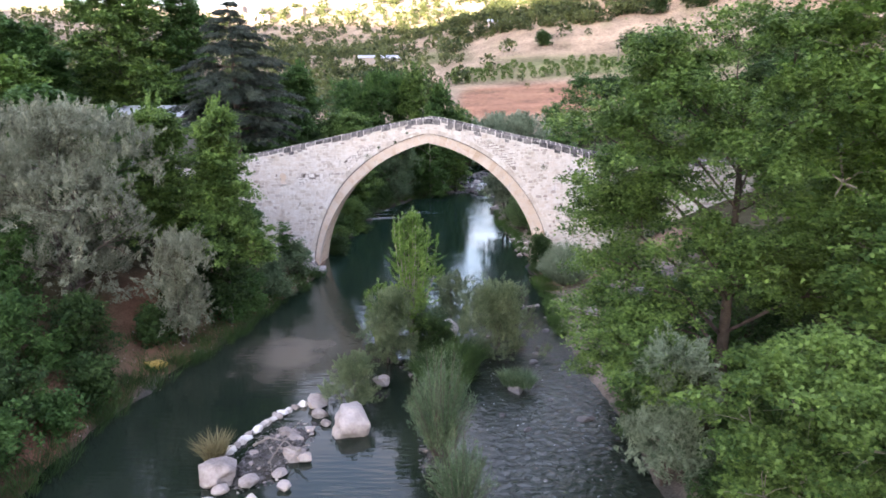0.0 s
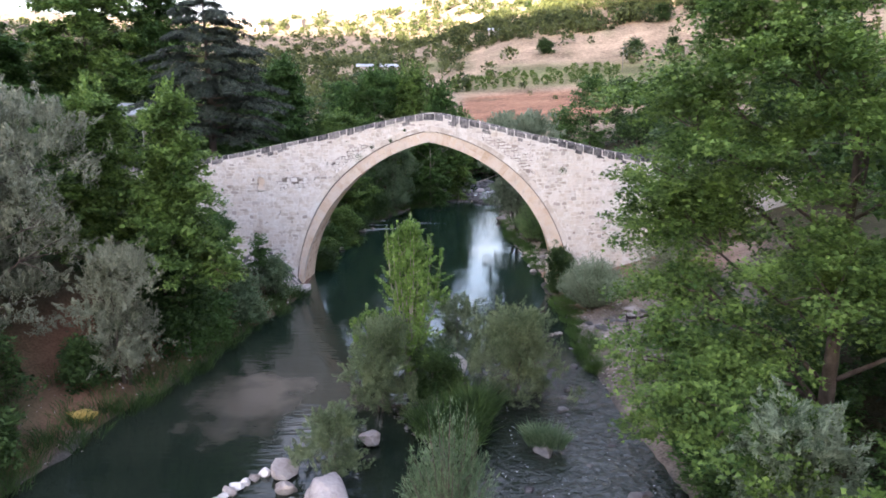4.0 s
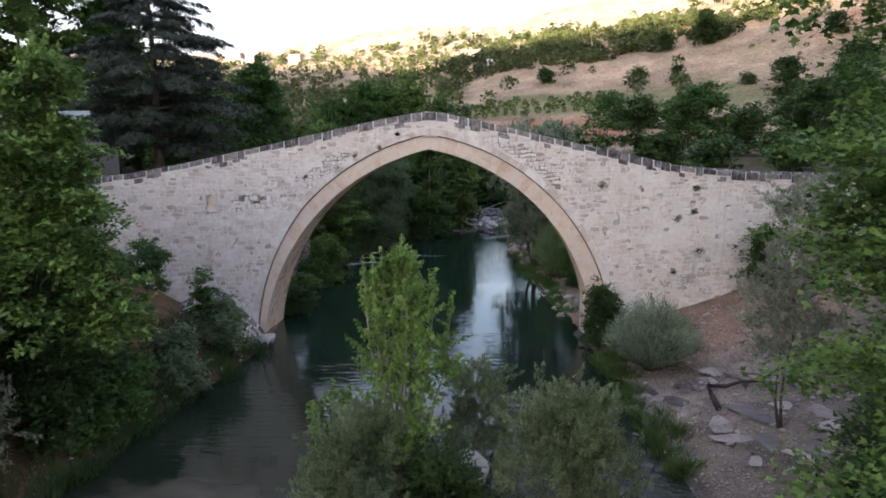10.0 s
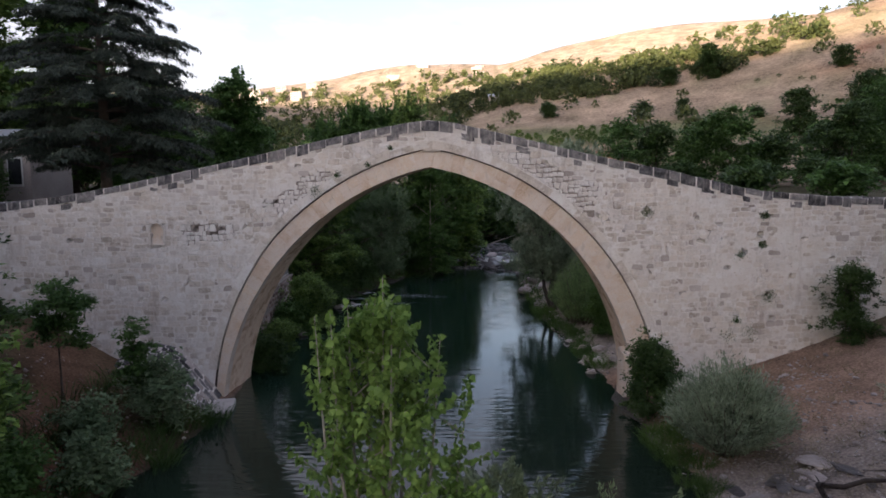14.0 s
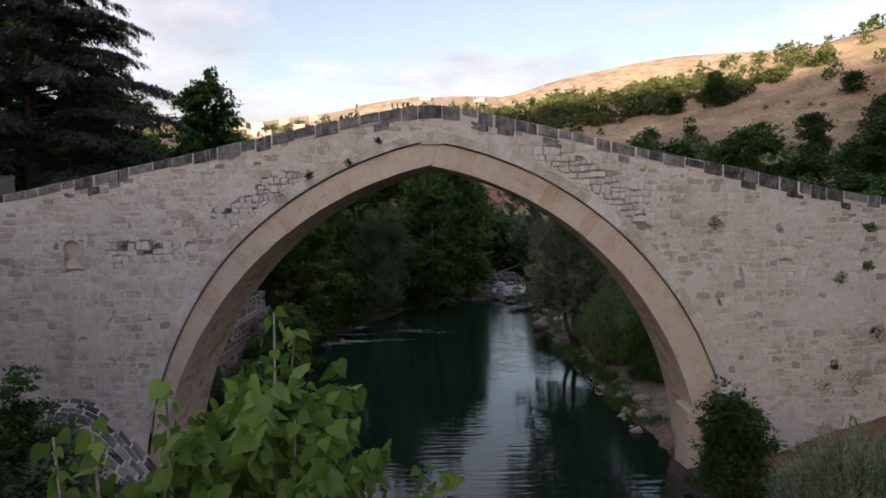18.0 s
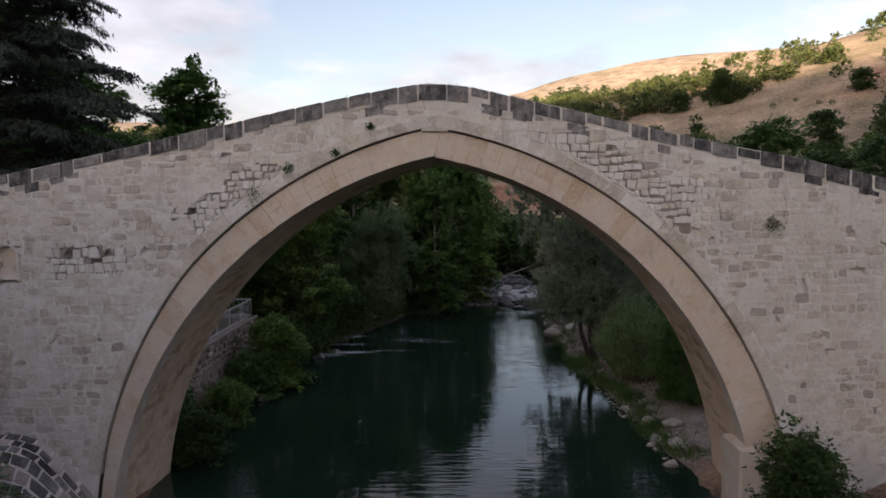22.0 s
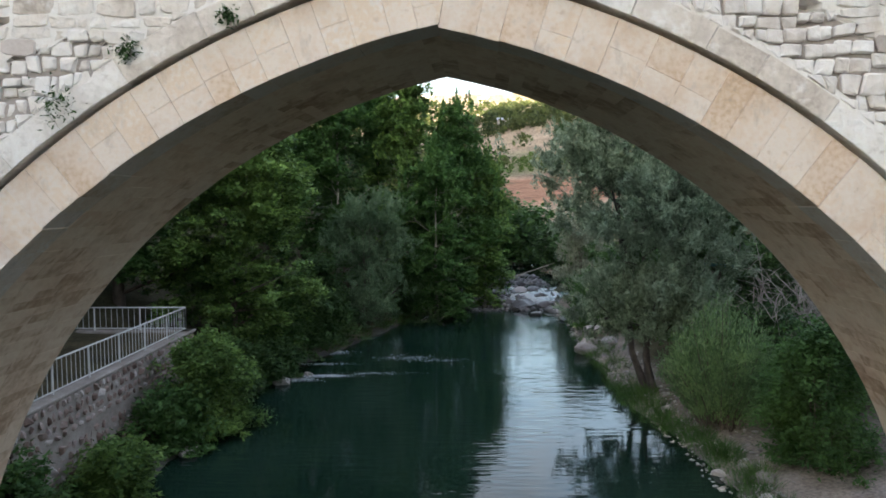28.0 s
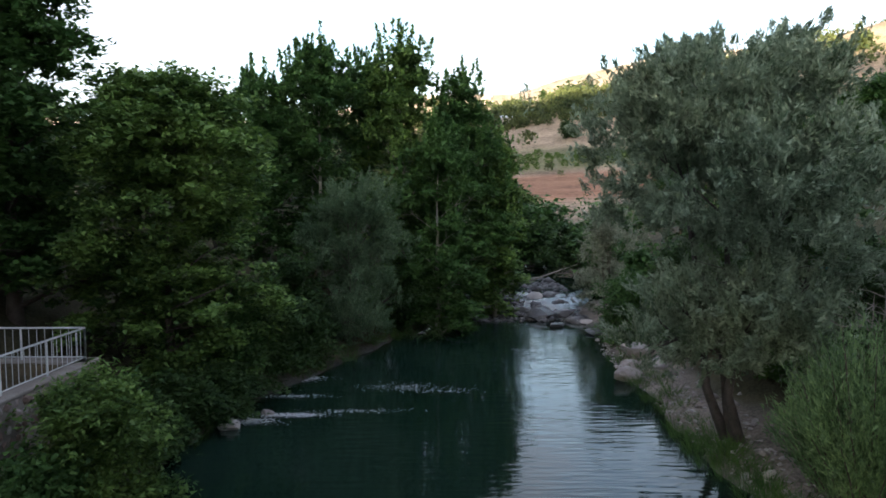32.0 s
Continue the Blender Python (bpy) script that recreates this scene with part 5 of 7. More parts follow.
def tree(name, label, category, at, H, R, zb, shape, leaf, leaf_size, ratio, clumps, per, clump_r, seed, r0=None, bark=None, nl=14, stems=1, squash=1.0, up=0.2, spread=0.8, hang=0.0, group="", lobes=None, lean=(0, 0), turn=0.0, z=None, shoots=0, flat=1.4, blade="", shoot_len=2.1, wob=0.25, layer=0.38):
    rng = random.Random(seed)
    lobes = lobes or lobes_for(rng, shape, H, zb, R, nl)
    if squash != 1.0:
        lobes = [(a * squash, b, c, d * (0.5 + 0.5 * squash), e, f) for a, b, c, d, e, f in lobes]
    gz = ground_z(at[0], at[1]) if z is None else z
    th = thing(name, label, category, (at[0], at[1], gz), group)
    th.rotation_euler = (0, 0, turn)
    g = trunk_geo(rng, lobes, H * 0.95, zb, r0 or H * 0.022, lean, stems, wob=wob)
    part("trunk", g.mesh("trunk", bark or BARK, True), th)
    P, D, C = crown_leaves(seed, lobes, int(clumps * 1.15), per, clump_r, leaf_size, ratio, up, spread, hang, shoots, shoot_len, 0.7 if shape == "bush" else layer)
    P[:, 2] = np.maximum(P[:, 2], 0.06)
    part("crown", leaf_mesh("crown", P, D, leaf_size, ratio, np.random.default_rng(seed + 1), leaf, flat=flat, shape=blade), th)
    return th


def wands(name, label, category, at, H, R, n, leaf, seed, leaf_size=0.16, ratio=0.2, per=26, group="", curve=0.35, z=None, bark=None, base=0.25):
    """A shrub of long upright shoots that fan from the base, leaves all along them."""
    g = np.random.default_rng(seed)
    gz = ground_z(at[0], at[1]) if z is None else z
    th = thing(name, label, category, (at[0], at[1], gz), group)
    w = g.uniform(0, 2 * np.pi, n)
    rr = np.sqrt(g.random(n))
    end = np.stack([np.cos(w) * rr * R, np.sin(w) * rr * R, H * (1.0 - 0.55 * rr ** 2.2) * g.uniform(0.72, 1.05, n)], 1)
    st = np.stack([np.cos(w) * rr * R * base, np.sin(w) * rr * R * base, np.zeros(n)], 1)
    mid = (st + end) * 0.5 + np.stack([-np.cos(w) * rr, -np.sin(w) * rr, np.zeros(n) + 0.4], 1) * R * curve * 0.4
    t = np.tile(np.linspace(0.22, 1.0, per), n) + g.normal(0, 0.02, n * per)
    k = np.repeat(np.arange(n), per)
    t = t[:, None]
    P = st[k] * (1 - t) ** 2 + mid[k] * 2 * t * (1 - t) + end[k] * t ** 2
    T = unit((mid[k] - st[k]) * (1 - t) + (end[k] - mid[k]) * t)
    P = P + g.normal(size=P.shape) * 0.045 * R ** 0.5
    P[:, 2] = np.maximum(P[:, 2], 0.05)
    D = unit(T * 1.2 + g.normal(size=P.shape) * 0.42)
    sg = Geo()
    for i in range(0, n, max(1, n // 60)):
        sg.tube([st[i], mid[i] * 0.5 + (st[i] + end[i]) * 0.25, end[i]], [0.03, 0.02, 0.006], 4, False)
    part("woody_base", sg.mesh("woody_base", bark or BARK), th)
    part("foliage", leaf_mesh("foliage", P, D, leaf_size, ratio, np.random.default_rng(seed + 1), leaf), th)
    return th


def blades(name, label, at_list, H, n, leaf, seed, R=0.5, category="grass", kind="", width=0.07, droop=0.5):
    """Tufts of long grass or reed at several spots, as one stand."""
    g = np.random.default_rng(seed)
    V = []
    for (x, y, z) in at_list:
        a = g.uniform(0, 2 * np.pi, n)
        q = np.sqrt(g.random(n)) * R
        b = np.stack([x + np.cos(a) * q, y + np.sin(a) * q, np.full(n, z - 0.03)], 1)
        d = unit(np.stack([np.cos(a) * 0.35, np.sin(a) * 0.35, np.ones(n)], 1) + g.normal(size=(n, 3)) * 0.16)
        h = (H * g.uniform(0.5, 1.15, n))[:, None]
        s = unit(np.cross(d, g.normal(size=(n, 3)))) * (width * H)
        tip = b + d * h + np.stack([np.cos(a), np.sin(a), -0.3 * np.ones(n)], 1) * h * droop * 0.4
        m = b + d * h * 0.55
        V.append(np.stack([b - s * 0.3, b + s * 0.3, m + s * 0.5, m - s * 0.5, m - s * 0.5, m + s * 0.5, tip + s * 0.08, tip - s * 0.08], 1).reshape(-1, 3))
    V = np.concatenate(V)
    me = quads(name, V, np.arange(len(V)).reshape(-1, 4), leaf)
    return tagged(new(name, me), label, category, kind=kind)


# great plane trees on the right bank
PLANE_LOBES = [(-5.2, 0.5, 9.0, 2.6, 2.6, 1.9), (-4.5, -1.5, 12.0, 2.8, 2.8, 2.0), (-3.2, 1.6, 15.0, 2.7, 2.7, 2.0), (-0.8, -0.5, 17.6, 2.8, 2.8, 2.0), (2.6, 0.8, 17.0, 3.0, 3.0, 2.2),
               (-5.0, 2.0, 5.8, 2.4, 2.4, 1.7), (-2.2, -3.4, 8.0, 2.8, 2.8, 2.0), (-1.5, -3.0, 12.0, 3.0, 3.0, 2.2), (1.8, -3.4, 14.6, 3.0, 3.0, 2.2), (4.6, -1.5, 13.0, 3.3, 3.3, 2.4),
               (1.2, 3.4, 12.5, 3.0, 3.0, 2.2), (5.6, 2.2, 9.4, 3.2, 3.2, 2.3), (2.6, -4.4, 9.4, 2.9, 2.9, 2.0), (-3.4, 3.6, 10.8, 2.6, 2.6, 1.9), (-3.6, -1.6, 4.4, 2.2, 2.2, 1.5), (-6.1, 1.0, 11.0, 1.7, 1.7, 1.2), (-5.6, -0.6, 7.2, 1.7, 1.7, 1.2), (-5.6, 0.2, 2.8, 1.8, 1.8, 1.3), (-5.5, -0.4, 13.7, 1.9, 1.9, 1.4), (-3.3, -2.2, 14.8, 2.2, 2.2, 1.6), (-4.2, 0.4, 16.4, 1.9, 1.9, 1.4), (-6.3, -0.8, 4.6, 2.1, 2.1, 1.5), (-5.4, -4.2, 4.2, 2.4, 2.4, 1.8), (-6.4, 0.4, 13.2, 2.3, 2.3, 1.6), (-4.4, -0.4, 15.6, 2.4, 2.4, 1.7), (-2.4, 0.6, 17.6, 2.2, 2.2, 1.6), (0.6, -1.6, 7.0, 2.6, 2.6, 1.9), (3.4, -2.4, 6.4, 2.6, 2.6, 1.9), (1.0, 2.4, 6.6, 2.6, 2.6, 1.9)]
PLANE_LOBES = [(a, b, c, d * 0.82, e * 0.82, f * 0.80) for a, b, c, d, e, f in PLANE_LOBES]
tree("plane_tree", "tall spreading plane tree with broad green leaves over the bank", "tree", (14.1, 32.0), 19.2, 8, 4, "round", L_PLANE, 0.175, 0.9, 2150, 66, 0.56, 21, 0.34, BARK, lobes=PLANE_LOBES, up=0.35, blade="lobed")
tree("plane_tree", "tall plane tree with dense green leaves and pale limbs", "tree", (20.5, 30.0), 21.5, 6.5, 5, "round", L_POPLAR, 0.26, 0.85, 1000, 50, 0.65, 22, 0.42, PALEBARK, nl=16, up=0.35)
tree("plane_tree", "young plane tree with bright green leaves at the water's edge", "tree", (12.3, 20.5), 8.4, 4.2, 1.0, "round", L_PLANE, 0.18, 0.9, 640, 52, 0.36, 23, 0.16, PALEBARK, nl=17, up=0.35, blade="lobed")
tree("plane_tree", "young plane tree with bright green leaves above the bank", "tree", (17.5, 22.5), 11.5, 4.0, 2.5, "round", L_PLANE, 0.24, 0.85, 500, 55, 0.5, 24, 0.2, PALEBARK, nl=12, up=0.35)
tree("willow_shrub", "grey-green willow shrub under the plane tree", "shrub", (9.6, 26.0), 6.6, 2.5, 0.6, "bush", L_SILVER, 0.20, 0.26, 850, 60, 0.32, 25, 0.1, nl=12, stems=3)
tree("olive_willow", "thin grey-leaved tree on the gravel bank beside the bridge", "tree", (12.9, 46.3), 9.6, 2.7, 2.6, "round", L_WILLOW, 0.17, 0.28, 620, 50, 0.36, 26, 0.085, DARKBARK, nl=12, stems=2, lean=(0.3, 0.2), wob=1.6)
tree("shrub", "dark green shrub rooted against the bridge wall", "shrub", (18.9, 61.3), 3.6, 1.35, 0.2, "bush", L_DARK, 0.16, 0.4, 260, 50, 0.24, 27, 0.06, nl=9, stems=3)
wands("willow_shrub", "rounded silvery willow shrub on the gravel bank", "shrub", (10.4, 54.8), 3.9, 2.6, 900, L_SILVER, 28, 0.19, 0.24, 42, base=0.15, curve=0.1)
tree("shrub", "dense dark green shrub by the arch footing", "shrub", (8.9, 59.6), 3.4, 1.5, 0.1, "bush", L_DARK, 0.17, 0.55, 320, 45, 0.24, 29, 0.06, nl=9, stems=3)
for k, (x, y, h, r) in enumerate(((10.4, 33.0, 1.7, 1.4), (10.0, 30.0, 1.8, 1.5), (10.4, 36.0, 1.5, 1.2), (11.2, 23.6, 2.0, 1.5), (13.6, 27.0, 2.6, 2.0), (16.8, 29.4, 3.4, 2.6), (15.2, 33.6, 2.8, 2.2), (19.5, 26.5, 3.6, 2.6), (16.0, 24.6, 2.8, 2.2), (18.6, 34.5, 3.4, 2.6), (13.2, 36.6, 1.8, 1.5), (12.2, 38.6, 3.6, 2.2), (14.8, 37.4, 4.4, 2.6), (17.6, 39.0, 4.8, 2.8), (11.6, 34.4, 3.2, 2.0), (20.8, 37.0, 5.0, 2.8), (14.4, 41.6, 3.0, 1.9))):
    tree("bank_shrub", "dark undergrowth below the plane trees", "shrub", (x, y), h, r, 0.05, "bush", L_DARK if k % 2 else L_MID, 0.22, 0.55, int(90 + 24 * r * r), 26, 0.34, 260 + k, 0.05, nl=9, stems=2, group="undergrowth below the plane trees")
# left bank, near side
for k, (x, y, h, r, mt) in enumerate(((-18.9, 33.5, 1.8, 1.5, L_DARK), (-19.6, 26.5, 2.4, 1.9, L_MID), (-19.0, 30.2, 1.6, 1.4, L_MID), (-22.5, 25.0, 3.4, 2.4, L_DARK), (-19.0, 23.2, 2.4, 1.8, L_DARK), (-18.2, 40.0, 2.2, 1.4, L_DARK), (-26.0, 33.0, 4.0, 2.6, L_DARK), (-15.2, 46.6, 2.4, 1.5, L_MID), (-14.6, 49.0, 2.2, 1.4, L_MID), (-13.6, 52.6, 1.7, 1.1, L_WILLOWG))):
    tree("bank_shrub", "low dark undergrowth at the edge of the river", "shrub", (x, y), h, r, 0.05, "bush", mt, 0.23, 0.5, int(90 + 30 * r * r), 28, 0.3, 200 + k, 0.05, nl=9, stems=2, group="undergrowth on the bank")
tree("shrub", "green shrubs hiding the house", "shrub", (-32.5, 74.0), 4.2, 4.0, 0.1, "bush", L_DARK, 0.3, 0.6, 420, 46, 0.45, 215, 0.08, nl=10, stems=3)
tree("willow_tree", "large grey-green willow tree with rounded crown on the bank", "tree", (-23.2, 40.5), 12.3, 6.8, 1.8, "round", L_WILLOW, 0.23, 0.26, 1800, 50, 0.42, 31, 0.3, shoots=140, shoot_len=0.8, nl=22, stems=3, up=0.35)
tree("willow_tree", "low grey willow leaning over the water's edge", "tree", (-16.8, 41.5), 7.0, 3.0, 1.2, "round", L_WILLOW, 0.20, 0.24, 520, 58, 0.4, 32, 0.15, nl=12, stems=2, up=0.3)
tree("plane_tree", "young pointed plane tree with green leaves", "tree", (-15.2, 45.8), 14.6, 3.3, 5.5, "cone", L_PLANE, 0.22, 0.8, 850, 58, 0.42, 33, 0.2, PALEBARK, nl=20, shoots=30, up=0.3)
tree("plane_tree", "young pointed plane tree with green leaves", "tree", (-19.6, 46.3), 13.0, 3.4, 4.5, "cone", L_PLANE, 0.22, 0.8, 800, 58, 0.42, 34, 0.2, PALEBARK, nl=20, shoots=30, up=0.3)
# added filler: dark leaves stand for deep shade under the pointed crowns
tree("plane_tree", "low filler tree, its dark leaf colour standing for the deep shade below the young planes", "tree", (-16.4, 46.2), 7.6, 3.3, 0.6, "round", L_DARK, 0.22, 0.75, 560, 44, 0.42, 38, 0.15, nl=14, up=0.2)
tree("sapling", "thin young tree with a light green crown on the bank", "tree", (-16.6, 56.6), 5.0, 1.35, 2.6, "round", L_MID, 0.15, 0.6, 230, 40, 0.26, 36, 0.06, nl=8)
tree("sapling", "thin young tree growing before the stone apron", "tree", (-14.0, 57.6), 4.4, 0.9, 1.2, "column", L_MID, 0.14, 0.6, 150, 36, 0.22, 37, 0.05, nl=7)
tree("plane_tree", "green tree hanging over the dark bank", "tree", (-17.4, 49.5), 8.6, 3.0, 0.6, "round", L_DARK, 0.2, 0.75, 520, 58, 0.42, 35, 0.15, nl=14, up=0.2)
for k, (x, y, h, r, mt) in enumerate(((-14.4, 54.3, 1.8, 1.2, L_WILLOWG), (-12.9, 57.4, 3.0, 1.7, L_WILLOWG), (-19.6, 55.0, 5.0, 2.0, L_PLANE), (-15.4, 50.8, 2.4, 1.5, L_MID), (-17.6, 52.0, 4.0, 2.2, L_MID),
                                      (-20.5, 36.0, 3.6, 2.2, L_DARK), (-22.5, 33.0, 4.2, 2.6, L_MID), (-25.0, 37.5, 5.5, 3.0, L_MID), (-21.0, 29.5, 3.0, 2.2, L_DARK), (-25.0, 29.0, 4.5, 2.8, L_MID), (-17.8, 44.0, 3.0, 1.8, L_DARK), (-24.5, 44.5, 6.0, 3.0, L_DARK), (-22.5, 51.0, 7.0, 3.2, L_DARK), (-27.0, 56.0, 8.0, 3.5, L_MID))):
    tree("bank_shrub", "tangled green shrub on the shaded earth bank", "shrub", (x, y), h, r, 0.1, "bush", mt, 0.23, 0.5, int(100 + 30 * r * r), 28, 0.3, 40 + k, 0.05, nl=9, stems=2, group="shrubs on the bank")
# island in the stream
def young_poplar(label, at, leaders, bottom, wide, n, per, seed):
    """A young poplar of upright leaders; every side shoot bends up and carries heart-shaped leaves on stalks."""
    rng, g = random.Random(seed), np.random.default_rng(seed)
    gz = ground_z(*at)
    th = thing("poplar", label, "tree", (at[0], at[1], gz))
    wood, P, D = Geo(), [], []
    axes = []
    for k, (lx, ly, lz) in enumerate(leaders):
        tip = Vector((lx - at[0], ly - at[1], lz - gz))
        pts = [Vector((rng.uniform(-0.1, 0.1), rng.uniform(-0.1, 0.1), -0.2)), Vector((tip.x * 0.35, tip.y * 0.35, tip.z * 0.35)), Vector((tip.x * 0.85, tip.y * 0.85, tip.z * 0.7)), tip]
        axes.append(pts)
        wood.tube(pts, [0.075, 0.055, 0.03, 0.006], 6)
    def along(pts, u):
        q = u * (len(pts) - 1)
        i = min(int(q), len(pts) - 2)
        return pts[i].lerp(pts[i + 1], q - i)
    def clothe(a, b, c, m):
        t = np.linspace(0.12, 1.0, m)[:, None]
        a, b, c = (np.array(v)[None] for v in (a, b, c))
        Q = a * (1 - t) ** 2 + b * 2 * t * (1 - t) + c * t * t
        w = np.arange(m) * 2.4 + g.uniform(0, 6.28)
        out = np.stack([np.cos(w), np.sin(w), g.normal(-0.05, 0.35, m)], 1)
        P.append(Q + out * g.uniform(0.05, 0.13, m)[:, None] * (1.1 - 0.4 * t))
        D.append(out * 0.8 + np.array([0, 0, -0.75]) + g.normal(size=(m, 3)) * 0.35)
    for pts in axes:
        a, c = along(pts, 0.5), pts[-1]
        clothe(a, a.lerp(c, 0.5), c, int(per * 2.4))
    for k in range(n):
        pts = axes[rng.randrange(len(axes))]
        a = along(pts, rng.uniform(0.16, 0.97))
        z = a.z / axes[0][-1].z
        w = rng.uniform(0, 6.28)
        r = wide * math.sqrt(max(0.05, 1 - ((z - 0.50) / 0.56) ** 2)) * rng.uniform(0.35, 1.0)
        c = Vector((math.cos(w) * r * (1.0 if z < 0.75 else 0.6), math.sin(w) * r * 0.9, a.z + rng.uniform(0.5, 1.3)))
        c.x += a.x * 0.6
        c.z = min(c.z, axes[0][-1].z - 0.2 - 0.85 * abs(c.x - axes[0][-1].x) * (0.4 + z))
        c.z = max(c.z, bottom - gz)
        b = a.lerp(c, 0.55) + Vector((0, 0, -0.22))
        if rng.random() < 0.5:
            wood.tube([a, b.lerp(a.lerp(c, 0.5), 0.5), c], [0.018, 0.012, 0.004], 4, False)
        clothe(a, b, c, per)
    part("trunk", wood.mesh("trunk", PALEBARK, True), th)
    part("crown", leaf_mesh("crown", np.concatenate(P), np.concatenate(D), 0.118, 0.95, g, L_POPLAR, flat=0.35, shape="heart"), th)


young_poplar("slender young poplar with light green heart-shaped leaves", (-2.0, 41.3), [(-1.88, 41.2, 9.75), (-2.5, 41.1, 9.35), (-3.05, 40.9, 9.1), (-2.75, 40.75, 9.2), (-2.2, 41.5, 9.3), (-1.7, 40.9, 9.2), (-0.85, 41.6, 8.6), (-1.5, 42.0, 8.3), (-0.35, 41.7, 7.3)], 1.5, 1.7, 250, 44, 61)
tree("willow_shrub", "wide grey-green willow shrub growing on the stony island", "shrub", (3.5, 41.4), 5.1, 3.0, 0.6, "bush", L_ISLAND, 0.17, 0.24, 760, 60, 0.34, 62, 0.08, nl=13, stems=4, up=0.5)
tree("willow_shrub", "wide grey-green willow shrub growing on the stony island", "shrub", (-3.3, 39.6), 4.8, 2.6, 0.5, "bush", L_ISLAND, 0.17, 0.22, 620, 60, 0.32, 63, 0.08, nl=13, stems=4, up=0.5)
young_poplar("low young poplar shoots beside the taller poplar", (-4.3, 41.8), [(-4.2, 41.8, 4.9), (-4.9, 41.6, 4.2), (-3.7, 42.1, 4.6)], 1.0, 0.8, 46, 30, 59)
tree("willow_shrub", "grey-green willow shrub beside a pale boulder", "shrub", (-4.9, 33.9), 3.5, 1.9, 0.3, "bush", L_ISLAND, 0.16, 0.22, 330, 55, 0.26, 64, 0.06, nl=10, stems=3, up=0.5)
wands("willow_shrub", "tall feathery willow shoots rising from the shallows", "shrub", (-0.1, 28.4), 5.6, 1.7, 400, L_WILLOWG, 65, 0.17, 0.18, 40, curve=0.25)
wands("willow_shrub", "feathery green willow shoots on the gravel bar", "shrub", (0.7, 25.0), 3.8, 1.6, 300, L_WILLOWG, 66, 0.17, 0.18, 34, curve=0.25)
tree("willow_shrub", "olive willow shrub behind the white boulder", "shrub", (0.6, 45.4), 4.4, 1.7, 0.8, "bush", L_ISLAND, 0.17, 0.24, 340, 56, 0.3, 58, 0.07, nl=11, stems=3, up=0.5)
tree("shrub", "dark shrub in the middle of the island", "shrub", (-0.7, 40.9), 2.6, 1.3, 0.2, "bush", L_DARK, 0.16, 0.4, 330, 50, 0.28, 67, 0.06, nl=9, stems=3)
blades("reeds", "dark green reeds standing at the island's edge", [(1.5 + 0.5 * math.cos(k * 2.1) * (k % 4) - (2.4 if k % 3 == 0 else 0), 38.2 + 0.45 * math.sin(k * 1.7) * (k % 5) - (1.4 if k % 3 == 0 else 0), 0.15) for k in range(26)], 1.5, 120, L_DARK, 68, 0.6, "reeds", "stuff", 0.03)
blades("grass_tuft", "yellow-green grass tuft on a stone in the shallows", [(4.2, 35.8, 0.25), (4.7, 35.6, 0.25), (3.8, 36.0, 0.2)], 0.95, 260, L_WILLOWG, 69, 0.42, "grass tuft", "", 0.035)
blades("grass_tuft", "pale grass tuft between the river stones", [(-10.7, 28.0, 0.2), (-10.45, 28.3, 0.2)], 1.2, 150, L_DRY, 70, 0.32, "grass tuft", "", 0.03)
# behind the bridge
WILLOW_LOBES = [(-1.7, -1.0, 4.6, 1.6, 1.6, 1.2), (0.4, -1.6, 4.0, 1.5, 1.5, 1.1), (0, 0, 11.6, 3.4, 3.4, 2.5), (-2.6, 0.4, 10.0, 3.0, 3.0, 2.4), (2.8, 0.3, 10.2, 3.2, 3.2, 2.5), (4.2, -0.4, 7.4, 2.7, 2.7, 2.3), (0.4, -2.6, 8.6, 3.0, 3.0, 2.4), (0, 2.8, 8.8, 3.0, 3.0, 2.3),
                (1.4, 1.2, 4.2, 2.2, 2.2, 1.6), (-1.6, 0.8, 3.4, 1.5, 1.5, 1.2), (2.4, -1.0, 3.4, 2.1, 2.1, 1.5), (-0.8, -1.2, 4.8, 1.9, 1.9, 1.4), (3.8, -1.6, 5.0, 2.2, 2.2, 1.7), (0.6, -1.8, 5.8, 2.0, 2.0, 1.5), (5.0, 0.6, 4.2, 1.8, 1.8, 1.5), (-1.6, -1.8, 11.6, 2.1, 2.1, 1.6), (1.9, -1.2, 12.2, 2.0, 2.0, 1.3)]
tree("willow_tree", "big silver-leaved willow tree leaning over the sandy bank", "tree", (8.6, 84.0), 13.6, 6, 5.0, "round", L_SILVER, 0.25, 0.28, 2700, 50, 0.36, 71, 0.26, shoots=140, shoot_len=0.8, lobes=[(x * (0.76 if z > 9 else 0.50 if x > 0 else 0.92) - (0.75 if z > 9 else 0.7), y, z * (1 if z < 9 else 0.97), rx, ry, rz * 0.95) for x, y, z, rx, ry, rz in WILLOW_LOBES], stems=3, lean=(-0.7, 0.6), wob=1.3, up=0.45, bark=DARKBARK)
wands("willow_shrub", "upright feathery green willow shrub on the sandy bank", "shrub", (9.5, 78.2), 4.9, 2.5, 620, L_FRESH, 72, 0.19, 0.22, 58, curve=0.2, base=0.35)
tree("shrub", "dense bright green shrub on the sandy bank", "shrub", (10.8, 73.8), 4.3, 2.3, 0.1, "bush", L_MID, 0.17, 0.5, 520, 50, 0.3, 73, 0.07, nl=11, stems=3)
tree("shrub", "dense green shrub against the foot of the terrace wall", "shrub", (-10.7, 78.9), 3.7, 2.1, 0.1, "bush", L_PLANE, 0.19, 0.5, 430, 50, 0.3, 74, 0.07, nl=11, stems=3)
tree("shrub", "green shrub at the foot of the terrace wall", "shrub", (-11.5, 72.6), 1.5, 1.2, 0.1, "bush", L_PLANE, 0.18, 0.55, 240, 46, 0.28, 75, 0.06, nl=9, stems=3)
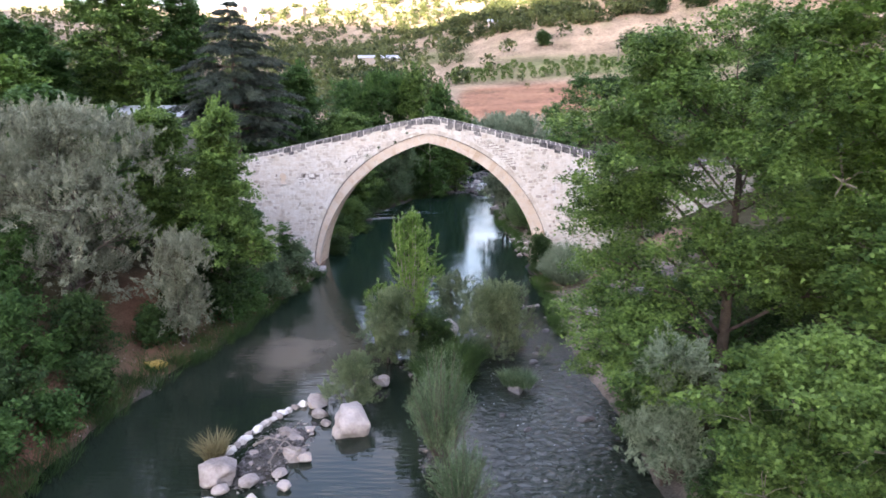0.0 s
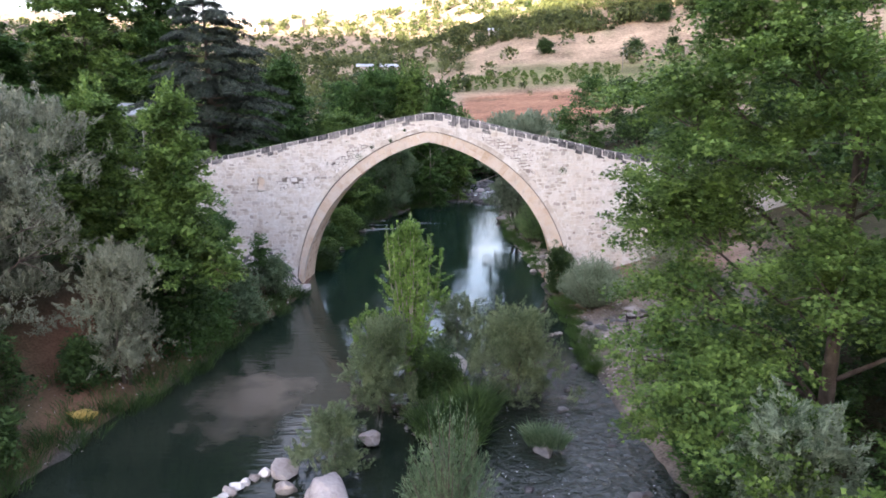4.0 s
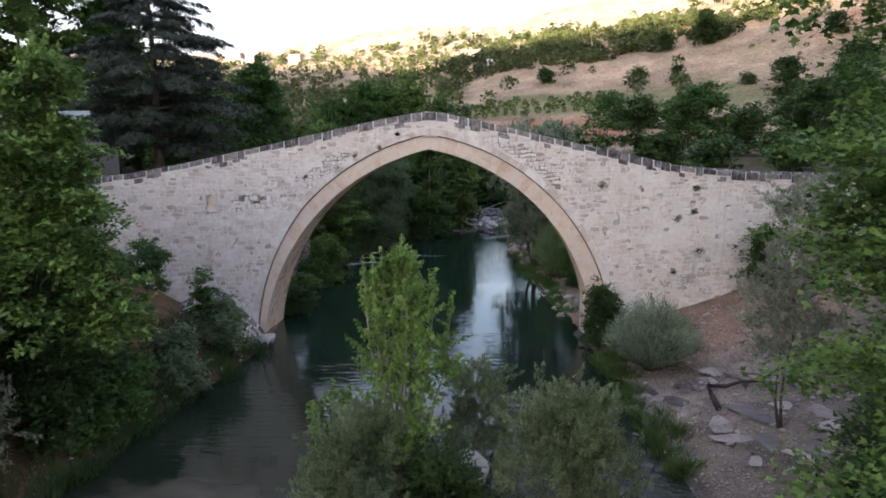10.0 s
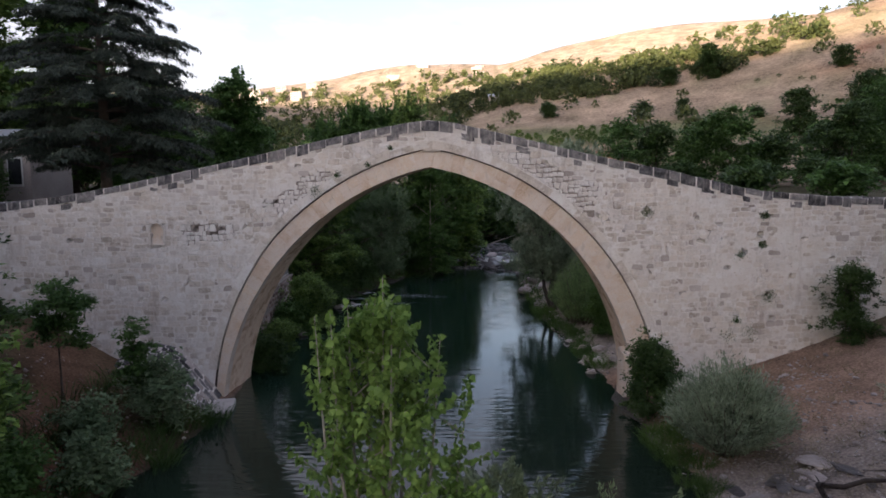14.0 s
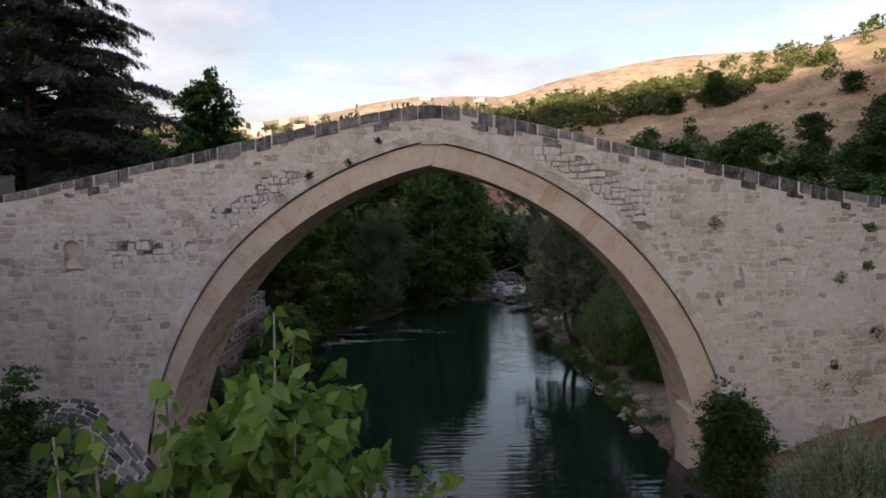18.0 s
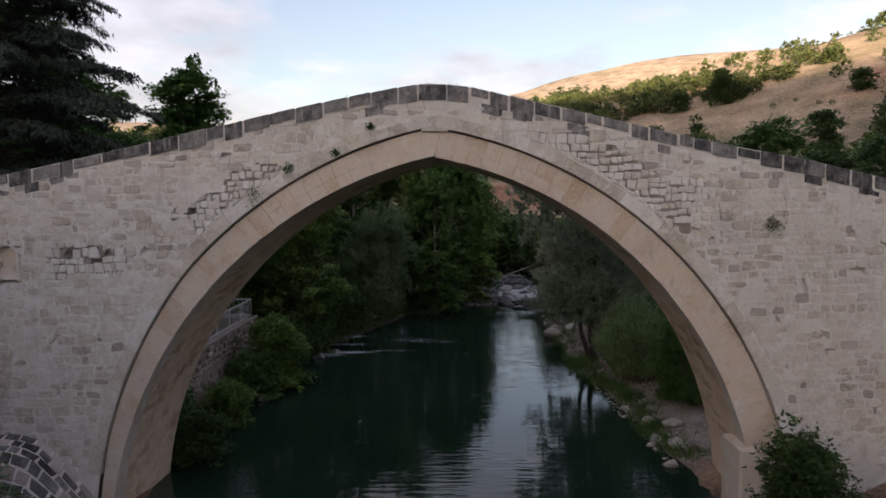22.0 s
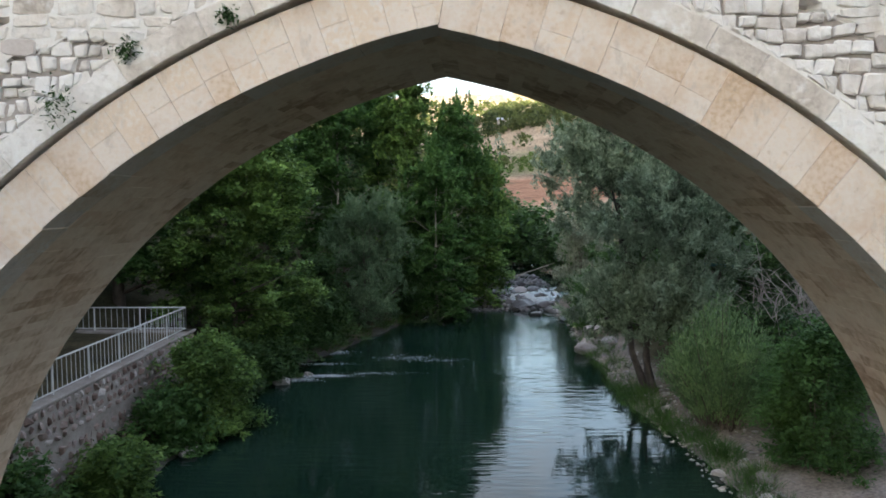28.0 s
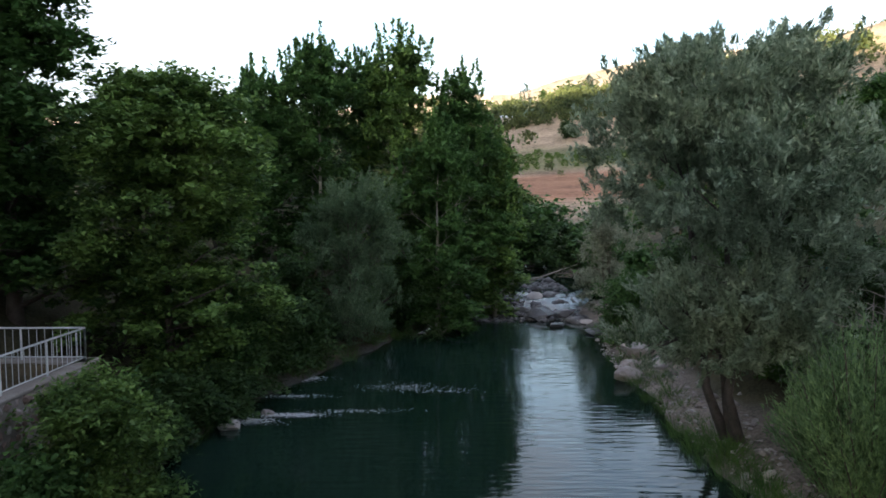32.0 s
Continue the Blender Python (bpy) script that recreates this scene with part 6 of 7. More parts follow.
tree("shrub", "low green shrub beside the arch", "shrub", (-10.9, 68.3), 2.0, 1.1, 0.1, "bush", L_DARK, 0.16, 0.55, 200, 46, 0.24, 76, 0.05, nl=8, stems=2)
tree("plane_tree", "broad green plane tree beside the terrace", "tree", (-12.6, 88.2), 12.2, 5.0, 0.8, "round", L_PLANE, 0.22, 0.8, 1300, 60, 0.48, 77, 0.22, nl=20, up=0.3)
tree("plane_tree", "tall dark plane tree on the terrace", "tree", (-18.4, 87.5), 16.2, 4.8, 2.0, "cone", L_MID, 0.26, 0.8, 1500, 40, 0.46, 78, 0.3, nl=20, shoots=30, up=0.3, z=3.3)
tree("plane_tree", "dark plane tree with low boughs on the terrace", "tree", (-22.5, 80.0), 12.5, 5.0, 1.6, "round", L_MID, 0.27, 0.8, 1100, 38, 0.5, 179, 0.25, nl=18, up=0.3, z=5.5)
tree("willow_tree", "rounded green willow overhanging the river", "tree", (-6.8, 100.0), 9.0, 3.9, 0.4, "round", L_WILLOWG, 0.2, 0.26, 900, 58, 0.42, 79, 0.16, nl=16, stems=2, up=0.3)
for k, (x, y, h, r) in enumerate(((-9.9, 106.5, 18.2, 3.8), (-4.4, 107.5, 18.6, 3.6), (-0.6, 108.5, 16.4, 3.4), (-13.5, 106, 16.4, 3.8), (2.2, 111.5, 12.6, 3.0), (-7.0, 110, 17.8, 3.4), (-2.0, 104.8, 12.4, 3.6))):
    tree("poplar", "tall dark poplar with a ragged top and pale trunk", "tree", (x, y), h - ground_z(x, y), r, 0.8, "round", (L_MID, L_PLANE, L_MID)[k % 3], 0.30, 0.75, 640, 32, 0.42, 80 + k, 0.2, PALEBARK, nl=20, up=0.45, group="poplars by the river", shoots=100, shoot_len=2.7)
tree("shrub", "dark shrubs crowding the far bank", "shrub", (-3.6, 104.6), 4.5, 3.0, 0.2, "bush", L_DARK, 0.22, 0.5, 420, 50, 0.4, 86, 0.08, nl=10, stems=3)
for k, (x, y, h, r, mt) in enumerate(((-9.6, 93.0, 3.4, 2.2, L_DARK), (-10.8, 90.2, 3.8, 2.2, L_MID), (-9.8, 97.5, 4.0, 2.4, L_DARK), (-6.4, 103.6, 3.4, 2.2, L_MID), (-10.6, 89.4, 2.6, 1.8, L_DARK), (-8.7, 94.6, 2.6, 2.0, L_DARK), (-11.2, 82.6, 1.6, 1.4, L_DARK), (-11.0, 85.0, 1.5, 1.4, L_DARK), (-10.4, 87.6, 1.5, 1.3, L_DARK), (-12.6, 69.5, 1.8, 1.0, L_MID), (-11.4, 76.8, 1.9, 1.2, L_MID))):
    tree("bank_shrub", "dark leafy shrub hanging over the water", "shrub", (x, y), h, r, 0.1, "bush", mt, 0.2, 0.55, int(130 + 40 * r * r), 30, 0.32, 180 + k, 0.05, nl=9, stems=2, group="shrubs on the upstream bank")
tree("shrub", "green shrubs beside the rapids", "shrub", (9.2, 100.0), 3.6, 2.4, 0.2, "bush", L_MID, 0.22, 0.5, 420, 46, 0.36, 87, 0.08, nl=10, stems=3)
tree("shrub", "grey-green shrubs beside the rapids", "shrub", (10.2, 110.0), 7.5, 3.2, 0.2, "bush", L_WILLOW, 0.24, 0.3, 420, 46, 0.4, 88, 0.1, nl=10, stems=3)
for k, (x, y, h, r) in enumerate(((12.4, 88.5, 3.4, 2.3), (13.5, 92.5, 4.6, 2.6), (15.5, 86.5, 4.2, 2.6), (11.4, 95.5, 3.6, 2.2), (16.5, 96.5, 5.0, 2.8), (12.8, 81.0, 3.4, 2.0), (14.8, 77.5, 4.2, 2.4), (13.0, 102.5, 4.4, 2.6), (19.5, 90.0, 4.6, 2.6))):
    tree("bank_shrub", "dark tangled shrub in the shade of the willow", "shrub", (x, y), h, r, 0.1, "bush", L_DARK if k % 3 else L_MID, 0.22, 0.5, int(110 + 34 * r * r), 28, 0.34, 240 + k, 0.05, nl=9, stems=2, group="shrubs behind the willow")
for k, (x, y, h, r, mt) in enumerate(((14.5, 91, 6.8, 3.0, L_DARK), (23, 90, 3.4, 2.2, L_MID), (30, 97, 4.2, 2.6, L_DARK), (36, 92, 3.2, 2.4, L_MID), (43, 108, 4.0, 2.6, L_DARK), (57, 125, 12, 5.5, L_DARK), (57, 222, 5.5, 2.6, L_MID), (66, 219, 5.5, 2.6, L_MID), (62, 140, 9, 4.5, L_MID), (48, 132, 6, 3, L_DARK), (17, 102, 5.0, 3, L_MID), (14, 124, 7, 4, L_MID), (-2, 124, 11, 5, L_DARK), (4, 140, 10, 5, L_MID), (-12, 120, 13, 5, L_DARK), (-22, 108, 8, 4.5, L_DARK),
                                      (-25.5, 96, 6.5, 4.5, L_DARK), (-33, 104, 8, 5, L_MID), (-18, 132, 9, 6, L_MID), (-30, 125, 9, 6, L_DARK), (-44, 112, 10, 6, L_MID), (21.6, 128, 9.5, 3.6, L_MID), (26.0, 130, 12.6, 4.2, L_MID), (31.4, 131, 11.0, 3.9, L_DARK), (36.4, 128, 9.5, 3.6, L_MID), (46, 127, 7.5, 4.2, L_DARK), (65, 128, 15, 6.5, L_MID), (32, 122, 5, 3.4, L_DARK), (39.9, 125, 11.0, 5.4, L_MID), (112.5, 245, 14, 7.0, L_DARK), (174, 329, 9, 5.0, L_DARK), (127, 232, 18, 9, L_DARK), (7.5, 140, 6, 3.5, L_DARK), (10.5, 147, 7, 4, L_MID), (12.4, 133, 5, 3, L_DARK), (12.6, 118, 4.5, 2.6, L_MID), (72, 142, 13, 7, L_DARK), (62, 226, 4.5, 3, L_DARK), (54, 233, 4.5, 3, L_DARK),
                                      (102, 320, 7, 3, L_DARK), (88, 332, 8, 4, L_DARK), (134, 377, 17, 8, L_DARK), (52, 366, 7, 5, L_DARK), (117, 385, 9, 6, L_DARK), (119, 290, 4, 2, L_DARK), (90, 170, 12, 7, L_MID), (108, 200, 13, 7, L_DARK))):
    tree("broadleaf_tree", "dark green broadleaf tree beyond the bridge", "tree", (x, y), h, r, 0.8, "round", mt, 0.44 if y < 135 else 0.7, 0.75, int(70 + 10.5 * r * r), 26 if y < 135 else 14, 0.8 if y < 135 else 1.05, 100 + k, 0.18, nl=11, group="trees beyond the bridge")
for k, (x, y, h, r, mt) in enumerate(((-39.2, 85.0, 21.0, 8.8, L_PLANE), (-34.0, 91.0, 20.0, 5.5, L_MID), (-45, 74, 14, 5.5, L_MID), (-30.5, 93, 8, 4.6, L_DARK), (-41, 64, 9.5, 4.5, L_POPLAR), (-34, 58, 8, 4, L_MID), (-46, 78, 12, 6, L_MID), (-47, 52, 9, 5, L_MID), (-33, 47, 8, 4, L_DARK), (30, 58, 9, 4, L_MID), (36, 70, 9, 5, L_DARK), (28, 45, 11, 5, L_MID), (30, 30, 15, 6, L_MID), (27, 18, 14, 5, L_MID), (-36, 30, 9, 5, L_MID))):
    tree("broadleaf_tree", "leafy green tree beside the road to the bridge", "tree", (x, y), h, r, 1.6, "round", mt, 0.46, 0.75, int(120 + 20 * r * r), 28, 0.62, 130 + k, 0.3, nl=18, group="trees by the road", up=0.3)


for k, (az, d, h) in enumerate(((9.0, 474, 9), (9.8, 470, 11), (10.6, 476, 10), (11.3, 472, 12), (12.0, 478, 10), (7.6, 468, 8), (13.4, 470, 8))):
    w = math.radians(az)
    tree("cypress", "narrow dark cypress on the sunlit crest", "tree", (d * math.sin(w), 60 + d * math.cos(w)), h, 1.7, 0.6, "column", L_DARK, 0.9, 0.6, 70, 10, 0.7, 500 + k, 0.16, nl=8, group="cypresses on the crest")


def cedar():
    rng = random.Random(3)
    g = np.random.default_rng(3)
    x, y = -21.4, 71.0
    z0 = ground_z(x, y)
    H, zb = 25.4 - z0, 11.9 - z0
    th = thing("cedar_tree", "tall dark blue-green cedar with layered drooping boughs", "tree", (x, y, z0))
    tg = Geo()
    tg.tube([(0, 0, -0.3), (0.05, 0, zb * 0.6), (0.1, 0.05, zb + 5), (0, 0, H)], [0.46, 0.36, 0.24, 0.03], 9)
    P, D = [], []
    z = zb
    while z < H - 0.3:
        u = (z - zb) / (H - zb)
        R = float(np.interp(u, [0, 0.12, 0.42, 0.62, 0.82, 1], [5.6, 7.0, 6.7, 5.2, 3.0, 0.4]))
        for k in range(rng.randint(7, 9)):
            w = rng.uniform(0, 6.28)
            L = R * rng.uniform(0.55, 1.12)
            ch, sh = math.cos(w), math.sin(w)
            rise = rng.uniform(0.04, 0.22) * L
            st, mid, end = np.array([0, 0, z - 0.15]), np.array([ch * L * 0.55, sh * L * 0.55, z + rise]), np.array([ch * L, sh * L, z + rise * 0.6 - 0.16 * L])
            tg.tube([st, st * 0.25 + mid * 0.5 + end * 0.25, end], [0.10 * (1.1 - u), 0.06 * (1.1 - u), 0.012], 5, False)
            # side twigs, each a drooping fringe of needles
            nt = int(9 + 8 * L)
            for j in range(nt):
                t = rng.uniform(0.22, 1.0)
                b = st * (1 - t) ** 2 + mid * 2 * t * (1 - t) + end * t * t
                sg = rng.choice((-1, 1))
                ln = (0.35 + 0.22 * L * (1.05 - t)) * rng.uniform(0.6, 1.2)
                e = b + np.array([ch * 0.6 - sh * sg, sh * 0.6 + ch * sg, -rng.uniform(0.15, 0.55)]) * ln
                m = int(14 + 18 * ln)
                q = g.random(m)[:, None]
                p = b * (1 - q) + e * q + g.normal(size=(m, 3)) * np.array([0.10, 0.10, 0.05]) - np.array([0, 0, 0.12]) * q ** 2
                P.append(p)
                D.append((e - b)[None] * 0.8 + g.normal(size=(m, 3)) * 0.4 * ln - np.array([0, 0, 0.25]))
        z += rng.uniform(0.55, 0.85)
    part("trunk", tg.mesh("trunk", BARK, True), th)
    part("crown", leaf_mesh("crown", np.concatenate(P), np.concatenate(D), 0.24, 0.26, g, L_CEDAR, flat=1.5), th)


cedar()


# far shrubs and trees on the slopes, too many to count
def far_woods():
    g = np.random.default_rng(77)
    N = 12000
    a = np.radians(g.uniform(-62, 62, N))
    r = 105 + 1050 * g.random(N) ** 0.8
    x, y = r * np.sin(a), 60 + r * np.cos(a)
    ad = np.degrees(a)
    dens = 0.10 + 0.9 * smooth01(0.05, 0.5, wave(x, y, 55, 3) + 0.35 * wave(x, y, 21, 1)) 
    dens = np.where(ad < -2, np.maximum(dens, 0.6), dens)
    dens = np.where((ad < 6) & (r > 290), np.maximum(dens, 0.9), dens)
    dens = np.where((r > 700) & (ad > -30), np.where(ad > 8, 0.06, 0.8), dens)
    dens = np.where((r > 100) & (r < 225) & (ad > 1) & (ad < 20), 0.03, dens)          # ploughed field
    dens = np.where((r > 282) & (r < 440) & (ad > 3) & (ad < 24), dens * 0.3, dens)    # dry pasture
    dens = np.where((r > 230) & (r < 350) & (ad > 2) & (ad < 34), 0.07, dens)
    dens = np.where((r > 352) & (r < 455) & (ad > -12) & (ad < 14), 0.9, dens)          # wooded belt
    dens = np.where((r > 455) & (r < 620) & (ad > -12) & (ad < 36), np.where(ad > 8, 0.35, 0.8), dens)          # bushes along the sunlit crest
    dens = np.where((r > 150) & (r < 430) & (ad < 1), 0.8, dens)
    dens = np.where((r > 620) & (ad > 12), dens * 0.3, dens)
    keep = (g.random(N) < dens) & (np.hypot(x, y - 60) > 118)
    # a dense dark belt along the foot of the crest, lighter bushes above it
    M = 1350
    b = g.uniform(1, 31, M)
    lo, hi = np.interp(b, [1, 8, 13, 18, 24, 31], [366, 352, 347, 353, 338, 372]), np.interp(b, [1, 8, 13, 18, 24, 31], [470, 440, 402, 393, 364, 374])
    edge = wave(b * 9, b * 4, 11, 1)
    lo, hi = lo - 9 * edge, hi + 12 * edge
    up = g.random(M) < 0.42
    q = np.where(up, hi + 46 * g.random(M), lo + (hi - lo) * g.random(M))
    fit = np.where(up, (b > 9) & (wave(q * np.sin(np.radians(b)), q, 17, 3) > -0.1), (b < 25) & (wave(q, q * np.radians(b), 13, 2) > -0.35))
    q, b = q[fit], np.radians(b[fit])
    x, y, r = np.append(x[keep], q * np.sin(b)), np.append(y[keep], 60 + q * np.cos(b)), np.append(r[keep], q)
    z = land(x, y)
    for near in (True, False):
        q = (r < 470) if near else (r >= 470)
        xx, yy, zz, rq = x[q], y[q], z[q], r[q]
        n, per = len(xx), (76 if near else 30)
        sz = (0.8 + 3.0 * g.random(n) ** 1.5) * (0.85 + rq / 1000) * np.where((rq > 350) & (rq < 620), 0.95, 1.0)
        d = unit(g.normal(size=(n, per, 3)) + np.array([0, 0, 0.35]))
        wob = 1 + 0.4 * np.sin(d[..., 0] * 4 + xx[:, None]) * np.cos(d[..., 1] * 5 + yy[:, None])
        rr = (0.55 + 0.5 * g.random((n, per)) ** 0.5) * wob
        P = np.stack([xx, yy, zz + sz * 0.8], 1)[:, None] + d * (sz[:, None] * rr)[..., None] * np.array([1, 1, 0.9])
        D = d + g.normal(size=d.shape) * 0.7
        me = leaf_mesh("hillside_trees", P.reshape(-1, 3), D.reshape(-1, 3), np.repeat(sz * (0.46 if near else 0.7), per), 0.95, g, L_FAR)
        tagged(new("hillside_trees", me), "scattered dark green trees and scrub over the nearer slopes" if near else "dark green woods and scrub over the far slopes", "woods", kind="stuff")
    # orchard rows on the edge of the ploughed field
    xs, ys = [], []
    for row in range(3):
        for k in range(17):
            w = math.radians(1.5 + k * 0.95 + g.uniform(-0.35, 0.35))
            q = 232 + row * 13
            xs.append(q * math.sin(w) + g.uniform(-1, 1))
            ys.append(60 + q * math.cos(w) + g.uniform(-1, 1))
    xs, ys = np.array(xs), np.array(ys)
    zs = land(xs, ys)
    n, per = len(xs), 160
    sz = g.uniform(0.9, 2.3, n)
    d = unit(g.normal(size=(n, per, 3)) + np.array([0, 0, 0.3]))
    P = np.stack([xs, ys, zs + sz * 0.95], 1)[:, None] + d * (sz[:, None] * (0.6 + 0.45 * g.random((n, per))))[..., None]
    me = leaf_mesh("orchard", P.reshape(-1, 3), (d + g.normal(size=d.shape) * 0.7).reshape(-1, 3), np.repeat(sz * 0.4, per), 0.8, g, L_ORCH)
    tagged(new("orchard", me), "rows of light green fruit trees beside a red field", "orchard", kind="stuff")


far_woods()

# ---------- stones, driftwood ----------
rk = random.Random(9)


def dry_wall():
    th = thing("dry_stone_wall", "low rough wall of dark rubble on the far bank", "wall")
    for k in range(150):
        t = rk.random()
        x, y = 14.5 + 11 * t, 92.0 + 4.5 * t
        row = rk.randint(0, 4)
        part("stone", rock_mesh("stone", rk, (rk.uniform(0.22, 0.42), rk.uniform(0.2, 0.3), rk.uniform(0.15, 0.24)), WALLSTONE if rk.random() < 0.6 else ROCK, (x, y + rk.uniform(-0.25, 0.1) + row * 0.06, ground_z(x, y) + 0.12 + row * 0.33), 1, 0.3), th)


dry_wall()


def rock(label, x, y, s, material=None, z=None, sub=3, name="boulder", group="", rough=0.2):
    zz = (max(ground_z(x, y), 0.0) if z is None else z)
    ob = new(name, rock_mesh(name, rk, s, material or ROCK, (0, 0, 0), sub, rough))
    ob.location = (x, y, zz + s[2] * 0.35)
    return tagged(ob, label, "rock", group)


rock("big pale rounded boulder at the head of the gravel bar", -4.5, 31.0, (1.45, 1.1, 1.0), z=0.1, sub=4, rough=0.3)
rock("broad pale boulder standing in the water", -10.0, 26.8, (1.3, 0.95, 0.7), z=0.0, sub=4, rough=0.3)
for x, y, s in ((-9.5, 25.6, .4), (-8.4, 26.2, .55), (-6.9, 33.7, .72), (-6.5, 32.4, .55), (-7.7, 30.5, .52), (-6.7, 30.9, .34), (-7.2, 29.9, .45), (-7.0, 28.4, .62), (-6.4, 28.1, .45), (-7.3, 26.9, .4), (-6.9, 25.9, .42), (-8.9, 28.6, .3), (-9.8, 24.7, .42), (-8.0, 24.9, .4), (-6.0, 31.5, .28)):
    rock("pale river stone on the gravel bar", x, y, (s * rk.uniform(0.9, 1.3), s * rk.uniform(0.8, 1.1), s * rk.uniform(0.5, 0.75)), name="river_stone", group="stones of the gravel bar", sub=2, z=0.05)
LINE = [(-10.3, 28.3), (-9.94, 29.5), (-9.5, 30.5), (-9.08, 31.5), (-8.5, 32.6), (-7.7, 33.7)]
for k in range(17):
    q = k / 16 * (len(LINE) - 1)
    i = min(int(q), len(LINE) - 2)
    (ax, ay), (bx, by) = LINE[i], LINE[i + 1]
    rock("white stone in a curved row on the gravel bar", ax + (bx - ax) * (q - i) + rk.uniform(-0.06, 0.06), ay + (by - ay) * (q - i), (rk.uniform(0.24, 0.4), rk.uniform(0.2, 0.32), rk.uniform(0.15, 0.24)), FRESHLIME if k % 3 else ROCK, 0.03, 2, "river_stone", "curved row of white stones")
rock("white quartz-like boulder on the island", 0.5, 43.9, (1.15, 0.85, 0.8), FRESHLIME, z=0.3)
rock("pale boulder half hidden by shrubs on the island", -4.0, 42.6, (0.9, 0.7, 0.6), z=0.2)
rock("pale boulder under the willow on the island", -3.6, 36.2, (0.6, 0.5, 0.4), z=0.2)
rock("stone carrying a grass tuft in the shallows", 4.2, 35.7, (0.75, 0.55, 0.32), WETROCK, z=-0.05)
for k in range(24):
    x, y = rk.uniform(2.2, 8.5), rk.uniform(23, 52)
    s = rk.uniform(0.12, 0.34)
    rock("dark wet stone breaking the shallow water", x, y, (s * 1.3, s, s * 0.6), WETROCK, -0.06, 2, "wet_stone", "wet stones in the shallows")
for k in range(12):
    x = 4.0 + k * 0.32
    rock("white washed stone in a low line across the shallows", x, 50.6 + 0.25 * math.sin(k * 1.3), (rk.uniform(0.14, 0.26), rk.uniform(0.12, 0.2), rk.uniform(0.10, 0.16)), ROCK, 0.02, 2, "white_stone", "line of white stones")
# rapids and upstream banks
for x, y, s in ((5.6, 110.5, 1.3), (7.3, 111.5, 0.9), (6.2, 107.2, 0.6), (4.4, 113.0, 0.9), (2.6, 114.2, 0.8), (3.6, 116.5, 1.0), (5.8, 117.5, 0.9), (1.6, 117.0, 0.7), (7.6, 118.5, 1.1), (4.6, 121.0, 0.9), (2.9, 120.0, 0.7), (6.6, 123.5, 1.0), (8.4, 108.5, 0.8), (8.2, 104.8, 0.7), (3.4, 124.5, 0.8), (5.2, 127, 1.0), (7.8, 129, 1.2)):
    rock("grey boulder in the rapids", x, y, (s * rk.uniform(0.9, 1.25), s * rk.uniform(0.7, 1.0), s * rk.uniform(0.35, 0.5)), ROCK if rk.random() < 0.35 else WETROCK, 0.0 if y < 114 else 0.5, 2, "boulder", "boulders in the rapids")
for x, y, s in ((8.6, 96.6, 1.0), (7.9, 94.6, 0.7), (7.3, 93.0, 0.8), (8.9, 93.6, 0.7), (-8.9, 96.8, 0.55), (-9.6, 86.3, 0.5), (-8.6, 87.9, 0.3), (8.4, 72.0, 0.35), (8.9, 73.4, 0.4), (8.2, 70.2, 0.35), (9.2, 71.0, 0.45), (8.0, 74.6, 0.3), (8.6, 69.0, 0.4), (9.4, 68.2, 0.5), (7.9, 67.3, 0.35), (-10.6, 76.5, 0.4), (-11.0, 78.0, 0.45)):
    rock("pale stone at the water's edge", x, y, (s * 1.15, s * 0.9, s * 0.65), ROCK, None, 2, "boulder", "stones at the water's edge")
for k in range(26):
    x, y = rk.uniform(9.4, 17), rk.uniform(43, 53)
    s = rk.uniform(0.3, 0.9)
    rock("flat grey rock slab set in the gravel bank", x, y, (s * 1.5, s * 0.8, 0.10), ROCK if rk.random() < 0.5 else WETROCK, ground_z(x, y) - 0.03, 2, "rock_slab", "rock slabs in the bank", 0.3)
for k in range(130):
    x, y = rk.uniform(9.2, 18), rk.uniform(43, 61)
    s = rk.uniform(0.06, 0.2)
    rock("loose grey stone on the gravel bank", x, y, (s * 1.3, s, s * 0.6), ROCK, None, 1, "loose_stone", "loose stones on the bank")


def limb(name, label, pts, r, material, twigs=0, seed=1):
    rng = random.Random(seed)
    g = Geo()
    n = len(pts)
    th = thing(name, label, "driftwood")
    g.tube(pts, [r * (1 - 0.75 * i / (n - 1)) for i in range(n)], 7)
    part("stem", g.mesh("stem", material, True), th)
    for k in range(twigs):
        g = Geo()
        i = rng.randrange(0, n - 1)
        a = Vector(pts[i]).lerp(Vector(pts[i + 1]), rng.random())
        d = Vector((rng.uniform(-1, 1), rng.uniform(-1, 1), rng.uniform(0.0, 0.7))).normalized() * rng.uniform(0.5, 1.3)
        g.tube([a, a + d * 0.5 + Vector((0, 0, 0.08)), a + d], [r * 0.35, r * 0.25, r * 0.08], 5, False)
        part("twig", g.mesh("twig", material, True), th)
    return th


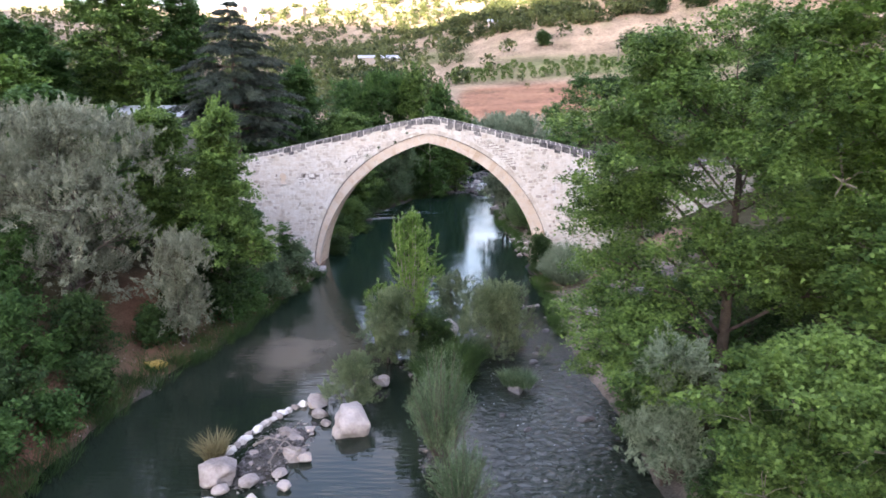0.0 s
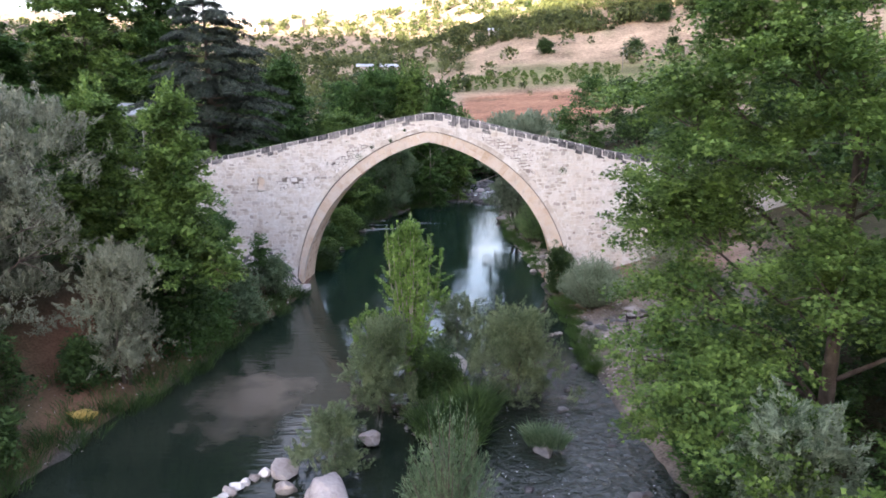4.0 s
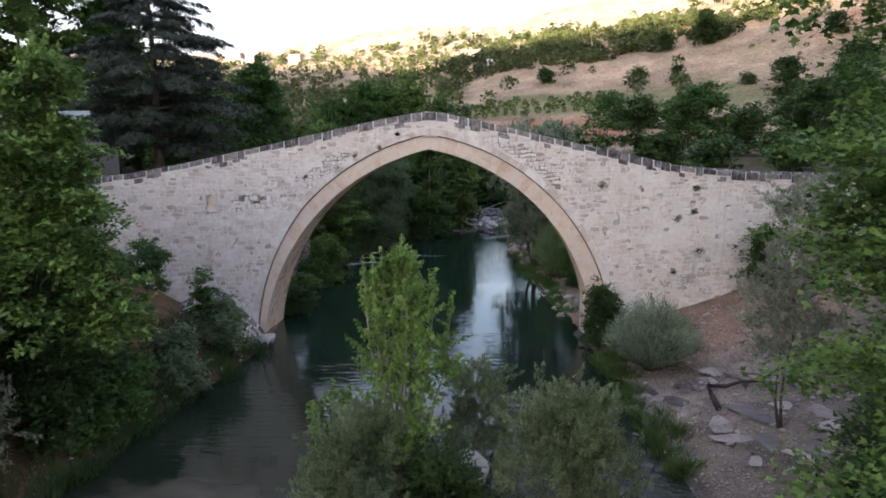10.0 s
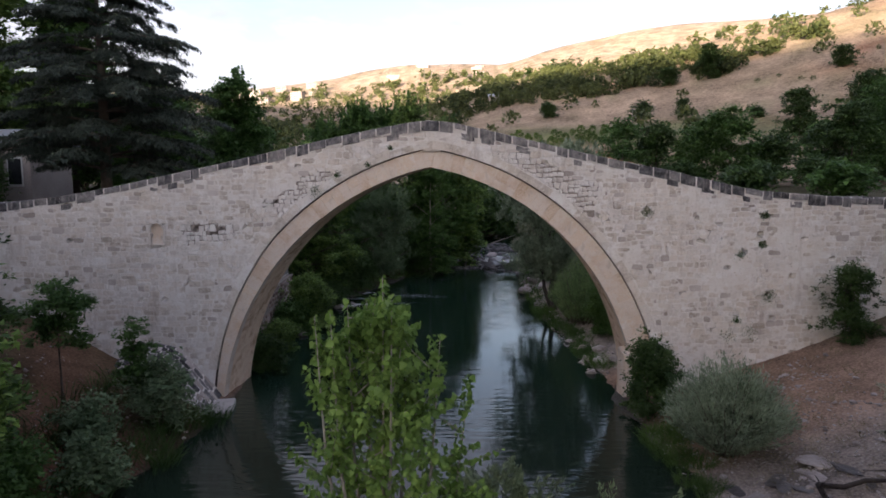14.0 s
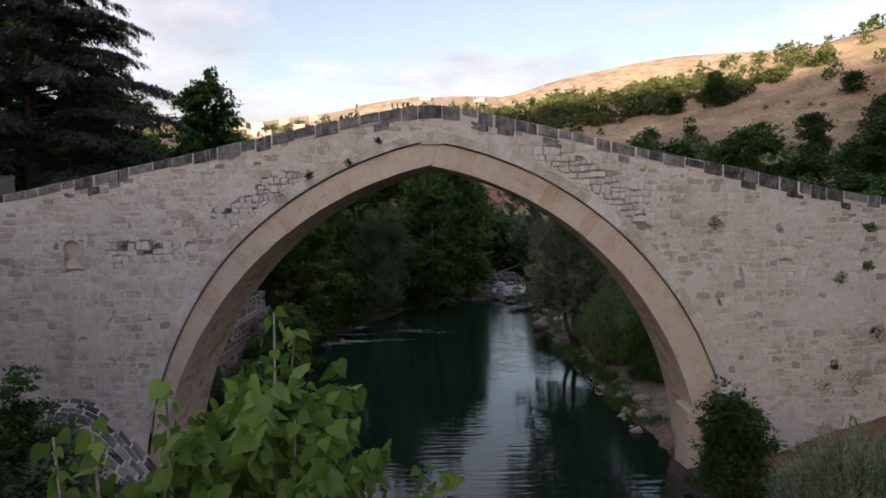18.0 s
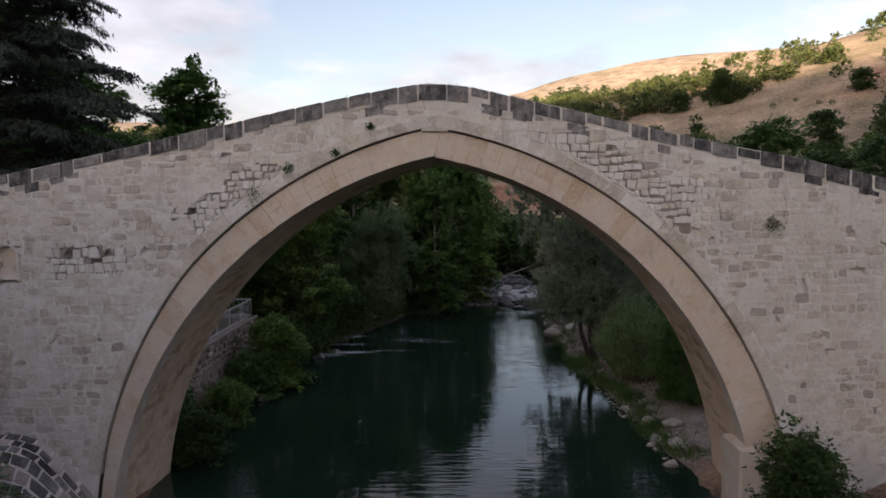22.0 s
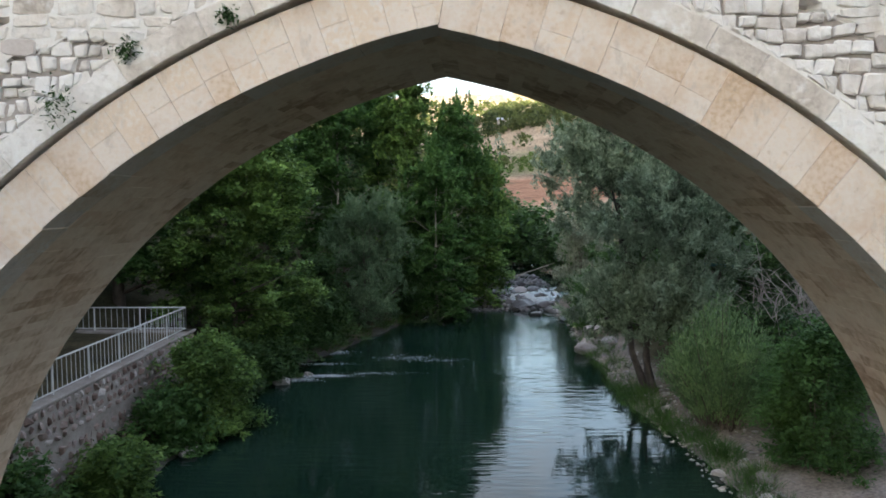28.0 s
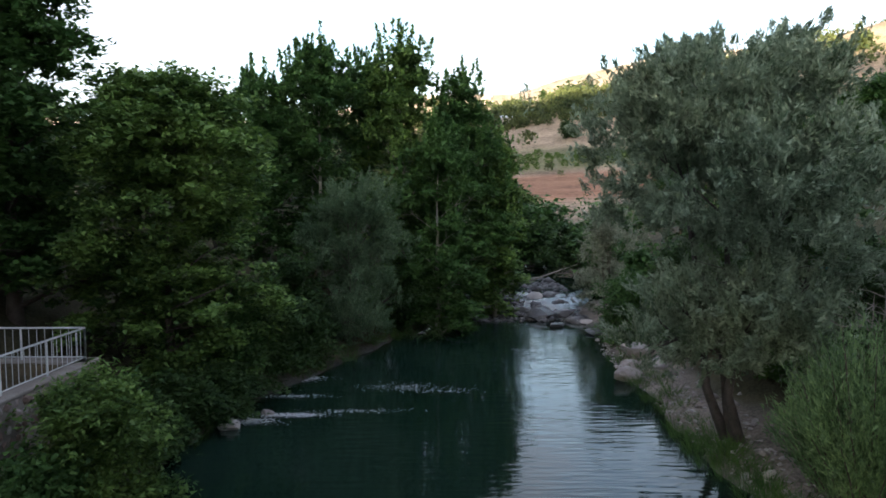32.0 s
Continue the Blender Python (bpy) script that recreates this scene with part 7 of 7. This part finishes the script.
limb("driftwood", "bleached tangle of driftwood branches on the gravel bar", [(-8.9, 28.6, 0.5), (-8.2, 28.9, 0.75), (-7.3, 28.6, 0.7), (-6.7, 28.1, 0.45)], 0.07, DEADWOOD, 12, 4)
limb("driftwood", "bleached bare branch lying between stones", [(-7.9, 27.4, 0.3), (-7.5, 28.3, 0.75), (-7.4, 29.3, 0.6)], 0.06, DEADWOOD, 7, 5)
limb("fallen_branch", "dark fallen branch lying across the gravel bank", [(x, y, ground_z(x, y) + h) for x, y, h in ((11.5, 48.8, 0.02), (11.7, 50.0, 0.25), (11.9, 51.0, 0.32), (12.6, 50.7, 0.2), (13.3, 50.7, 0.28), (14.0, 50.4, 0.2), (14.9, 50.5, 0.3), (15.6, 50.3, 0.25), (16.8, 50.9, 0.2))], 0.13, DARKWOOD, 5, 6)
limb("leaning_pole", "thin pale dead trunk leaning over the rapids", [(4.8, 112.0, 2.6), (6.4, 112.6, 3.1), (8.6, 113.0, 3.8)], 0.08, DEADWOOD, 0, 7)


def pebbles(label, spots, size, material, seed):
    """A spread of small broken stones, too many to count."""
    g = np.random.default_rng(seed)
    P = np.array(spots)
    n = len(P)
    base = np.array([(1, 0, 0), (0, 1, 0), (-1, 0, 0), (0, -1, 0), (0, 0, 0.8), (0, 0, -0.6)], float)
    s = (size * g.lognormal(0, 0.45, n))[:, None, None]
    V = base[None] * g.uniform(0.55, 1.3, (n, 6, 3)) + g.normal(0, 0.16, (n, 6, 3))
    a = g.uniform(0, 6.28, n)
    x, y = V[..., 0] * np.cos(a)[:, None] - V[..., 1] * np.sin(a)[:, None] * 0.7, V[..., 0] * np.sin(a)[:, None] + V[..., 1] * np.cos(a)[:, None] * 0.7
    V = np.stack([x, y, V[..., 2] * 0.6], 2) * s + P[:, None]
    F = np.array([(0, 1, 4), (1, 2, 4), (2, 3, 4), (3, 0, 4), (1, 0, 5), (2, 1, 5), (3, 2, 5), (0, 3, 5)])
    F = (F[None] + 6 * np.arange(n)[:, None, None]).reshape(-1, 3)
    tagged(new("gravel", quads("gravel", V.reshape(-1, 3), F, material)), label, "gravel", kind="stuff")


pg = np.random.default_rng(12)


def strew(n, fx, fy, dry=True):
    out = []
    while len(out) < n:
        x, y = fx(), fy()
        z = ground_z(x, y)
        if z > -0.16:
            out.append((x, y, max(z, -0.02) + 0.01))
    return out


pebbles("dark angular gravel of the bar in the river", strew(800, lambda: pg.normal(-7.9, 1.4), lambda: pg.normal(28.9, 2.3)), 0.085, WETROCK, 1)
pebbles("pale broken stones scattered on the gravel bar", strew(40, lambda: pg.normal(-7.9, 1.3), lambda: pg.normal(28.9, 2.2)), 0.12, ROCK, 2)
pebbles("dark gravel between the shrubs of the island", strew(1500, lambda: pg.normal(0.0, 2.4), lambda: pg.uniform(25, 47)), 0.08, WETROCK, 3)
pebbles("grey gravel over the sloping right bank", strew(3600, lambda: pg.uniform(8.4, 17), lambda: pg.uniform(42, 61.5)), 0.055, ROCK, 4)
pebbles("grey broken stones along the sandy bank upstream", strew(1100, lambda: 7.4 + abs(pg.normal(0.6, 1.0)), lambda: pg.uniform(66.9, 103)), 0.10, ROCK, 5)
pebbles("reddish stones washed out of the left bank", strew(900, lambda: pg.uniform(-20, -12), lambda: pg.uniform(28, 61)), 0.07, WALLSTONE, 6)


def dead_shrub(x, y, seed):
    rng = random.Random(seed)
    z = ground_z(x, y)
    th = thing("dead_shrub", "bare grey thicket of dead branches behind the willow", "shrub", (x, y, z))
    for k in range(26):
        g = Geo()
        p, d = Vector((rng.uniform(-1.2, 1.2), rng.uniform(-1, 1), -0.1)), Vector((rng.uniform(-0.5, 0.5), rng.uniform(-0.5, 0.5), 1)).normalized()
        pts, L = [p.copy()], rng.uniform(3.0, 6.5)
        for i in range(6):
            d = (d + Vector((rng.gauss(0, 0.28), rng.gauss(0, 0.28), rng.gauss(0, 0.12)))).normalized()
            p = p + d * L / 6
            pts.append(p.copy())
        g.tube(pts, [0.05 * (1 - 0.13 * i) for i in range(7)], 5)
        for i in range(2, 7):
            for _ in range(3):
                e = Vector((rng.gauss(0, 1), rng.gauss(0, 1), rng.gauss(0.4, 0.7))).normalized() * rng.uniform(0.4, 1.3)
                g.tube([pts[i], pts[i] + e * 0.5 + Vector((0, 0, 0.08)), pts[i] + e], [0.02, 0.014, 0.005], 4, False)
        part("branch", g.mesh("branch", DEADWOOD), th)


dead_shrub(14.6, 83.0, 5)
pebbles("dark rocks breaking the water of the rapids", [(x, y, float(smooth01(111.5, 121, y)) * 0.9) for x, y in zip(pg.uniform(0.5, 9, 700), pg.uniform(109, 128, 700))], 0.36, WETROCK, 7)


# ---------- small things about the place ----------
def pipe():
    g = Geo()
    g.tube([(13.2, 90.5, 5.7), (16, 89, 5.6), (22, 86.0, 5.45), (30, 82, 5.3)], [0.09] * 4, 8)
    th = thing("water_pipe", "long teal pipe carried on posts above the bank", "pipe")
    part("pipe", g.mesh("pipe", TEALPIPE, True), th)
    for x, y in ((16, 89), (22, 86), (29.5, 82.2)):
        g = Geo()
        zb = ground_z(x, y) - 0.2
        g.box((x, y, (zb + 5.5) / 2), (0.12, 0.12, 5.5 - zb), 0, 0.01)
        part("post", g.mesh("post", POLEWOOD), th)


pipe()


def building(name, label, at, size, roof_h, rz, wall_m, roof_m, storeys, cols, flat=False, windows=True):
    x, y = at
    z = ground_z(x, y)
    w, d, h = size
    th = thing(name, label, "building", (x, y, z))
    th.rotation_euler = (0, 0, rz)
    g = Geo()
    g.box((0, 0, h / 2 - 1.0), (w, d, h + 2.0), 0, 0.03)
    part("wall", g.mesh("wall", wall_m), th)
    g = Geo()
    if flat:
        g.box((0, 0, h + 0.12), (w + 0.5, d + 0.5, 0.25), 0, 0.03)
    else:
        a, b, o = w / 2 + 0.5, d / 2 + 0.5, 0.12
        g.add([(-a, -b, h), (a, -b, h), (a, 0, h + roof_h), (-a, 0, h + roof_h), (-a, b, h), (a, b, h), (-a, -b, h + o), (a, -b, h + o), (a, 0, h + roof_h + o), (-a, 0, h + roof_h + o), (-a, b, h + o), (a, b, h + o)],
              [[6, 7, 8, 9], [9, 8, 11, 10], [0, 3, 2, 1], [3, 4, 5, 2], [0, 1, 7, 6], [5, 4, 10, 11], [0, 6, 9, 3], [3, 9, 10, 4], [1, 2, 8, 7], [2, 5, 11, 8]])
    part("roof", g.mesh("roof", roof_m), th)
    if windows:
        for s in range(storeys):
            for c in range(cols):
                wx = -w / 2 + w * (c + 0.5) / cols
                wz = h * (s + 0.55) / storeys
                win = Geo()
                win.box((wx, -d / 2 - 0.03, wz), (w / cols * 0.5, 0.1, h / storeys * 0.5), 0, 0.01)
                p = part("window", win.mesh("window", WHITEPAINT), th)
                gl = Geo()
                gl.box((wx, -d / 2 - 0.06, wz), (w / cols * 0.42, 0.08, h / storeys * 0.42), 0, 0)
                part("pane", gl.mesh("pane", GLASSDARK), p)
    return th


building("house", "low pale building with a bluish-white sheet metal roof under the trees", (-34.4, 80.6), (8.4, 6, 4.3), 1.1, 0.05, PLASTER, ROOFWHITE, 1, 4)
building("house", "low shed with a pale metal roof among far trees", (36.8, 444), (17, 9, 2.2), 1.6, -0.1, PLASTER, ROOFWHITE, 1, 4, windows=False)
building("house", "low shed with a pale roof among far trees", (-36, 400), (24, 9, 2.2), 1.6, 0.1, PLASTER, ROOFWHITE, 1, 4, windows=False)
hb = random.Random(17)
for k in range(24):
    az = math.radians(hb.uniform(-20.5, -14.5) if k < 14 else hb.uniform(-13.5, -9) if k < 18 else hb.uniform(-7.5, 3.5))
    rr = hb.uniform(1080, 1260) if k < 18 else hb.uniform(1150, 1300)
    n = hb.randint(2, 4) if k < 18 else 1
    building("village_house", "pale flat-roofed village house on the far hillside", (rr * math.sin(az), 60 + rr * math.cos(az)), (hb.uniform(10, 22), 10, 3.1 * n), 0, hb.uniform(-0.4, 0.4), PLASTER, CONCRETE, n, 4, True)["group"] = "village houses on the hill"


def pole(x, y, h, label):
    th = thing("utility_pole", label, "utility pole", (x, y, ground_z(x, y)))
    g = Geo()
    g.tube([(0, 0, -0.3), (0, 0, h)], [0.16, 0.10], 7)
    part("shaft", g.mesh("shaft", POLEWOOD, True), th)
    g = Geo()
    g.box((0, 0, h - 0.5), (1.8, 0.12, 0.12), 0, 0.01)
    part("crossarm", g.mesh("crossarm", POLEWOOD), th)
    for dx in (-0.75, 0, 0.75):
        g = Geo()
        g.tube([(dx, 0, h - 0.44), (dx, 0, h - 0.2)], [0.05, 0.035], 6)
        part("insulator", g.mesh("insulator", WHITEPAINT), th)


pole(43.7, 152.4, 10.0, "grey utility pole with crossarm on the slope")
pole(75, 300, 10.0, "grey utility pole with crossarm on the far slope")
# lattice masts on the far hilltop
for x in (-28, -16):
    g = Geo()
    zz = ground_z(x, 1180)
    g.tube([(x, 1180, zz - 1), (x, 1180, zz + 34)], [0.7, 0.25], 6)
    tagged(new("radio_mast", g.mesh("radio_mast", POLEWOOD)), "thin radio mast on the far hilltop", "mast", "masts on the hilltop")


def yellow_sack():
    me = rock_mesh("sack", random.Random(2), (0.75, 0.5, 0.32), YELLOW, (0, 0, 0), 3, 0.3)
    ob = new("sack", me)
    ob.location = (-17.3, 37.8, 0.55)
    tagged(ob, "faded yellow sack lying on the reddish bank", "sack")


yellow_sack()
# plants in the joints of the bridge
for k, (x, z, s) in enumerate(((-7.0, 10.65, 0.32), (-5.9, 11.45, 0.16), (-4.4, 11.95, 0.14), (9.34, 9.6, 0.30), (15.2, 9.45, 0.2), (15.6, 5.35, 0.34), (15.1, 8.0, 0.2), (14.1, 7.5, 0.22), (14.0, 4.2, 0.16), (13.6, 3.4, 0.35), (14.7, 3.6, 0.4), (-3.3, 12.75, 0.1))):
    g = np.random.default_rng(300 + k)
    P = np.array([x, YF - 0.05, z]) + g.normal(size=(170, 3)) * np.array([s * 0.55, s * 0.3, s * 0.5])
    me = leaf_mesh("wall_plant", P, g.normal(size=(170, 3)) + np.array([0, -0.5, 0.2]), 0.09, 0.4, g, L_DARK)
    tagged(new("wall_plant", me), "small dark plant rooted in a wall joint", "plant", "plants in the wall joints", "stuff")
for k in range(9):
    x = (-4.6, -4.1, -3.4, -5.4, -6.4, -0.6, -5.9, -8.0, -3.0)[k]
    blades("weed", "thin dry weed growing on the parapet", [(x, YF + 0.3, top_z(x) + 0.0)], (0.1, 0.2, 0.14, 0.08, 0.1, 0.08, 0.1, 0.08, 0.1)[k], 7, L_MID, 330 + k, 0.08, "weed", "", 0.06)["group"] = "weeds on the parapet"
for k in range(16):
    x = XC - 0.6 + k * 0.24
    blades("weed", "short dry grass along the coping at the crown", [(x, YF + 0.12, top_z(x) - 0.01)], 0.10 + 0.05 * (k % 3), 9, L_DRY, 350 + k, 0.14, "weed", "", 0.03)["group"] = "dry grass on the crown"
# foam below small falls on the left bank and in the rapids
FOAM = ramp_mat("foam", [(0.3, (0.50, 0.54, 0.56)), (0.7, (0.74, 0.76, 0.77))], 3, 0.6, 0.4, 14)


def foam(spots, seed):
    g = np.random.default_rng(seed)
    V = []
    for x, y, z, lx, ly, n in spots:
        c = np.stack([x + g.normal(0, lx, n), y + g.normal(0, ly, n), z + 0.012 + g.random(n) * 0.03], 1)
        s = g.uniform(0.012, 0.055, n)[:, None]
        a = g.uniform(0, 3.14, n)
        u = np.stack([np.cos(a), np.sin(a) * 0.5, g.normal(0, 0.15, n)], 1) * s * 1.6
        v = np.stack([-np.sin(a) * 0.6, np.cos(a), g.normal(0, 0.15, n)], 1) * s * 0.6
        V.append(np.stack([c - u, c - v, c + u, c + v], 1).reshape(-1, 3))
    V = np.concatenate(V)
    tagged(new("foam", quads("foam", V, np.arange(len(V)).reshape(-1, 4), FOAM)), "white foam streaks on the running water", "foam", kind="stuff")


foam([(-8.7, 93.4, 0, 0.6, 0.25, 1500), (-8.0, 90.4, 0, 0.8, 0.12, 260), (-9.4, 87.0, 0, 0.6, 0.22, 1200), (-7.6, 87.7, 0, 0.7, 0.12, 900), (-5.2, 88.3, 0, 1.2, 0.15, 160), (-3.4, 91.9, 0, 0.9, 0.35, 260), (-1.4, 91.2, 0, 1.0, 0.2, 120), (3.0, 114.5, 0.25, 1.8, 1.0, 260), (5.0, 118.0, 0.7, 2.0, 1.5, 260), (3.0, 36.0, 0, 0.6, 4.0, 60), (6.0, 30, 0, 1.6, 4.5, 130)], 6)
# grass along the banks
gr = random.Random(4)
spots = []
for k in range(90):
    y = gr.uniform(44, 58)
    x = float(np.interp(y, RY, RX)) + gr.uniform(-0.4, 0.9)
    spots.append((x, y, max(0, ground_z(x, y))))
blades("bank_grass", "lush green grass along the right water's edge", spots, 0.55, 70, L_GRASS, 400, 0.4, "grass", "stuff", 0.03)
spots = []
for k in range(300):
    y = gr.uniform(20, 60)
    x = float(np.interp(y, LY, LX)) - (gr.uniform(-0.5, 5.0) if k % 2 else gr.uniform(-0.6, 0.8))
    spots.append((x, y, max(0, ground_z(x, y))))
blades("bank_grass", "long grass and weeds on the shaded left bank", spots, 0.85, 40, L_DARK, 401, 0.5, "grass", "stuff", 0.03)
spots = []
for k in range(110):
    y = gr.uniform(67.5, 106)
    s = gr.random() < 0.5
    x = float(np.interp(y, RY, RX)) + gr.uniform(-0.2, 1.0) if s else float(np.interp(y, LY, LX)) - gr.uniform(-0.2, 1.0)
    spots.append((x, y, max(0, ground_z(x, y))))
blades("bank_grass", "green grass and weeds along the upstream banks", spots, 0.6, 60, L_GRASS, 402, 0.45, "grass", "stuff", 0.03)
spots = []
for k in range(90):
    y = gr.uniform(69, 86)
    x = float(np.interp(y, RY, RX)) + gr.uniform(-0.3, 0.7)
    spots.append((x, y, max(0, ground_z(x, y))))
blades("bank_grass", "lush green grass at the edge of the sandy bank", spots, 0.5, 60, L_MID, 404, 0.35, "grass", "stuff", 0.03)
spots = [(gr.uniform(9.5, 20), gr.uniform(44, 61), 0) for k in range(260)]
blades("dry_grass", "sparse dry grass over the gravel bank", [(x, y, ground_z(x, y)) for x, y, _ in spots], 0.3, 30, L_DRY, 403, 0.4, "grass", "stuff", 0.03)
